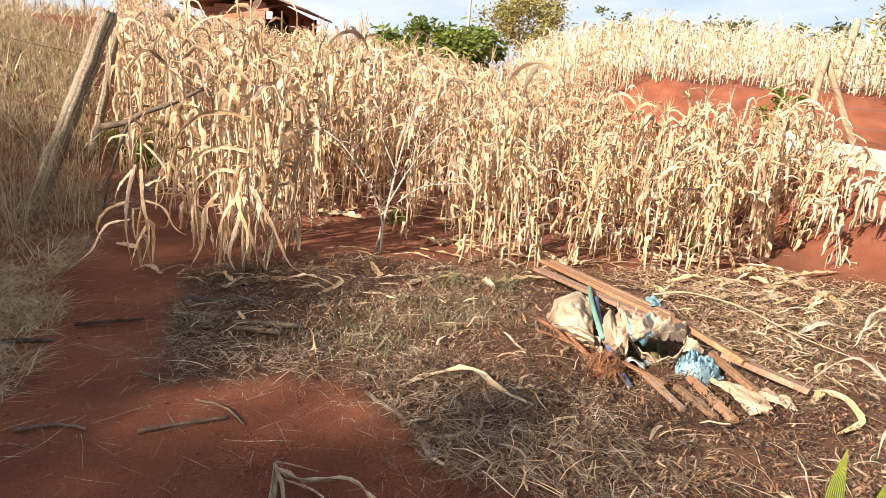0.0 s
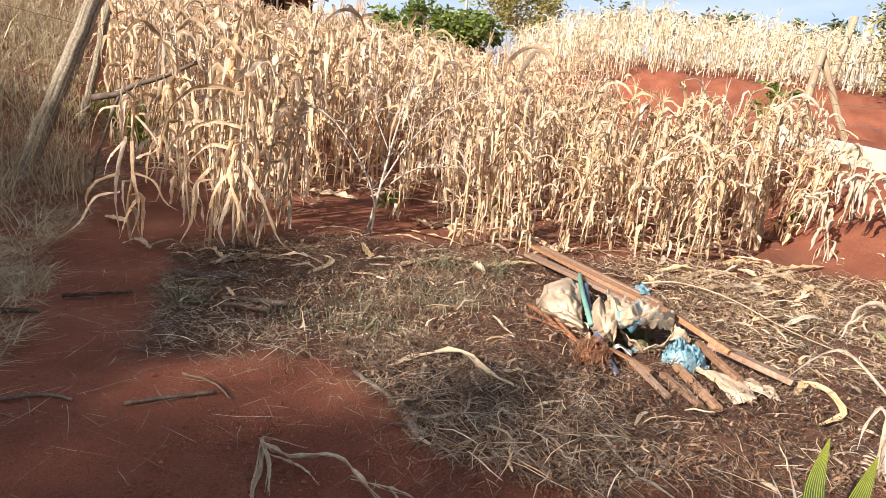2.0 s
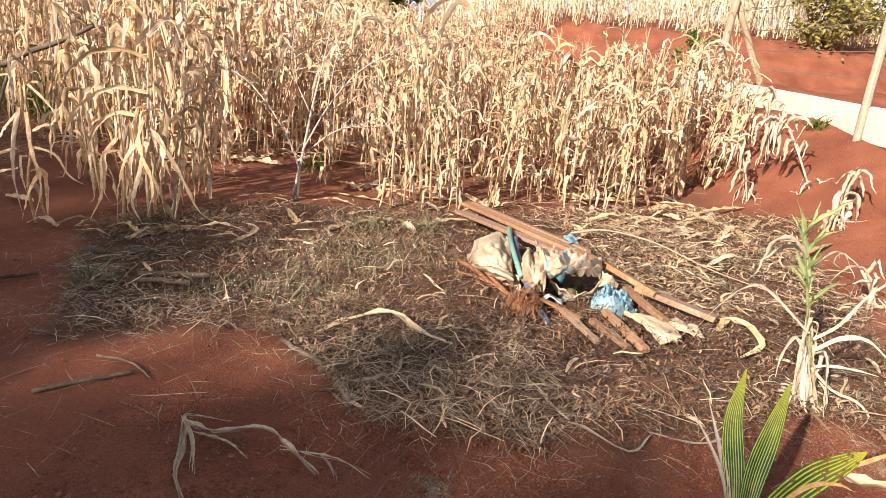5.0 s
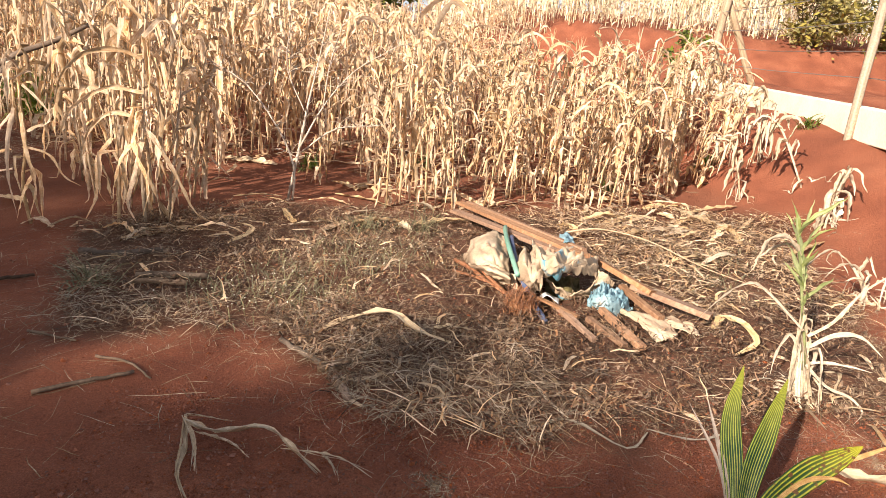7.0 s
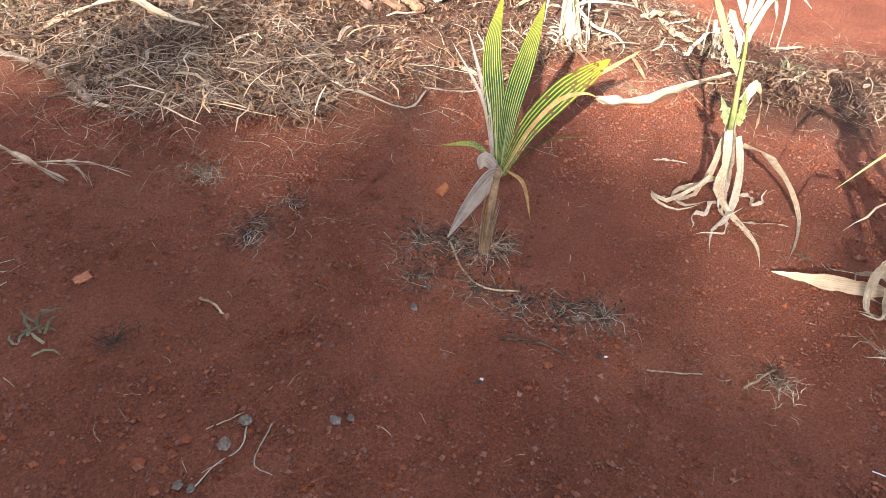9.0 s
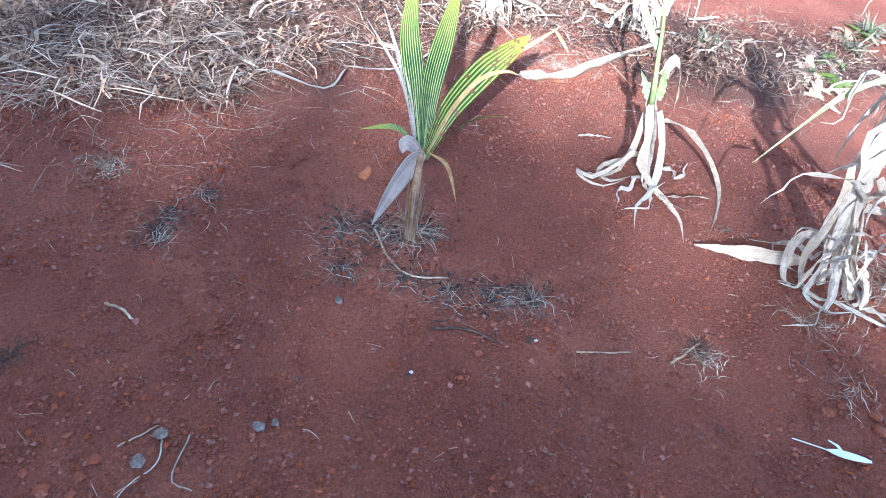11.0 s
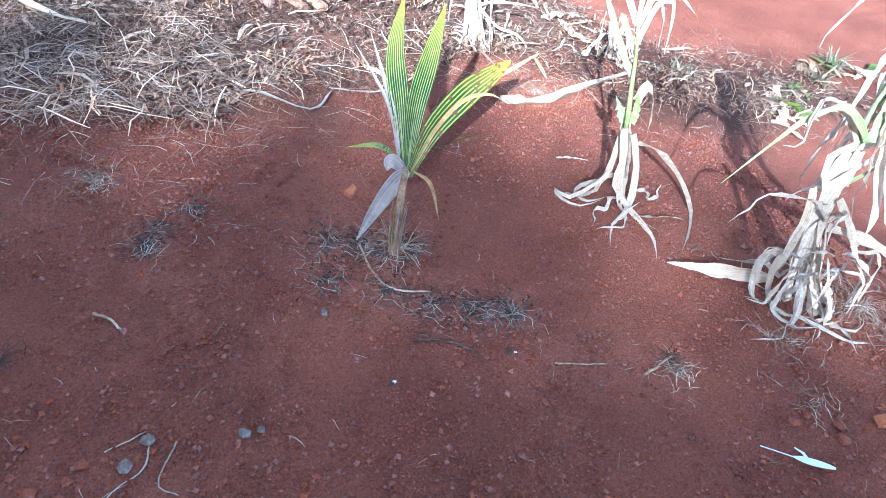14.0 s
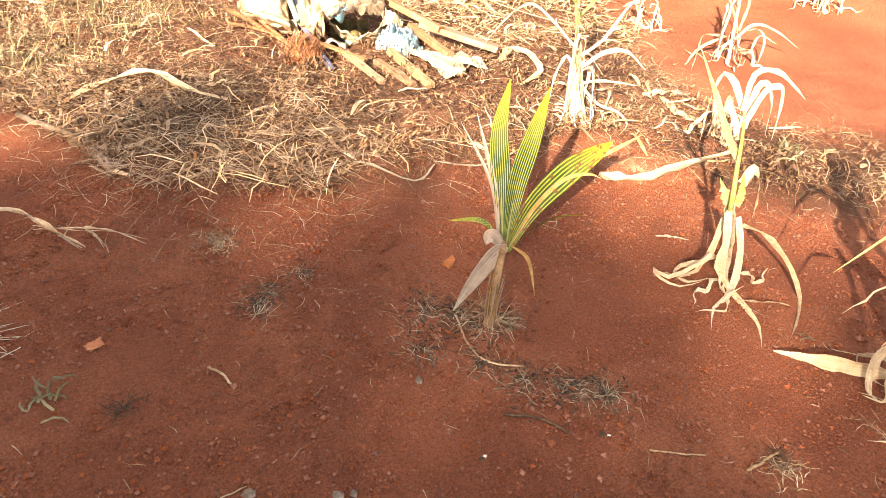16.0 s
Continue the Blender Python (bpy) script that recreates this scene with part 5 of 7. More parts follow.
def rag(name, rails, nx, ny, material, label, crease, freq, seed, category="cloth"):
    """Cloth that hangs over a row of lines, from its far edge to its near one, and is creased."""
    def place(u, v):
        p = along([along(r, u) for r in rails], v)
        w = u + 0.08 * noise.noise((u * 3, v * 3, seed + 4))
        ridge = 0.7 - abs(noise.noise((w * freq, v * freq * 0.8, seed))) * 1.5 - abs(noise.noise((w * freq * 2.3, v * freq * 1.9, seed + 7))) * 1.0 - abs(noise.noise((w * freq * 5, v * freq * 4, seed + 9))) * 0.35
        rim = min(u, 1 - u, v, 1 - v)
        p += Vector((noise.noise((u * 9, v * 9, seed + 1)), noise.noise((u * 9, v * 9, seed + 2)), 0)) * (0.008 if rim < 0.02 else 0.004)
        p.z = max(p.z + crease * ridge, ground_z(p.x, p.y) + 0.008)
        return p
    s = Shape()
    s.sheet(nx, ny, place)
    ob = solid(name, s, material, label, category, tuple(place(0.5, 0.5)), "rags in the heap")
    ob.modifiers.new("thickness", "SOLIDIFY").thickness = 0.004
    return ob


rag("sacking", [[(0.403, 4.036, 0.1), (0.427, 4.028, 0.2), (0.57, 4.157, 0.22), (0.663, 4.148, 0.2)], [(0.375, 4.008, 0.1), (0.397, 3.798, 0.22), (0.505, 3.761, 0.26), (0.62, 3.854, 0.22)],
                [(0.39, 4.037, 0.06), (0.398, 3.656, 0.2), (0.497, 3.578, 0.22), (0.589, 3.615, 0.18)], [(0.439, 3.997, 0.06), (0.451, 3.741, 0.12), (0.516, 3.542, 0.15), (0.591, 3.549, 0.12)]],
    36, 36, CANVAS, "bulging dirty beige sacking over the boards", 0.04, 3.0, 1)
rag("sacking", [[(0.393, 3.949, 0.1), (0.478, 3.738, 0.17), (0.593, 3.623, 0.16)], [(0.383, 3.792, 0.12), (0.445, 3.528, 0.2), (0.569, 3.461, 0.17)], [(0.443, 3.887, 0.06), (0.5, 3.709, 0.09), (0.611, 3.584, 0.09)]],
    30, 20, CANVAS, "rolled pinkish lip of dirty sacking", 0.014, 2.4, 5)
rag("sacking", [[(0.647, 3.764, 0.2), (0.694, 3.706, 0.26), (0.761, 3.645, 0.27)], [(0.602, 3.61, 0.2), (0.632, 3.35, 0.3), (0.72, 3.365, 0.27)],
                [(0.63, 3.55, 0.14), (0.65, 3.314, 0.22), (0.708, 3.297, 0.2)], [(0.685, 3.625, 0.08), (0.706, 3.473, 0.1), (0.744, 3.466, 0.1)]],
    30, 40, CANVAS, "folded beige sacking hanging beside the hose", 0.045, 2.4, 9)
rag("sacking", [[(0.533, 3.679, 0.14), (0.573, 3.6, 0.16), (0.616, 3.54, 0.16)], [(0.548, 3.681, 0.07), (0.588, 3.579, 0.09), (0.627, 3.48, 0.09)]],
    18, 14, CANVAS, "hanging corner of beige sacking", 0.02, 2.2, 14)
rag("printed_sack", [[(0.752, 3.823, 0.26), (0.864, 3.742, 0.28), (0.998, 3.684, 0.27), (1.116, 3.725, 0.22)], [(0.704, 3.547, 0.3), (0.749, 3.312, 0.35), (0.911, 3.405, 0.33), (1.089, 3.546, 0.25)],
                     [(0.718, 3.451, 0.27), (0.743, 3.215, 0.33), (0.881, 3.34, 0.31), (1.072, 3.507, 0.22)], [(0.769, 3.431, 0.2), (0.818, 3.306, 0.27), (0.948, 3.386, 0.25), (1.066, 3.488, 0.18)]],
    72, 60, PRINTED, "torn cream sack with blue print draped over the heap", 0.06, 2.7, 19)
rag("printed_sack", [[(0.756, 3.403, 0.2), (0.857, 3.38, 0.14), (0.986, 3.407, 0.14), (1.111, 3.524, 0.2)], [(0.812, 3.497, 0.12), (0.902, 3.451, 0.06), (1.033, 3.478, 0.07), (1.181, 3.612, 0.14)]],
    40, 12, PRINTED, "hanging strip of cream sack with blue print", 0.03, 3.4, 25)
rag("printed_sack", [[(1.082, 3.509, 0.22), (1.14, 3.488, 0.2), (1.185, 3.505, 0.15)], [(1.056, 3.516, 0.1), (1.067, 3.432, 0.16), (1.165, 3.515, 0.1)]],
    20, 18, PRINTED, "flap of cream sack with blue print", 0.025, 2.2, 33)
rag("plastic_bag", [[(0.80, 3.62, 0.16), (0.9, 3.56, 0.17), (1.0, 3.58, 0.14)], [(0.79, 3.49, 0.06), (0.89, 3.44, 0.05), (1.0, 3.47, 0.05)]],
    24, 18, OLIVE_BAG, "dark olive plastic bag under the sacking", 0.03, 3.0, 36, "bag")
rag("blue_rag", [[(1.009, 4.116, 0.24), (1.048, 4.112, 0.26), (1.079, 4.046, 0.25)], [(0.953, 3.903, 0.25), (0.947, 3.757, 0.31), (1.017, 3.809, 0.27)]],
    16, 16, BLUE_CLOTH, "faded blue rag on top of the heap", 0.025, 2.0, 40)
rag("blue_cloth", [[(1.052, 3.452, 0.1), (1.106, 3.448, 0.14), (1.198, 3.436, 0.12)], [(0.983, 3.325, 0.1), (1.041, 3.216, 0.17), (1.21, 3.349, 0.1)], [(1.011, 3.347, 0.06), (1.069, 3.223, 0.1), (1.243, 3.322, 0.06)]],
    46, 46, BLUE_CLOTH, "crumpled pale blue cloth on the planks", 0.06, 4.6, 46)
rag("cardboard_sheet", [[(1.131, 3.3, 0.090), (1.223, 3.196, 0.100), (1.363, 3.146, 0.090)], [(1.192, 3.104, 0.080), (1.249, 3.005, 0.090), (1.351, 2.985, 0.080)], [(1.213, 2.907, 0.070), (1.263, 2.932, 0.070), (1.305, 2.967, 0.070)]],
    26, 26, CARD, "flattened weathered cardboard lying on the litter", 0.02, 2.2, 51, "cardboard")
rag("cardboard_sheet", [[(1.317, 3.214, 0.100), (1.412, 3.167, 0.100), (1.487, 3.108, 0.090)], [(1.329, 3.129, 0.080), (1.388, 3.013, 0.090), (1.481, 2.999, 0.070)]],
    20, 16, CARD, "brown sheet of weathered cardboard beside a plank", 0.018, 2.2, 57, "cardboard")

s = Shape()
s.tube(curve_pts([(0.68, 4.30, 0.235), (0.635, 4.05, 0.27), (0.60, 3.75, 0.275), (0.60, 3.42, 0.21)], 16), 0.015, 10)
solid("pipe", s, GREEN_PIPE, "faded green plastic pipe leaning on the heap", "pipe", (0.64, 4.0, 0.27))
s = Shape()
s.tube(curve_pts([(0.70, 4.12, 0.22), (0.65, 3.92, 0.265), (0.63, 3.65, 0.22), (0.65, 3.38, 0.14), (0.715, 3.16, 0.05)], 18), 0.016, 10)
solid("hose", s, BLUE_PIPE, "dark blue hose bent over the heap", "hose", (0.7, 3.6, 0.2))
s = Shape()
for i in range(420):
    a, b = hr.uniform(0, 6.28), hr.uniform(-0.6, 1.5)
    d = Vector((math.cos(a) * math.cos(b), math.sin(a) * math.cos(b), math.sin(b) * 0.8))
    o = Vector((0.60, 3.26, 0.11)) + d * hr.uniform(0.04, 0.085)
    t = Vector((hr.uniform(-1, 1), hr.uniform(-1, 1), hr.uniform(-1, 1))) * 0.045
    s.strip([o - t, o + d * 0.02, o + t], [0.003, 0.004, 0.002], across=1)
s.lump((0.60, 3.26, 0.10), 0.08, hr, 0.85, 0.12)
solid("coconut_husk", s, COIR, "shaggy brown coconut husk", "coconut husk", (0.60, 3.26, 0.03))
s = Shape()
s.sheet(10, 8, lambda u, v: (0.72 + 0.11 * u + 0.02 * v, 3.36 + 0.09 * v - 0.02 * u, 0.075 + 0.05 * math.sin(math.pi * u) * (1 - 0.4 * v) + 0.01 * math.sin(7 * u)))
ob = solid("plastic_scrap", s, WHITE_PLASTIC, "curved scrap of white plastic", "plastic", (0.77, 3.4, 0.07))
ob.modifiers.new("thickness", "SOLIDIFY").thickness = 0.003
for i, pts in enumerate(([(0.32, 4.02, 0.08), (0.4, 3.8, 0.1), (0.5, 3.62, 0.07), (0.6, 3.5, 0.05)],
                         [(0.47, 4.0, 0.16), (0.42, 3.86, 0.17), (0.45, 3.7, 0.13), (0.56, 3.55, 0.06)],
                         [(0.3, 3.9, 0.05), (0.45, 3.68, 0.08), (0.55, 3.56, 0.05)])):
    s = Shape()
    s.tube(curve_pts(pts, 12), 0.014 - 0.002 * i, 7)
    solid("bent_rod", s, RUST, "bent rusty brown rod poking out of the heap", "rod", pts[1], "rods in the heap")
s = Shape()
s.tube(curve_pts([(1.2, 4.62, 0.13), (1.45, 4.6, 0.17), (1.75, 4.42, 0.15), (2.02, 4.02, 0.09), (2.35, 3.65, 0.06)], 20), [0.0075 - 0.00025 * i for i in range(21)], 6)
solid("cane", s, MAIZE_STEM, "long yellow dry cane resting on the litter", "cane", (1.75, 4.4, 0.05))

# ---- fallen husks, sticks and straws ----


def husk(pts, width, label, material=HUSK, lift=0.02, twist=0.4, name="dry_leaf", z=None):
    p = on_ground(pts, lift)
    if z:
        p = [(x, y, g + dz) for (x, y, g), dz in zip(p, z)]
    line = curve_pts(p, 14)
    s = Shape()
    s.strip(line, [w * hr.uniform(0.72, 1.2) for w in taper(len(line), width, 0.3, 0.55, 0.45)], fold=hr.uniform(0.1, 0.5), twist=hr.uniform(-twist, twist), wave=0.10, across=5, crumple=0.13, rng=hr)
    solid(name, s, material, label, "dry leaf", tuple(line[len(line) // 2]), "fallen maize leaves")


husk([(-0.46, 2.96), (-0.3, 3.05), (-0.1, 3.09), (0.03, 2.92), (0.19, 2.88)], 0.042, "long curled pale maize leaf on the straw", z=(0, 0.03, 0.06, 0.05, 0.01))
husk([(0.12, 3.03), (0.22, 3.04), (0.33, 3.02)], 0.045, "short pale maize leaf on the straw")
husk([(1.53, 1.99), (1.65, 1.9), (1.9, 1.93), (2.22, 2.0)], 0.075, "broad pale maize leaf on the earth", z=(0, 0.01, 0.03, 0.03))
husk([(2.22, 2.66), (2.36, 2.64), (2.51, 2.55)], 0.07, "broad pale maize leaf on earth")
husk([(2.3, 2.62), (2.28, 2.48), (2.33, 2.36)], 0.05, "broad pale maize leaf on earth")
husk([(1.60, 3.10), (1.70, 3.2), (1.78, 3.12), (1.76, 2.95), (1.62, 2.88)], 0.05, "pale maize leaf curled into a loop", z=(0, 0.03, 0.05, 0.04, 0))
husk([(-1.82, 4.29), (-1.65, 4.5), (-1.46, 4.61)], 0.08, "crumpled tan maize leaf on earth", MAIZE)
husk([(-1.61, 4.73), (-1.4, 4.9), (-1.14, 5.05)], 0.06, "long tan leaf on the earth", MAIZE)
husk([(-1.88, 7.1), (-1.5, 7.0), (-1.24, 6.9)], 0.12, "pale leaf between the stalks")
husk([(-0.58, 5.83), (-0.3, 5.7), (-0.07, 5.44)], 0.06, "pale leaf before the stalks")
husk([(-0.68, 4.98), (-0.5, 4.85), (-0.31, 4.41)], 0.06, "pale leaf on the litter", MAIZE)
husk([(-0.6, 4.7), (-0.35, 4.85), (-0.1, 4.8)], 0.07, "pale leaf on the litter", MAIZE)
husk([(0.1, 4.89), (0.35, 5.1), (0.61, 5.14)], 0.09, "pale leaf on the litter")
husk([(-1.15, 4.28), (-1.05, 4.4), (-1.06, 4.6), (-1.16, 4.62)], 0.05, "tan leaf curled up at its end", z=(0, 0.02, 0.05, 0.06))
husk([(1.74, 5.3), (2.0, 5.5), (2.3, 5.6)], 0.11, "broad pale maize leaf at the field's edge")
husk([(2.63, 6.0), (2.7, 5.7), (2.83, 5.38)], 0.11, "broad pale maize leaf at the field's edge")
husk([(2.75, 5.6), (2.8, 5.2), (2.72, 4.89)], 0.10, "broad pale maize leaf at the field's edge")
husk([(2.3, 5.9), (2.5, 6.05), (2.8, 6.1)], 0.10, "broad pale maize leaf at the field's edge")
husk([(1.5, 1.56), (1.56, 1.54), (1.61, 1.51)], 0.014, "narrow white leaf scrap", BLEACHED)
husk([(-3.02, 5.20), (-2.88, 5.08), (-2.72, 4.93)], 0.11, "pale husk at the foot of a stalk", z=(0, 0.03, 0.03))
husk([(0.44, 2.2), (0.6, 2.26), (0.78, 2.1), (0.9, 2.2)], 0.02, "bleached strip at the litter's edge", BLEACHED)
husk([(0.9, 2.22), (1.1, 2.17), (1.35, 2.28)], 0.015, "bleached strip at the litter's edge", BLEACHED)
husk([(0.52, 2.5), (0.56, 2.36), (0.6, 2.27)], 0.014, "white strip at the litter's edge", BLEACHED)
for px, py, a, ln in ((-1.55, 4.5, 0.2, 0.3), (-1.9, 4.45, 2.6, 0.16), (-2.25, 4.55, 0.6, 0.14), (-1.3, 4.55, 0.1, 0.22), (-1.75, 4.4, 1.2, 0.14), (-2.45, 4.5, 2.9, 0.12),
                      (-1.2, 5.6, 0.3, 0.2), (-0.6, 5.5, 2.8, 0.2), (-1.6, 6.0, 0.5, 0.16), (-0.3, 5.2, 0.4, 0.18)):
    husk([(px - math.cos(a) * ln, py - math.sin(a) * ln), (px, py + 0.03), (px + math.cos(a) * ln, py + math.sin(a) * ln)], hr.uniform(0.03, 0.055),
         "trailing tan maize leaf on red earth", MAIZE, z=(0, hr.uniform(0.01, 0.05), 0))
for i in range(46):
    px, py = hr.uniform(-0.9, 3.3), hr.uniform(4.7, 6.2)
    if hr.random() < 0.5:
        px, py = hr.uniform(1.5, 3.2), hr.uniform(4.2, 6.2)
    a, ln = hr.uniform(0, 3.14), hr.uniform(0.12, 0.3)
    husk([(px - math.cos(a) * ln, py - math.sin(a) * ln * 0.6), (px, py), (px + math.cos(a) * ln, py + math.sin(a) * ln * 0.6 + 0.05)], hr.uniform(0.03, 0.075),
         "fallen pale maize leaf at the field's edge", hr.choice((HUSK, MAIZE, BLEACHED)), z=(0, hr.uniform(0, 0.05), 0))


def stick(pts, r0, r1, material, label, lift=None, name="stick", category="stick"):
    p = on_ground(pts, r0 if lift is None else lift)
    line = curve_pts(p, 12)
    s = Shape()
    n = len(line)
    s.tube([q + Vector((hr.uniform(-1, 1), hr.uniform(-1, 1), hr.uniform(0, 1))) * r0 * 0.5 for q in line], [r0 + (r1 - r0) * i / (n - 1) for i in range(n)], 6)
    solid(name, s, material, label, category, tuple(line[n // 2]), "sticks on the path")


stick([(-1.47, 2.42), (-1.31, 2.52), (-1.16, 2.60)], 0.010, 0.008, DARK_WOOD, "grey-brown stick lying on red earth")
stick([(-1.36, 2.72), (-1.21, 2.69), (-1.08, 2.56)], 0.007, 0.004, DARK_WOOD, "thin bent stick lying on red earth")
stick([(-0.40, 2.62), (-0.3, 2.69), (-0.15, 2.83)], 0.020, 0.016, DARK_WOOD, "short dark stick at the litter's edge", 0.02)
stick([(-0.6, 2.9), (-0.5, 2.78), (-0.38, 2.66)], 0.013, 0.012, DARK_WOOD, "short dark stick at the litter's edge", 0.02)
stick([(-0.33, 2.55), (-0.29, 2.47), (-0.26, 2.38)], 0.018, 0.016, BOARD, "stub of pale stalk at the litter's edge", 0.02)
stick([(0.64, 1.0), (0.72, 0.96), (0.77, 0.9)], 0.004, 0.0025, GREY_TWIG, "grey twig on red earth")
stick([(0.66, 1.37), (0.65, 1.24), (0.68, 1.17), (0.76, 1.13)], 0.0035, 0.0025, STRAW, "curved dry root by the palm")
stick([(0.07, 0.94), (0.02, 0.86), (0.05, 0.82)], 0.0019, 0.0014, BLEACHED, "kinked pale stalk on red earth")
stick([(-0.06, 0.97), (-0.02, 0.975), (0.02, 0.985)], 0.0019, 0.0014, BLEACHED, "pale stalk on red earth")
stick([(0.02, 0.95), (0.0, 0.90), (-0.05, 0.88), (-0.1, 0.84)], 0.0019, 0.0014, BLEACHED, "curved pale stalk on red earth")
stick([(0.94, 0.8), (1.0, 0.775), (1.07, 0.75)], 0.0025, 0.002, STRAW, "thin straw on red earth")
stick([(-0.03, 1.36), (0.0, 1.33), (0.02, 1.28)], 0.004, 0.003, STRAW, "short pale straw on red earth")
stick([(1.14, 0.68), (1.2, 0.69), (1.26, 0.70)], 0.004, 0.003, STRAW, "pale stub of stalk")
stick([(-1.95, 4.0), (-1.75, 3.95), (-1.5, 4.05)], 0.022, 0.018, DARK_WOOD, "thick stick in the litter", 0.03)
stick([(-1.5, 3.62), (-1.3, 3.66), (-1.12, 3.62)], 0.020, 0.018, DARK_WOOD, "thick stick in the litter", 0.03)
stick([(-1.5, 3.54), (-1.35, 3.55), (-1.2, 3.53)], 0.018, 0.016, DARK_WOOD, "thick stick in the litter", 0.03)
stick([(-2.35, 3.45), (-2.2, 3.52), (-2.02, 3.6)], 0.014, 0.009, GREY_TWIG, "grey stick at the path's edge", 0.02)
stick([(-1.75, 2.95), (-1.62, 2.9), (-1.5, 2.86)], 0.006, 0.004, DARK_WOOD, "thin dark stick on the path")
stick([(-1.95, 2.35), (-1.8, 2.42), (-1.68, 2.4)], 0.009, 0.006, DARK_WOOD, "short dark stick on the path")
stick([(-2.75, 3.0), (-2.5, 3.15), (-2.3, 3.18)], 0.018, 0.012, GREY_TWIG, "grey stick at the path's edge", 0.02)

# uprooted straw on the path
ob = thing("uprooted_straw", "uprooted bundle of pale dry straw lying on red earth", "straw", (-0.6, 2.13, 0.0))
for pts, w in (([(-0.85, 2.24, 0.06), (-0.73, 2.19, 0.05), (-0.57, 2.22, 0.05), (-0.46, 2.13, 0.03), (-0.35, 2.02, 0.012)], 0.03),
               ([(-0.85, 2.25, 0.06), (-0.82, 2.12, 0.03), (-0.81, 2.0, 0.012), (-0.74, 1.87, 0.01)], 0.022),
               ([(-0.85, 2.25, 0.07), (-0.79, 2.14, 0.04), (-0.76, 2.02, 0.012)], 0.016),
               ([(-0.5, 2.14, 0.02), (-0.38, 2.12, 0.02), (-0.28, 2.09, 0.015), (-0.18, 2.0, 0.01)], 0.012),
               ([(-0.36, 2.12, 0.02), (-0.32, 2.06, 0.02), (-0.3, 2.01, 0.01)], 0.01),
               ([(-0.8, 2.2, 0.04), (-0.68, 2.16, 0.03), (-0.6, 2.1, 0.01)], 0.014),
               ([(-0.85, 2.25, 0.05), (-0.86, 2.33, 0.03), (-0.7, 2.3, 0.02)], 0.012)):
    for i in range(3 if w > 0.015 else 2):
        s = Shape()
        j = 0.012 if i else 0.0
        c = curve_pts([(a + 0.02 + hr.uniform(-j, j), b - 0.07 + hr.uniform(-j, j), max(0.008, z + hr.uniform(-j, j))) for a, b, z in pts], 18)
        s.strip(c, [q * hr.uniform(0.6, 1.2) for q in taper(len(c), w * (0.8 if not i else 0.34), 0.25, 0.8, 0.4)], fold=0.6, twist=hr.uniform(-1.2, 1.2), wave=0.22, across=4, crumple=0.28, rng=hr)
        part("blade", s, STRAW_PALE, ob)

# ---- stones, bricks and scraps ----


def rock(x, y, r, material, label, name="stone", squash=0.7):
    s = Shape()
    s.lump((x, y, ground_z(x, y) + r * squash * 0.35), r * 0.8, hr, squash, 0.32)
    s.lump((x + r * hr.uniform(-0.4, 0.4), y + r * hr.uniform(-0.4, 0.4), ground_z(x, y) + r * squash * 0.3), r * 0.65, hr, squash, 0.3)
    solid(name, s, material, label, name.replace("_", " "), (x, y, ground_z(x, y)), "stones on the earth", flat=True)


def brick_bit(x, y, a, b, h, rot, label):
    s = Shape()
    s.box(pose(x, y, ground_z(x, y) + h * 0.22, 4, -6, rot), a, b, h, 0.006, hr, 0.2)
    solid("brick_fragment", s, BRICK, label, "brick fragment", (x, y, ground_z(x, y)), "brick fragments", flat=True)


brick_bit(0.735, 1.615, 0.038, 0.026, 0.026, 30, "orange brick fragment on red earth near the palm")
brick_bit(-0.292, 1.512, 0.042, 0.024, 0.016, 25, "flat orange brick fragment on the path")
brick_bit(1.62, 0.32, 0.045, 0.033, 0.02, -20, "rounded orange brick fragment on red earth")
rock(0.473, 1.164, 0.013, STONE, "small grey stone on red earth")
rock(0.02, 0.965, 0.017, STONE, "grey-white stone on red earth")
rock(-0.03, 0.92, 0.018, STONE, "grey-white stone beside pale stalks")
rock(-0.125, 0.855, 0.014, STONE, "grey stone on red earth")
rock(-0.105, 0.84, 0.012, STONE, "grey stone on red earth")
rock(0.20, 0.905, 0.016, STONE, "flat grey stone on red earth", squash=0.45)
rock(0.232, 0.90, 0.012, STONE, "flat grey stone on red earth", squash=0.45)
rock(0.555, 1.045, 0.012, CLOD, "dark clod of soil", "clod")
rock(1.0, 0.975, 0.012, CLOD, "red clod of soil", "clod")
for x, y, r in ((-0.1, 0.955, 0.026), (-0.13, 0.93, 0.022), (-0.06, 0.95, 0.018), (-0.15, 0.9, 0.02), (0.3, 0.75, 0.016), (1.45, 0.42, 0.02), (1.5, 0.36, 0.026), (1.42, 0.36, 0.018),
                (1.55, 0.4, 0.016), (1.40, 0.42, 0.03), (1.47, 0.33, 0.034), (1.36, 0.30, 0.02), (1.52, 0.44, 0.024), (-0.19, 0.93, 0.03), (-0.17, 0.86, 0.022), (-0.22, 0.98, 0.018), (0.62, 1.05, 0.018), (0.35, 0.6, 0.018), (1.1, 0.55, 0.016), (0.9, 1.25, 0.014), (0.05, 1.7, 0.018), (-0.5, 1.6, 0.016), (1.2, 1.5, 0.014), (1.0, 1.85, 0.02), (0.92, 2.02, 0.016), (1.25, 1.9, 0.018)):
    rock(x, y, r * 0.65, CLOD, "crumbly clod of red soil", "clod")
rock(0.545, 0.9, 0.007, WHITE_PLASTIC, "white scrap on red earth", "scrap")
rock(0.535, 0.895, 0.010, GREY_TWIG, "dark scrap on red earth", "scrap")
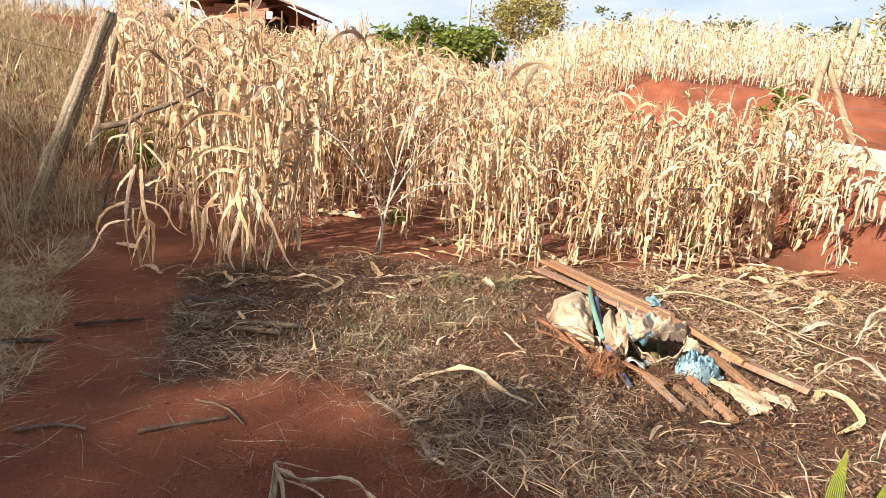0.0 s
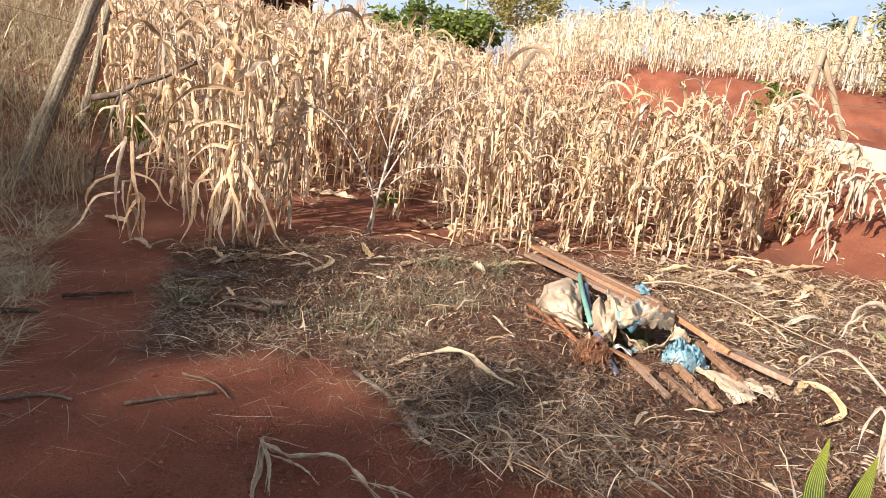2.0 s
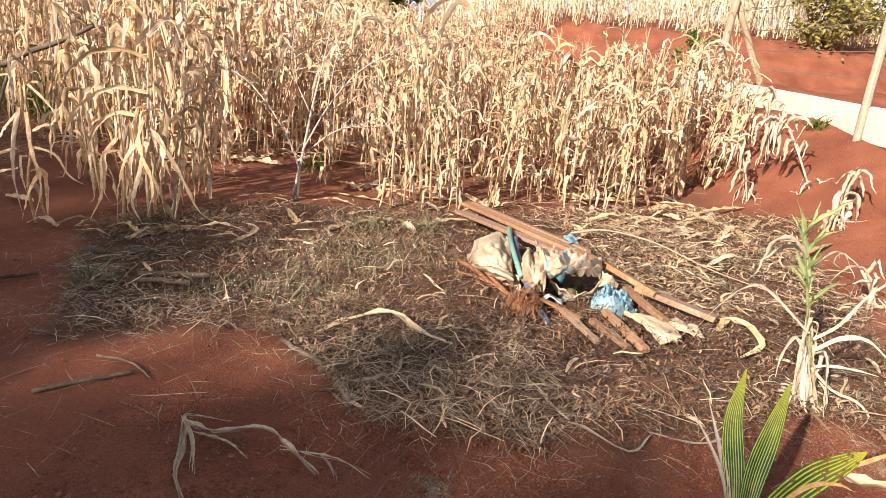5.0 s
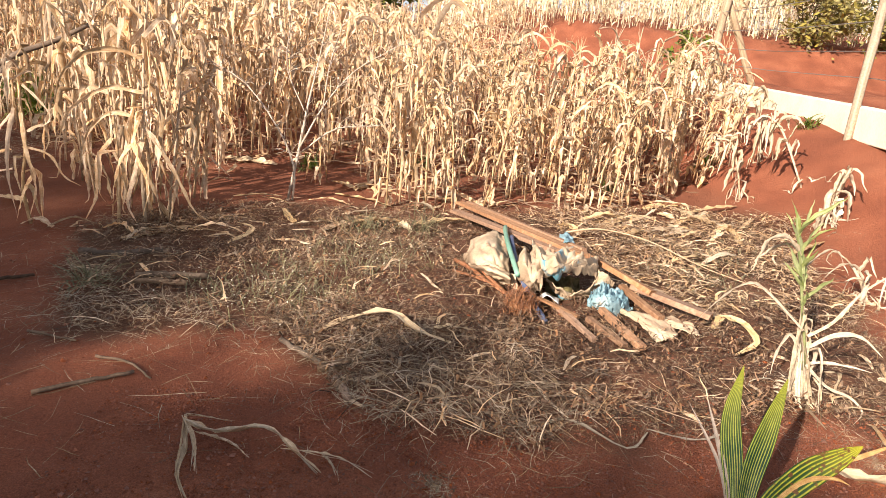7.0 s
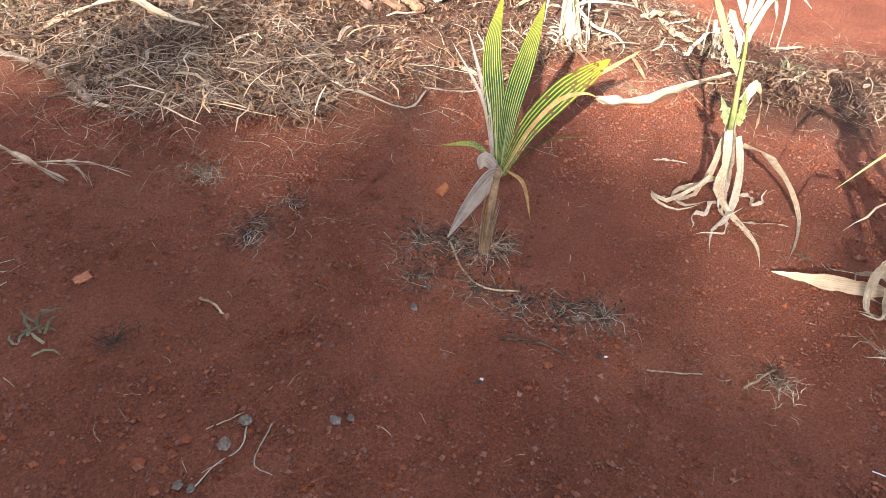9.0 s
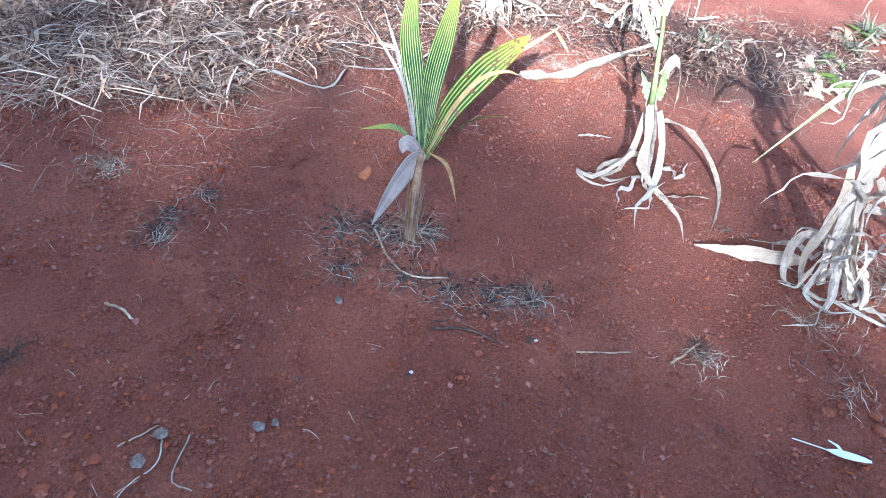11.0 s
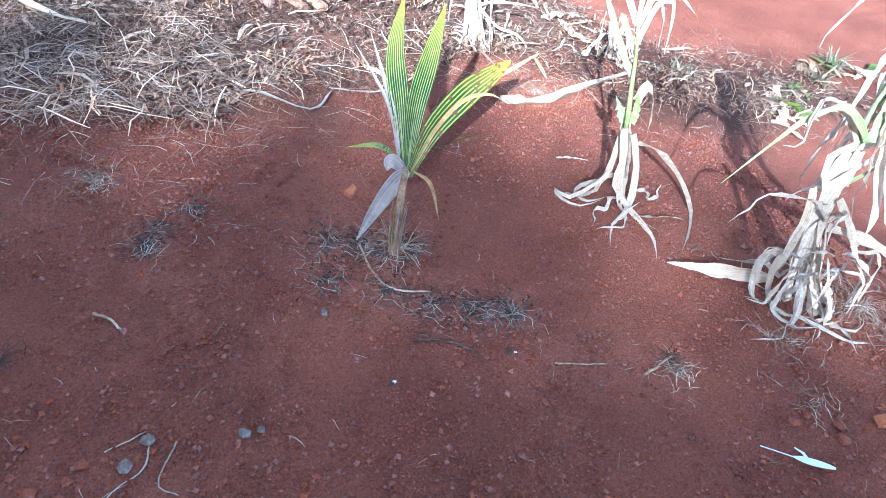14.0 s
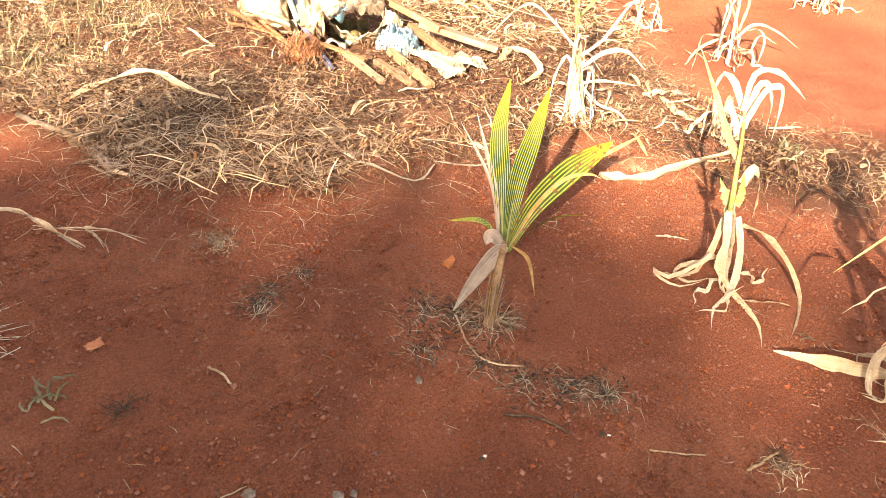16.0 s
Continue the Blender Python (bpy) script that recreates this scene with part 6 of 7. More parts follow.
rock(0.853, 0.873, 0.012, GREY_TWIG, "dark scrap on red earth", "scrap", 0.5)
rock(0.866, 0.868, 0.005, WHITE_PLASTIC, "white scrap on red earth", "scrap", 0.5)
s = Shape()
c = curve_pts(on_ground([(1.25, 0.405), (1.29, 0.36), (1.325, 0.325), (1.375, 0.285)], 0.012), 14)
s.strip(c, [0.003] * 6 + [0.012, 0.018, 0.02, 0.02, 0.018, 0.014, 0.006][:len(c) - 6], fold=0.3, across=4)
s.strip(on_ground([(1.325, 0.33), (1.33, 0.345), (1.322, 0.365)], 0.014), [0.01, 0.008, 0.003], across=2)
solid("feather", s, WHITE_PLASTIC, "white feather lying on red earth", "feather", (1.32, 0.33, 0.0))

# ---- tufts and weeds ----


def tuft(x, y, n, r, h, material, label, name="dry_tuft", flat=0.5, w=0.0018, category="tuft", group="tufts on the earth"):
    s = Shape()
    for i in range(n):
        a, d = hr.uniform(0, 6.28), r * abs(hr.gauss(0, 0.6))
        px, py = x + math.cos(a) * d, y + math.sin(a) * d
        p = Vector((px, py, ground_z(px, py) + hr.uniform(0.0, h * 0.3 * (1 - flat) + 0.004)))
        b, el = hr.uniform(0, 6.28), hr.uniform(0.0, 1.3) * (1 - flat)
        pts = [p.copy()]
        for k in range(3):
            p = p + Vector((math.cos(b) * math.cos(el), math.sin(b) * math.cos(el), math.sin(el))) * h * hr.uniform(0.15, 0.6)
            p.z = max(p.z, ground_z(p.x, p.y) + 0.002)
            pts.append(p.copy())
            b += hr.uniform(-0.8, 0.8)
            el -= hr.uniform(0, 0.6)
        s.strip(pts, [w, w, w * 0.8, w * 0.3], across=1, fold=0.4)
    solid(name, s, material, label, category, (x, y, ground_z(x, y)), group, "stuff")


for x, y, n, r in ((0.66, 1.37, 90, 0.12), (0.58, 1.42, 60, 0.10), (0.52, 1.27, 50, 0.09), (0.72, 1.31, 60, 0.06), (0.80, 1.31, 50, 0.06),
                   (0.94, 0.985, 110, 0.06), (0.85, 1.03, 70, 0.08), (0.74, 1.09, 50, 0.09), (0.13, 1.57, 60, 0.055), (0.17, 1.63, 24, 0.07),
                   (0.28, 1.68, 26, 0.05), (0.66, 1.18, 40, 0.1)):
    tuft(x, y, n, r, 0.045, GREY_TWIG, "dark matted twigs on red earth", flat=0.95, w=0.0013)
    tuft(x, y, n, r * 0.9, 0.03, GREY_TWIG, "dark matted twigs on red earth", flat=0.85, w=0.001)
    tuft(x, y, n // 8, r, 0.06, STRAW, "matted straw on red earth", flat=0.93, w=0.0012)
    tuft(x, y, n, r, 0.016, GREY_TWIG, "dark crumbs of leaf on red earth", flat=0.8, w=0.005)
    tuft(x, y, n // 2, r * 0.95, 0.05, ASH_TWIG, "ash-grey stalks matted on red earth", flat=0.75, w=0.0017)
tuft(0.75, 1.33, 60, 0.035, 0.08, STRAW, "dry fibres round the palm's foot", flat=0.2)
tuft(0.05, 1.92, 70, 0.10, 0.05, STRAW, "pale dried weed on red earth", flat=0.9, w=0.0013)
tuft(0.05, 1.92, 110, 0.10, 0.016, FLAKE, "pale dried weed on red earth", flat=0.7, w=0.005)
tuft(1.25, 0.69, 50, 0.045, 0.04, GREY_TWIG, "tangle of pale dry stalks on red earth", flat=0.8, w=0.002)
tuft(1.23, 0.66, 60, 0.07, 0.04, STRAW, "tangle of dry stalks on red earth", flat=0.7)
tuft(-0.22, 1.27, 40, 0.03, 0.05, GREY_TWIG, "small dark tuft on red earth", flat=0.3)
tuft(-0.58, 1.60, 26, 0.10, 0.09, BLEACHED, "bleached stalks on the path", flat=0.9, w=0.004)
tuft(1.62, 0.62, 60, 0.1, 0.06, STRAW, "dry stalks by the maize clump", flat=0.7)
tuft(1.95, 0.62, 200, 0.2, 0.08, STRAW, "dry stalks under the maize clump", flat=0.7)
tuft(1.5, 0.45, 40, 0.08, 0.05, STRAW, "dry stalks on red earth", flat=0.6)
tuft(1.75, 2.05, 180, 0.2, 0.06, STRAW, "dry stalks under maize leaves", flat=0.7)
tuft(2.1, 1.85, 220, 0.25, 0.06, GREY_TWIG, "dry weeds under maize leaves", flat=0.6)
tuft(2.75, 1.65, 200, 0.3, 0.06, STRAW, "dry weeds on red earth", flat=0.6)
for x, y, n, h in ((-0.4, 1.36, 14, 0.05), (2.55, 2.0, 60, 0.08), (3.3, 1.75, 60, 0.09), (3.55, 1.85, 60, 0.1), (1.66, 0.99, 3, 0.05)):
    tuft(x, y, n, 0.06, h, WEED, "small grey-green weed on red earth", "weed", 0.2, 0.007, "weed")
for x, y in ((3.05, 1.7), (3.5, 1.85), (3.8, 1.75), (2.9, 1.55)):
    tuft(x, y, 7, 0.10, 0.07, LEAVES_BRIGHT, "low broad-leaved weed on red earth", "weed", 0.5, 0.035, "weed")
    tuft(x - 0.15, y, 12, 0.12, 0.07, MAIZE, "withered broad leaves on red earth", "dry_tuft", 0.6, 0.035)
tuft(-1.70, 3.5, 80, 0.11, 0.17, WEED, "low dark green feathery weed at the path's edge", "weed", 0.15, 0.006, "weed")
tuft(-0.25, 4.75, 160, 0.2, 0.16, WEED, "thin green weed among the litter", "weed", 0.1, 0.004, "weed")
tuft(0.15, 4.7, 90, 0.14, 0.2, WEED, "thin green weed among the litter", "weed", 0.05, 0.004, "weed")
for x, y in ((-0.9, 6.9), (0.3, 7.3), (2.2, 6.6), (3.6, 7.4), (4.6, 7.2)):
    tuft(x, y, 50, 0.12, 0.14, LEAVES_BRIGHT, "small bright green weed among the stalks", "weed", 0.1, 0.016, "weed")
s, f = Shape(), Shape()
for i in range(1200):
    cx, cy = hr.choice(((-0.55, 3.45), (-0.75, 3.65), (-0.3, 3.85), (0.0, 4.15), (-0.4, 4.1), (-0.9, 3.4), (1.9, 3.9), (2.3, 4.4)))
    px, py = cx + hr.gauss(0, 0.2), cy + hr.gauss(0, 0.16)
    a, h = hr.uniform(0, 6.28), hr.uniform(0.03, 0.085)
    g = ground_z(px, py)
    top = Vector((px + math.cos(a) * h * 1.1, py + math.sin(a) * h * 1.1, g + h))
    s.strip([(px, py, g), ((px + top.x) / 2, (py + top.y) / 2, g + h * 0.7), top], [0.002, 0.006, 0.002], across=1)
    if i % 3 == 0:
        f.lump(top, hr.uniform(0.002, 0.0045), hr, 0.8, 0.4)
solid("withered_weeds", s, WEED, "low withered grey-green weeds over the litter", "weeds", kind="stuff")
solid("weed_blossoms", f, BLOSSOM, "tiny whitish dried flower heads on the weeds", "blossoms", kind="stuff")

# ---- leafless shrub ----
shrub = thing("bare_shrub", "leafless shrub with pale thorny branches among the maize", "shrub", (-0.92, 5.62, ground_z(-0.92, 5.62)))
ex, g0 = Vector((0.99, 0.1, 0)), Vector((-0.92, 5.62, ground_z(-0.92, 5.62)))


def limb(rel, r0, r1, twigs):
    line = curve_pts([g0 + ex * a + Vector((0, hr.uniform(-0.06, 0.06), b)) for a, b in rel], 14)
    s = Shape()
    n = len(line)
    s.tube(line, [r0 + (r1 - r0) * i / (n - 1) for i in range(n)], 6)
    for i in range(twigs):
        p = line[hr.randrange(n // 3, n)]
        d = Vector((hr.uniform(-1, 1), hr.uniform(-1, 1), hr.uniform(-0.1, 1))).normalized()
        ln = hr.uniform(0.08, 0.3)
        e = p + d * ln
        s.tube([p, p.lerp(e, 0.5) + Vector((0, 0, 0.02)), e], [0.003, 0.0022, 0.001], 4, False)
    part("branch", s, PALE_BARK, shrub)


limb([(0, -0.03), (0.02, 0.3), (-0.12, 0.62), (-0.38, 0.95), (-0.68, 1.12)], 0.012, 0.004, 26)
limb([(-0.04, -0.03), (0.06, 0.45), (0.12, 0.8), (0.2, 1.15), (0.3, 1.6)], 0.015, 0.004, 26)
limb([(0.06, 0.45), (0.25, 0.8), (0.5, 1.1), (0.85, 1.32)], 0.009, 0.003, 24)
limb([(0.06, 0.4), (0.35, 0.62), (0.7, 0.66), (0.98, 0.78)], 0.008, 0.003, 24)
limb([(0.1, 0.75), (-0.05, 1.1), (0.0, 1.5)], 0.006, 0.003, 14)
limb([(0.25, 0.8), (0.3, 1.15), (0.42, 1.55)], 0.006, 0.003, 14)

# ---- fence and hillside beside the field ----


def old_post(base, top, r, label):
    base, top = Vector(base), Vector(top)
    s = Shape()
    n = 22
    line = [base.lerp(top, i / 13) + Vector((hr.uniform(-1, 1), hr.uniform(-1, 1), 0)) * 0.012 for i in range(14)]
    k0 = len(s.v)
    s.tube(line, [r * (1.02 - 0.12 * i / 13) * hr.uniform(0.93, 1.07) for i in range(14)], n)
    for i in range(14):
        for j in range(n):
            v = s.v[k0 + i * n + j]
            c = line[i]
            groove = 1 + 0.12 * math.sin(j * 2.3 + 0.4 * i) + 0.10 * noise.noise((j * 0.9, i * 0.35, 3))
            s.v[k0 + i * n + j] = c + (v - c) * groove
    for j in range(n):
        s.v[k0 + 13 * n + j].z += hr.uniform(-0.05, 0.05)
    return solid("fence_post", s, OLD_WOOD, label, "fence post", tuple(base), "old fence posts")


old_post((-4.40, 6.12, ground_z(-4.4, 6.12) - 0.1), (-3.72, 6.5, 1.93), 0.078, "thick weathered grey post leaning over the dry grass")
old_post((-5.45, 9.0, ground_z(-5.45, 9.0) - 0.1), (-4.98, 9.0, 1.88), 0.055, "second weathered grey post leaning behind the first")
s = Shape()
line = curve_pts([(-3.68, 6.2, 0.88), (-3.44, 6.2, 0.94), (-3.3, 6.22, 1.03), (-3.03, 6.25, 1.14), (-2.74, 6.3, 1.30)], 14)
s.tube(line, [0.034 - 0.0014 * i for i in range(len(line))], 9)
s.tube([(-3.42, 6.2, 0.95), (-3.5, 6.15, 0.7), (-3.58, 6.05, 0.35), (-3.62, 6.0, -0.02)], [0.016, 0.014, 0.012, 0.008], 6)
solid("broken_branch", s, DARK_WOOD, "broken dark branch caught in the maize", "branch", (-3.3, 6.3, 0.2))
for z0 in (1.0, 1.55):
    s = Shape()
    s.tube(curve_pts([(-9, 5.2, z0 + 1.1), (-6.4, 5.7, z0 + 0.45), (-4.05, 6.32, z0), (-4.45, 7.92, z0 + 0.05), (-5.6, 12, z0 + 0.9)], 24), 0.004, 4, False)
    solid("fence_wire", s, RUST, "rusty wire strung between old posts", "wire", (-4.05, 6.32, z0), "fence wires")


def hill_grass(px, py):
    return px < -0.45 - 0.55 * py + 0.3 * noise.noise((px, py, 3)) and py > 4.4


def verge(px, py):
    return px < -2.15 - 0.42 * (py - 2.4) + 0.25 * noise.noise((px * 1.5, py * 1.5, 8)) and not hill_grass(px, py) and py > 2.0 + 0.45 * noise.noise((px * 1.1, py * 1.1, 17)) + 0.1 * abs(px + 3)


s = Shape()


def blades(s, px, py, n, h, flop, w):
    g = ground_z(px, py)
    for i in range(n):
        a, el, ln = lr.uniform(0, 6.28), lr.uniform(0.9, 1.5) - flop, h * lr.uniform(0.6, 1.2)
        p = Vector((px + lr.uniform(-0.07, 0.07), py + lr.uniform(-0.07, 0.07), g - 0.01))
        pts = [p.copy()]
        for k in range(4):
            p = p + Vector((math.cos(a) * math.cos(el), math.sin(a) * math.cos(el), math.sin(el))) * ln / 4
            p.z = max(p.z, g + 0.005 + 0.01 * k)
            pts.append(p.copy())
            el -= lr.uniform(0.05, 0.45)
        s.strip(pts, [w, w, w * 0.9, w * 0.6, w * 0.2], across=1, fold=0.4)


for px, py in scatter(4300, hill_grass, -16, -3.0, 4.4, 20):
    tall = 0.62 + 0.75 * max(0.0, noise.noise((px * 0.8, py * 0.8, 52)) + 0.3)
    blades(s, px, py, 6, lr.uniform(0.3, 0.8) * tall, lr.uniform(0.05, 0.7), 0.006 if py < 9 else 0.012)
for px, py in scatter(1300, hill_grass, -34, -5.0, 8, 34):
    blades(s, px, py, 5, lr.uniform(0.6, 1.2), lr.uniform(0.05, 0.4), 0.022)
for px, py in scatter(2300, verge, -5.4, -1.9, 1.6, 6.8):
    blades(s, px, py, 8, lr.uniform(0.08, 0.32), lr.uniform(0.5, 1.3), 0.0035)
solid("dry_grass", s, DRY_GRASS, "dense dry straw-coloured grass on the bank", "dry grass", kind="stuff")
s = Shape()
for px, py in scatter(1100, hill_grass, -12, -3.2, 5, 15):
    h, g, a = lr.uniform(0.7, 1.15), ground_z(px, py), lr.uniform(0, 6.28)
    e = Vector((px + math.cos(a) * h * 0.18, py + math.sin(a) * h * 0.18, g + h))
    b = Vector((px, py, g))
    s.tube([b, b.lerp(e, 0.6), e], [0.003, 0.0025, 0.0015], 3, False)
    for i in range(7):
        q = b.lerp(e, 0.72 + 0.28 * i / 6)
        d = Vector((lr.uniform(-1, 1), lr.uniform(-1, 1), 0.8)).normalized() * 0.05
        s.strip([q, q + d], [0.013, 0.003], across=1)
solid("grass_plumes", s, DRY_GRASS, "tall seeding stalks in the dry grass", "dry grass", kind="stuff")
tuft(-4.5, 8.8, 160, 0.35, 0.4, LEAVES_BRIGHT, "green weed growing behind the old posts", "weed", 0.0, 0.02, "weed")
tuft(-5.2, 9.8, 200, 0.5, 0.5, LEAVES_BRIGHT, "green weed growing behind the old posts", "weed", 0.0, 0.02, "weed")

# ---- wall and wire fence on the slope ----
WALL_LINE = [(6.05, 13.2), (4.72, 6.5), (4.1, 3.6)]
for i, ((xa, ya), (xb, yb)) in enumerate(zip(WALL_LINE, WALL_LINE[1:])):
    d = Vector((xb - xa, yb - ya, 0))
    m = Matrix.Translation(((xa + xb) / 2, (ya + yb) / 2, 0.90)) @ d.to_track_quat("X", "Z").to_matrix().to_4x4()
    s = Shape()
    s.box(m, d.length - 0.01, 0.16, 0.34, 0.004, hr, 0.06)
    solid("wall_low", s, CREAM_WALL, "low cream-coloured wall holding the red slope", "wall", ((xa + xb) / 2, (ya + yb) / 2, 0.75), kind="structure", flat=True)


def post(base, top, r, material, label, name="fence_post", n=8, group="wire fence posts"):
    base, top = Vector(base), Vector(top)
    s = Shape()
    s.tube([base.lerp(top, i / 5) + Vector((hr.uniform(-1, 1), hr.uniform(-1, 1), 0)) * r * 0.12 for i in range(6)], [r * hr.uniform(0.93, 1.05) for i in range(6)], n)
    return solid(name, s, material, label, "post", tuple(base), group)


post((5.93, 12.6, 0.55), (6.05, 12.55, 2.55), 0.075, POST_WOOD, "sun-bleached wooden fence post")
post((7.1, 12.75, 0.7), (6.1, 12.6, 2.45), 0.065, POST_WOOD, "slanting wooden brace against a fence post")
post((4.61, 6.52, 0.4), (4.64, 6.55, 2.55), 0.045, POST_WOOD, "sun-bleached wooden fence post with wires")
post((10.4, 19.3, 1.9), (10.55, 19.3, 4.25), 0.1, CONCRETE, "grey fence post at the terrace's edge")
post((9.6, 18.9, 1.9), (9.85, 18.9, 4.0), 0.11, POST_WOOD, "pale fence post at the terrace's edge")
post((11.2, 19.6, 1.9), (11.3, 19.6, 3.8), 0.09, CONCRETE, "grey fence post at the terrace's edge")
post((4.15, 3.4, 0.4), (4.2, 3.4, 2.3), 0.06, POST_WOOD, "sun-bleached wooden fence post with wires")
for h in (1.35, 1.62, 1.92, 2.25):
    s = Shape()
    s.tube([(5.97, 12.5, h), (5.4, 9.6, h - 0.03), (4.8, 6.6, h), (4.2, 3.4, h - 0.15)], 0.006, 4, False)
    solid("fence_wire", s, WIRE, "slack wire strung between wooden posts", "wire", (4.8, 6.6, h), "fence wires")
# maize bending over the slope
lean = odd_maize((3.85, 5.95), "dead maize plant broken over on the red slope",
                 [(3.85, 5.95, -0.02), (3.72, 6.05, 0.3), (3.58, 6.12, 0.55), (3.42, 6.16, 0.62), (3.3, 6.15, 0.45)], 1.0, 4, 16, mr, 0, skirt=0, wide=2.2)
lean = odd_maize((3.55, 5.1), "dead maize stump on the red slope",
                 [(3.55, 5.1, -0.02), (3.62, 5.15, 0.25), (3.72, 5.2, 0.5)], 1.0, 4, 14, mr, 0, skirt=4, wide=2.2)

for at, h in (((3.95, 6.9), 0.62), ((4.15, 7.9), 0.7), ((3.4, 6.2), 0.55)):
    x, y = at
    odd_maize(at, "withered maize plant with drooping leaves on the slope",
              [(x, y, -0.02), (x - 0.05, y + 0.05, h * 0.5), (x - 0.16, y + 0.1, h), (x - 0.3, y + 0.12, h * 1.05)], 1.0, 4, 14, mr, 0, skirt=3, wide=2.0)

# ---- trees, shed and poles on the skyline ----


def tree(name, at, height, spread, leaf, n, leaves, label, category="tree", trunk_r=0.12, crown_low=0.35, clumps=26, flat=0.75, seed=1):
    """A tapered trunk with limbs and a crown of leaf clumps."""
    r = random.Random(seed)
    x, y = at
    g = float(land(x, y))
    ob = thing(name, label, category, (x, y, g))
    s = Shape()
    base = Vector((x, y, g - 0.1))
    fork = Vector((x + r.uniform(-0.1, 0.1) * height, y + r.uniform(-0.1, 0.1) * height, g + height * crown_low))
    s.tube([base, base.lerp(fork, 0.5) + Vector((0.03, 0.02, 0)) * height, fork], [trunk_r * 1.2, trunk_r, trunk_r * 0.8], 8)
    part("trunk", s, BARK, ob)
    crown, limbs = Shape(), Shape()
    for i in range(clumps):
        a = r.uniform(0, 6.28)
        d = spread * math.sqrt(r.random())
        z = r.uniform(crown_low, 1.0)
        shrink = math.sqrt(max(0.05, 1 - ((z - 0.62) / 0.45) ** 2))
        c = Vector((x + math.cos(a) * d * shrink, y + math.sin(a) * d * shrink, g + height * z))
        if i % 2 == 0:
            m = fork.lerp(c, 0.5) + Vector((0, 0, -0.05 * height))
            limbs.tube([fork, m, c], [trunk_r * 0.45, trunk_r * 0.28, trunk_r * 0.08], 5, False)
        size = spread * r.uniform(0.2, 0.4)
        for k in range(n // clumps):
            o = Vector((r.gauss(0, 1), r.gauss(0, 1), r.gauss(0, flat))) * size * 0.55
            dv = Vector((r.uniform(-1, 1), r.uniform(-1, 1), r.uniform(-0.7, 0.5))).normalized() * leaf * r.uniform(0.6, 1.3)
            p = c + o
            w = leaf * r.uniform(0.35, 0.55)
            crown.strip([p, p + dv * 0.5, p + dv], [w * 0.5, w, w * 0.15], across=1, side=(r.uniform(-1, 1), r.uniform(-1, 1), r.uniform(-1, 1)))
    part("branching", limbs, BARK, ob)
    part("crown", crown, leaves, ob)
    return ob


tree("tree", (3.0, 45), 4.7, 2.8, 0.24, 5600, LEAVES_BROWN, "broad tree with thinning olive-brown leaves", trunk_r=0.22, clumps=34, seed=3)
tree("leafy_tree", (-2.9, 25.5), 1.75, 1.25, 0.24, 2300, LEAVES_BRIGHT, "low dense tree with large dark green leaves", crown_low=0.2, clumps=24, seed=4)
tree("leafy_tree", (-0.6, 25.0), 1.95, 1.3, 0.24, 2300, LEAVES_BRIGHT, "low dense tree with large dark green leaves", crown_low=0.2, clumps=24, seed=5)
tree("leafy_tree", (-1.8, 26.0), 2.0, 1.3, 0.24, 2300, LEAVES_BRIGHT, "low dense tree with large dark green leaves", crown_low=0.2, clumps=24, seed=6)
tree("tree", (-22.5, 46), 4.2, 0.8, 0.22, 900, LEAVES, "small dark tree on the skyline", crown_low=0.4, clumps=14, seed=7)
tree("bush", (10.3, 16.4), 2.0, 1.4, 0.13, 3400, LEAVES_BROWN, "dense olive bush behind the wire fence", "bush", 0.05, 0.1, 34, seed=8)
tree("bush", (12.4, 16.4), 2.2, 1.5, 0.13, 3000, LEAVES_BROWN, "dense olive bush behind the wire fence", "bush", 0.05, 0.1, 30, seed=9)
tree("bush", (6.0, 13.6), 1.1, 0.42, 0.12, 420, LEAVES_BRIGHT, "small bright green bush beside the fence post", "bush", 0.03, 0.15, 14, seed=10)
tree("bush", (5.6, 13.3), 0.8, 0.3, 0.12, 220, LEAVES_BRIGHT, "small bright green bush beside the fence post", "bush", 0.03, 0.15, 10, seed=11)
br = random.Random(61)
for i in range(11):
    az = 10 + i * 2.3 + br.uniform(-0.6, 0.6)
    d = br.uniform(36, 46)
    tree("skyline_bush", (d * math.sin(radians(az)), d * math.cos(radians(az))), br.uniform(2.2, 3.6), br.uniform(1.1, 2.0), 0.3, 420, FAR_LEAVES,
         "thin grey-green bush on the skyline", "bush", 0.06, 0.2, 14, seed=70 + i)
for i in range(2):
    az = -30 + i * 3.1
    d = br.uniform(40, 60)
    tree("skyline_bush", (d * math.sin(radians(az)), d * math.cos(radians(az))), br.uniform(1.2, 2.0), br.uniform(0.7, 1.3), 0.3, 240, FAR_LEAVES,
         "thin grey-green bush on the skyline", "bush", 0.06, 0.2, 10, seed=90 + i)

# shed
SX, SY, SG = -11.2, 33.0, float(land(-11.2, 33.0)) + 0.25
shed = thing("shed", "red-brown timber shed with a low rusty gable roof", "shed", (SX, SY, SG))


def wall_panel(name, pts, y0, y1, material, label=""):
    """A flat panel of given outline in x and z with thickness along y."""
    s = Shape()
    n = len(pts)
    for yy in (y0, y1):
        for a, b in pts:
            s.v.append(Vector((SX + a, SY + yy, SG + b)))
            s.uv.append((a, b))
    s.f = [tuple(range(n)), tuple(range(2 * n - 1, n - 1, -1))] + [(i, n + i, n + (i + 1) % n, (i + 1) % n) for i in range(n)]
    return part(name, s, material, shed, label, True)


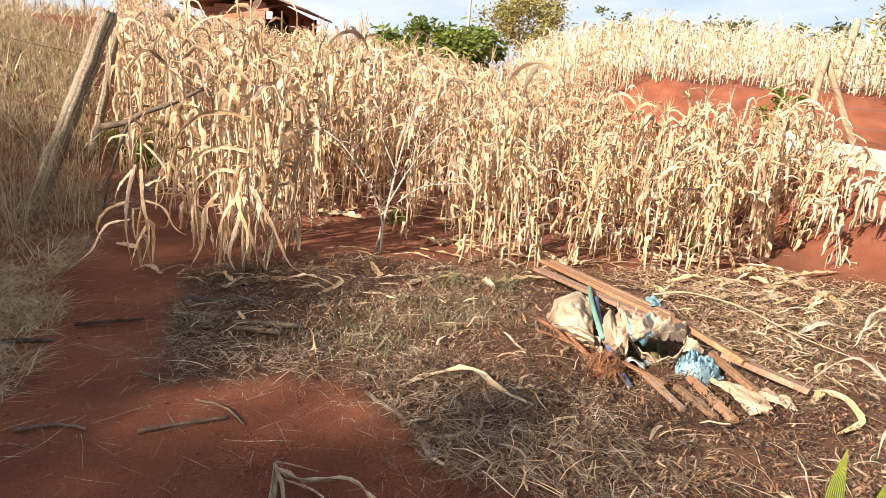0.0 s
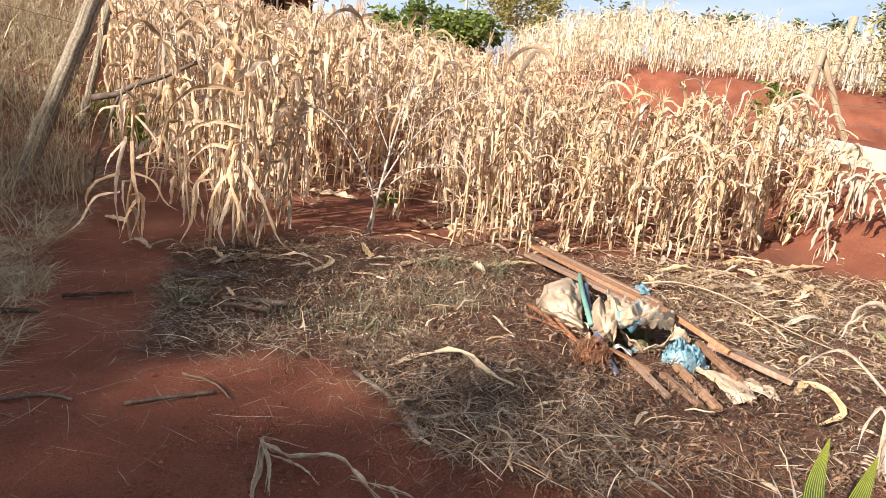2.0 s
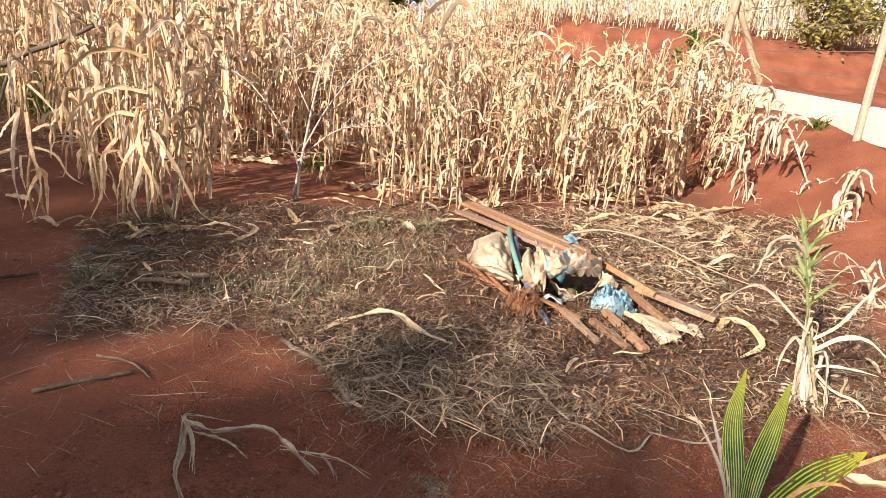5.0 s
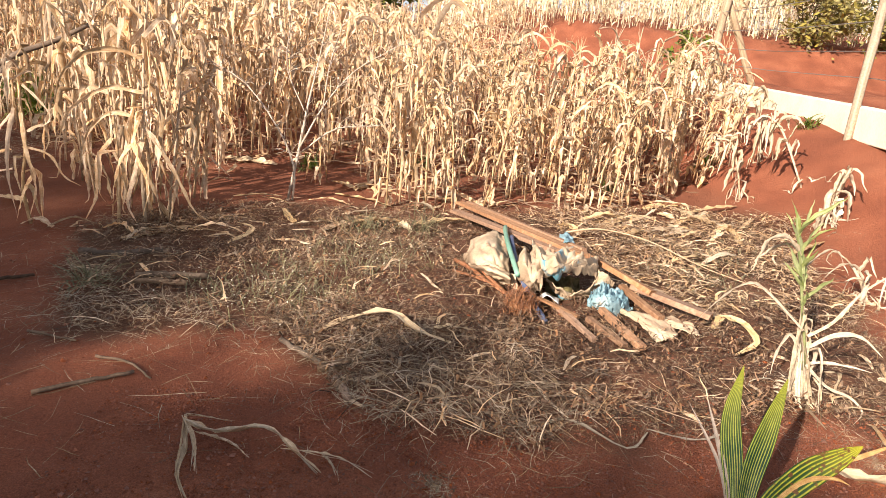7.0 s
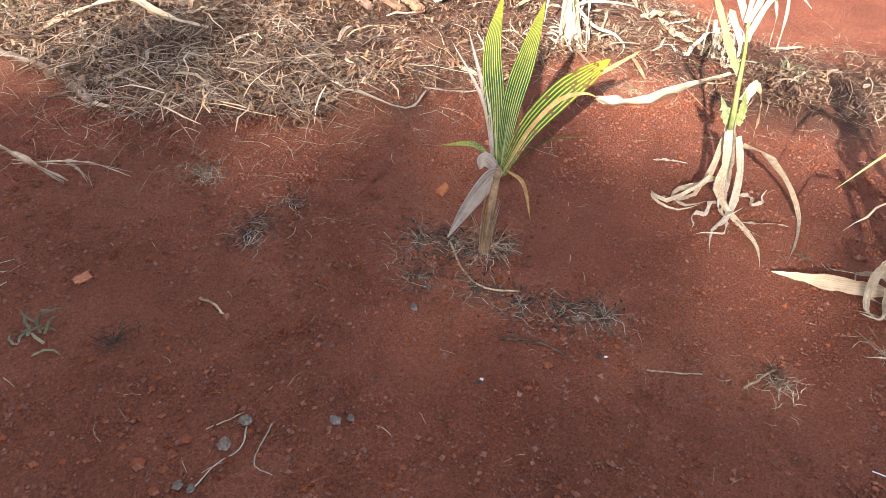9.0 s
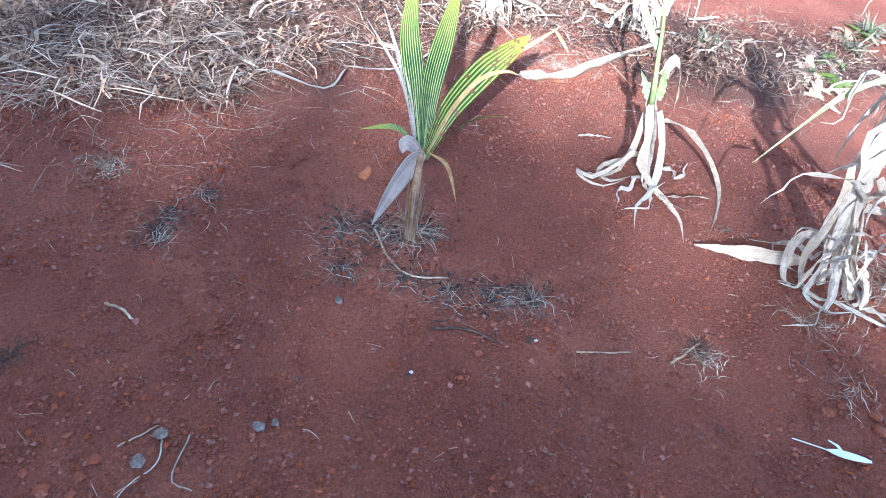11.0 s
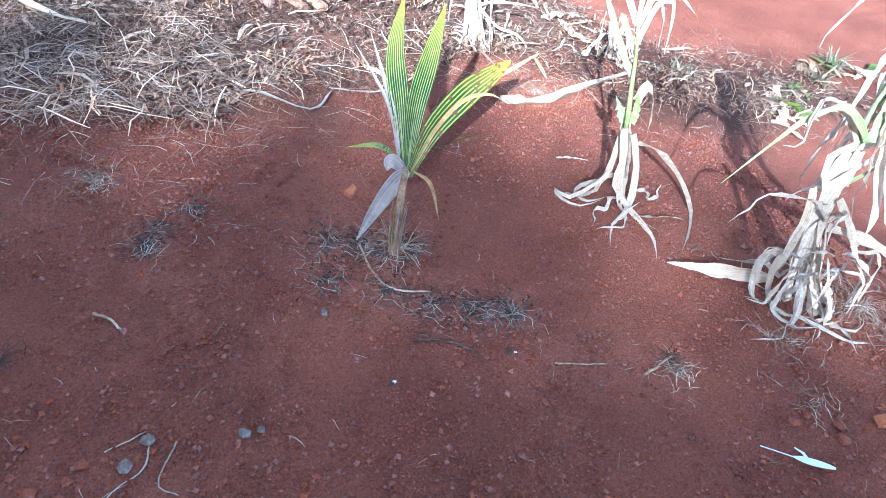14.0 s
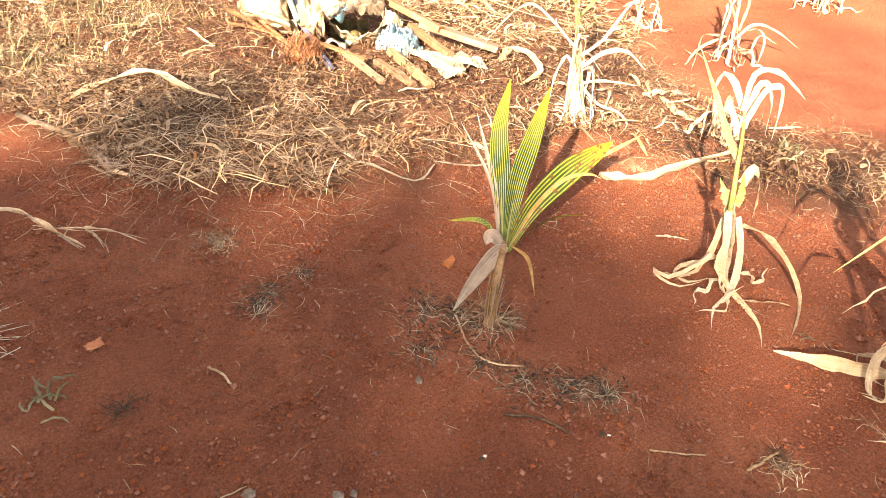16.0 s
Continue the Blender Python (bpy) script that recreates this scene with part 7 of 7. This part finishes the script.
for i in range(13):
    z0, z1 = 0.2 * i, 0.2 * i + 0.19
    if z1 < 2.2:
        wall_panel("plank", [(-2.2, z0), (0.75, z0), (0.75, z1), (-2.2, z1)], -0.01 * (i % 2), 0.1, SHED_WALL)
    else:
        k = (z0 - 2.1) / 0.65
        wall_panel("plank", [(-2.2 + 3.0 * k, z0), (1.0 - 0.4 * k, z0), (1.0 - 0.6 * k, z1), (-2.2 + 3.3 * k, z1)], -0.01 * (i % 2), 0.1, SHED_WALL)
wall_panel("wall", [(-2.2, 0), (2.3, 0), (2.3, 2.2), (0.6, 2.9), (-2.2, 2.2)], 4.0, 4.1, SHED_WALL)
s = Shape()
s.box(pose(SX - 2.2, SY + 2.1, SG + 1.1, 0, 0, 90), 4.0, 0.1, 2.2, 0, hr, 0.05)
part("wall", s, SHED_WALL, shed)
# This wall's shade is put into its colour, near black.
s = Shape()
s.box(pose(SX + 0.75, SY + 2.1, SG + 1.15, 0, 0, 90), 4.0, 0.1, 2.3, 0, hr, 0.05)
part("wall", s, SHADED_SIDE, shed, "side wall coloured dark for its shade")
for a in (1.55, 2.3):
    for b in (0.1, 3.9):
        s = Shape()
        s.tube([(SX + a, SY + b, SG), (SX + a, SY + b, SG + 2.25)], 0.06, 6)
        part("post", s, DARK_WOOD, shed)
for name, xa, za, xb, zb in (("roof_sheet", -3.1, 2.22, 0.62, 3.0), ("roof_sheet", 0.6, 3.0, 3.0, 2.25)):
    s = Shape()
    ang = math.degrees(math.atan2(zb - za, xb - xa))
    s.box(pose(SX + (xa + xb) / 2, SY + 2.0, SG + (za + zb) / 2, 0, -ang, 0), math.hypot(xb - xa, zb - za), 5.6, 0.09, 0, hr, 0.2)
    part(name, s, ROOFING, shed)
s = Shape()
s.box(pose(SX + 0.98, SY - 0.02, SG + 2.0), 0.3, 0.06, 0.35, 0, hr)
part("window", s, WHITE_PLASTIC, shed, "pale opening under the eaves")

for px, py, h, arm in ((-35.0, 60, 10.5, 0), (-31.8, 60, 6.0, 1), (-1.0, 60, 10.3, 2)):
    g = float(land(px, py))
    ob = thing("utility_pole", "tall thin utility pole on the skyline", "utility pole", (px, py, g), "utility poles")
    s = Shape()
    s.tube([(px, py, g), (px, py, g + h)], [0.14, 0.10], 8)
    part("mast", s, CONCRETE, ob)
    if arm == 1:
        s = Shape()
        s.tube([(px - 0.9, py, g + h - 0.1), (px + 0.9, py, g + h - 0.1)], 0.07, 6)
        part("crossarm", s, DARK_WOOD, ob)
    if arm == 2:
        s = Shape()
        s.tube([(px, py, g + h - 0.5), (px + 0.9, py, g + h - 0.2), (px + 1.7, py, g + h)], [0.04, 0.04, 0.06], 6)
        part("lamp_arm", s, CONCRETE, ob)

# trees behind, whose shade lies on the foreground
for i in range(9):
    t = -13.0 + i * 2.9
    cx, cy = -13.38 + 0.743 * t, -14.86 - 0.669 * t
    h = (11.5 if t < -2.5 else 10.92 if t < 0 else 11.04) + br.uniform(-0.08, 0.08)
    tree("shade_tree", (cx, cy), h, 2.4, 0.36, 5600, LEAVES, "leafy tree shading the path", trunk_r=0.2, crown_low=0.42, clumps=84, seed=120 + i)
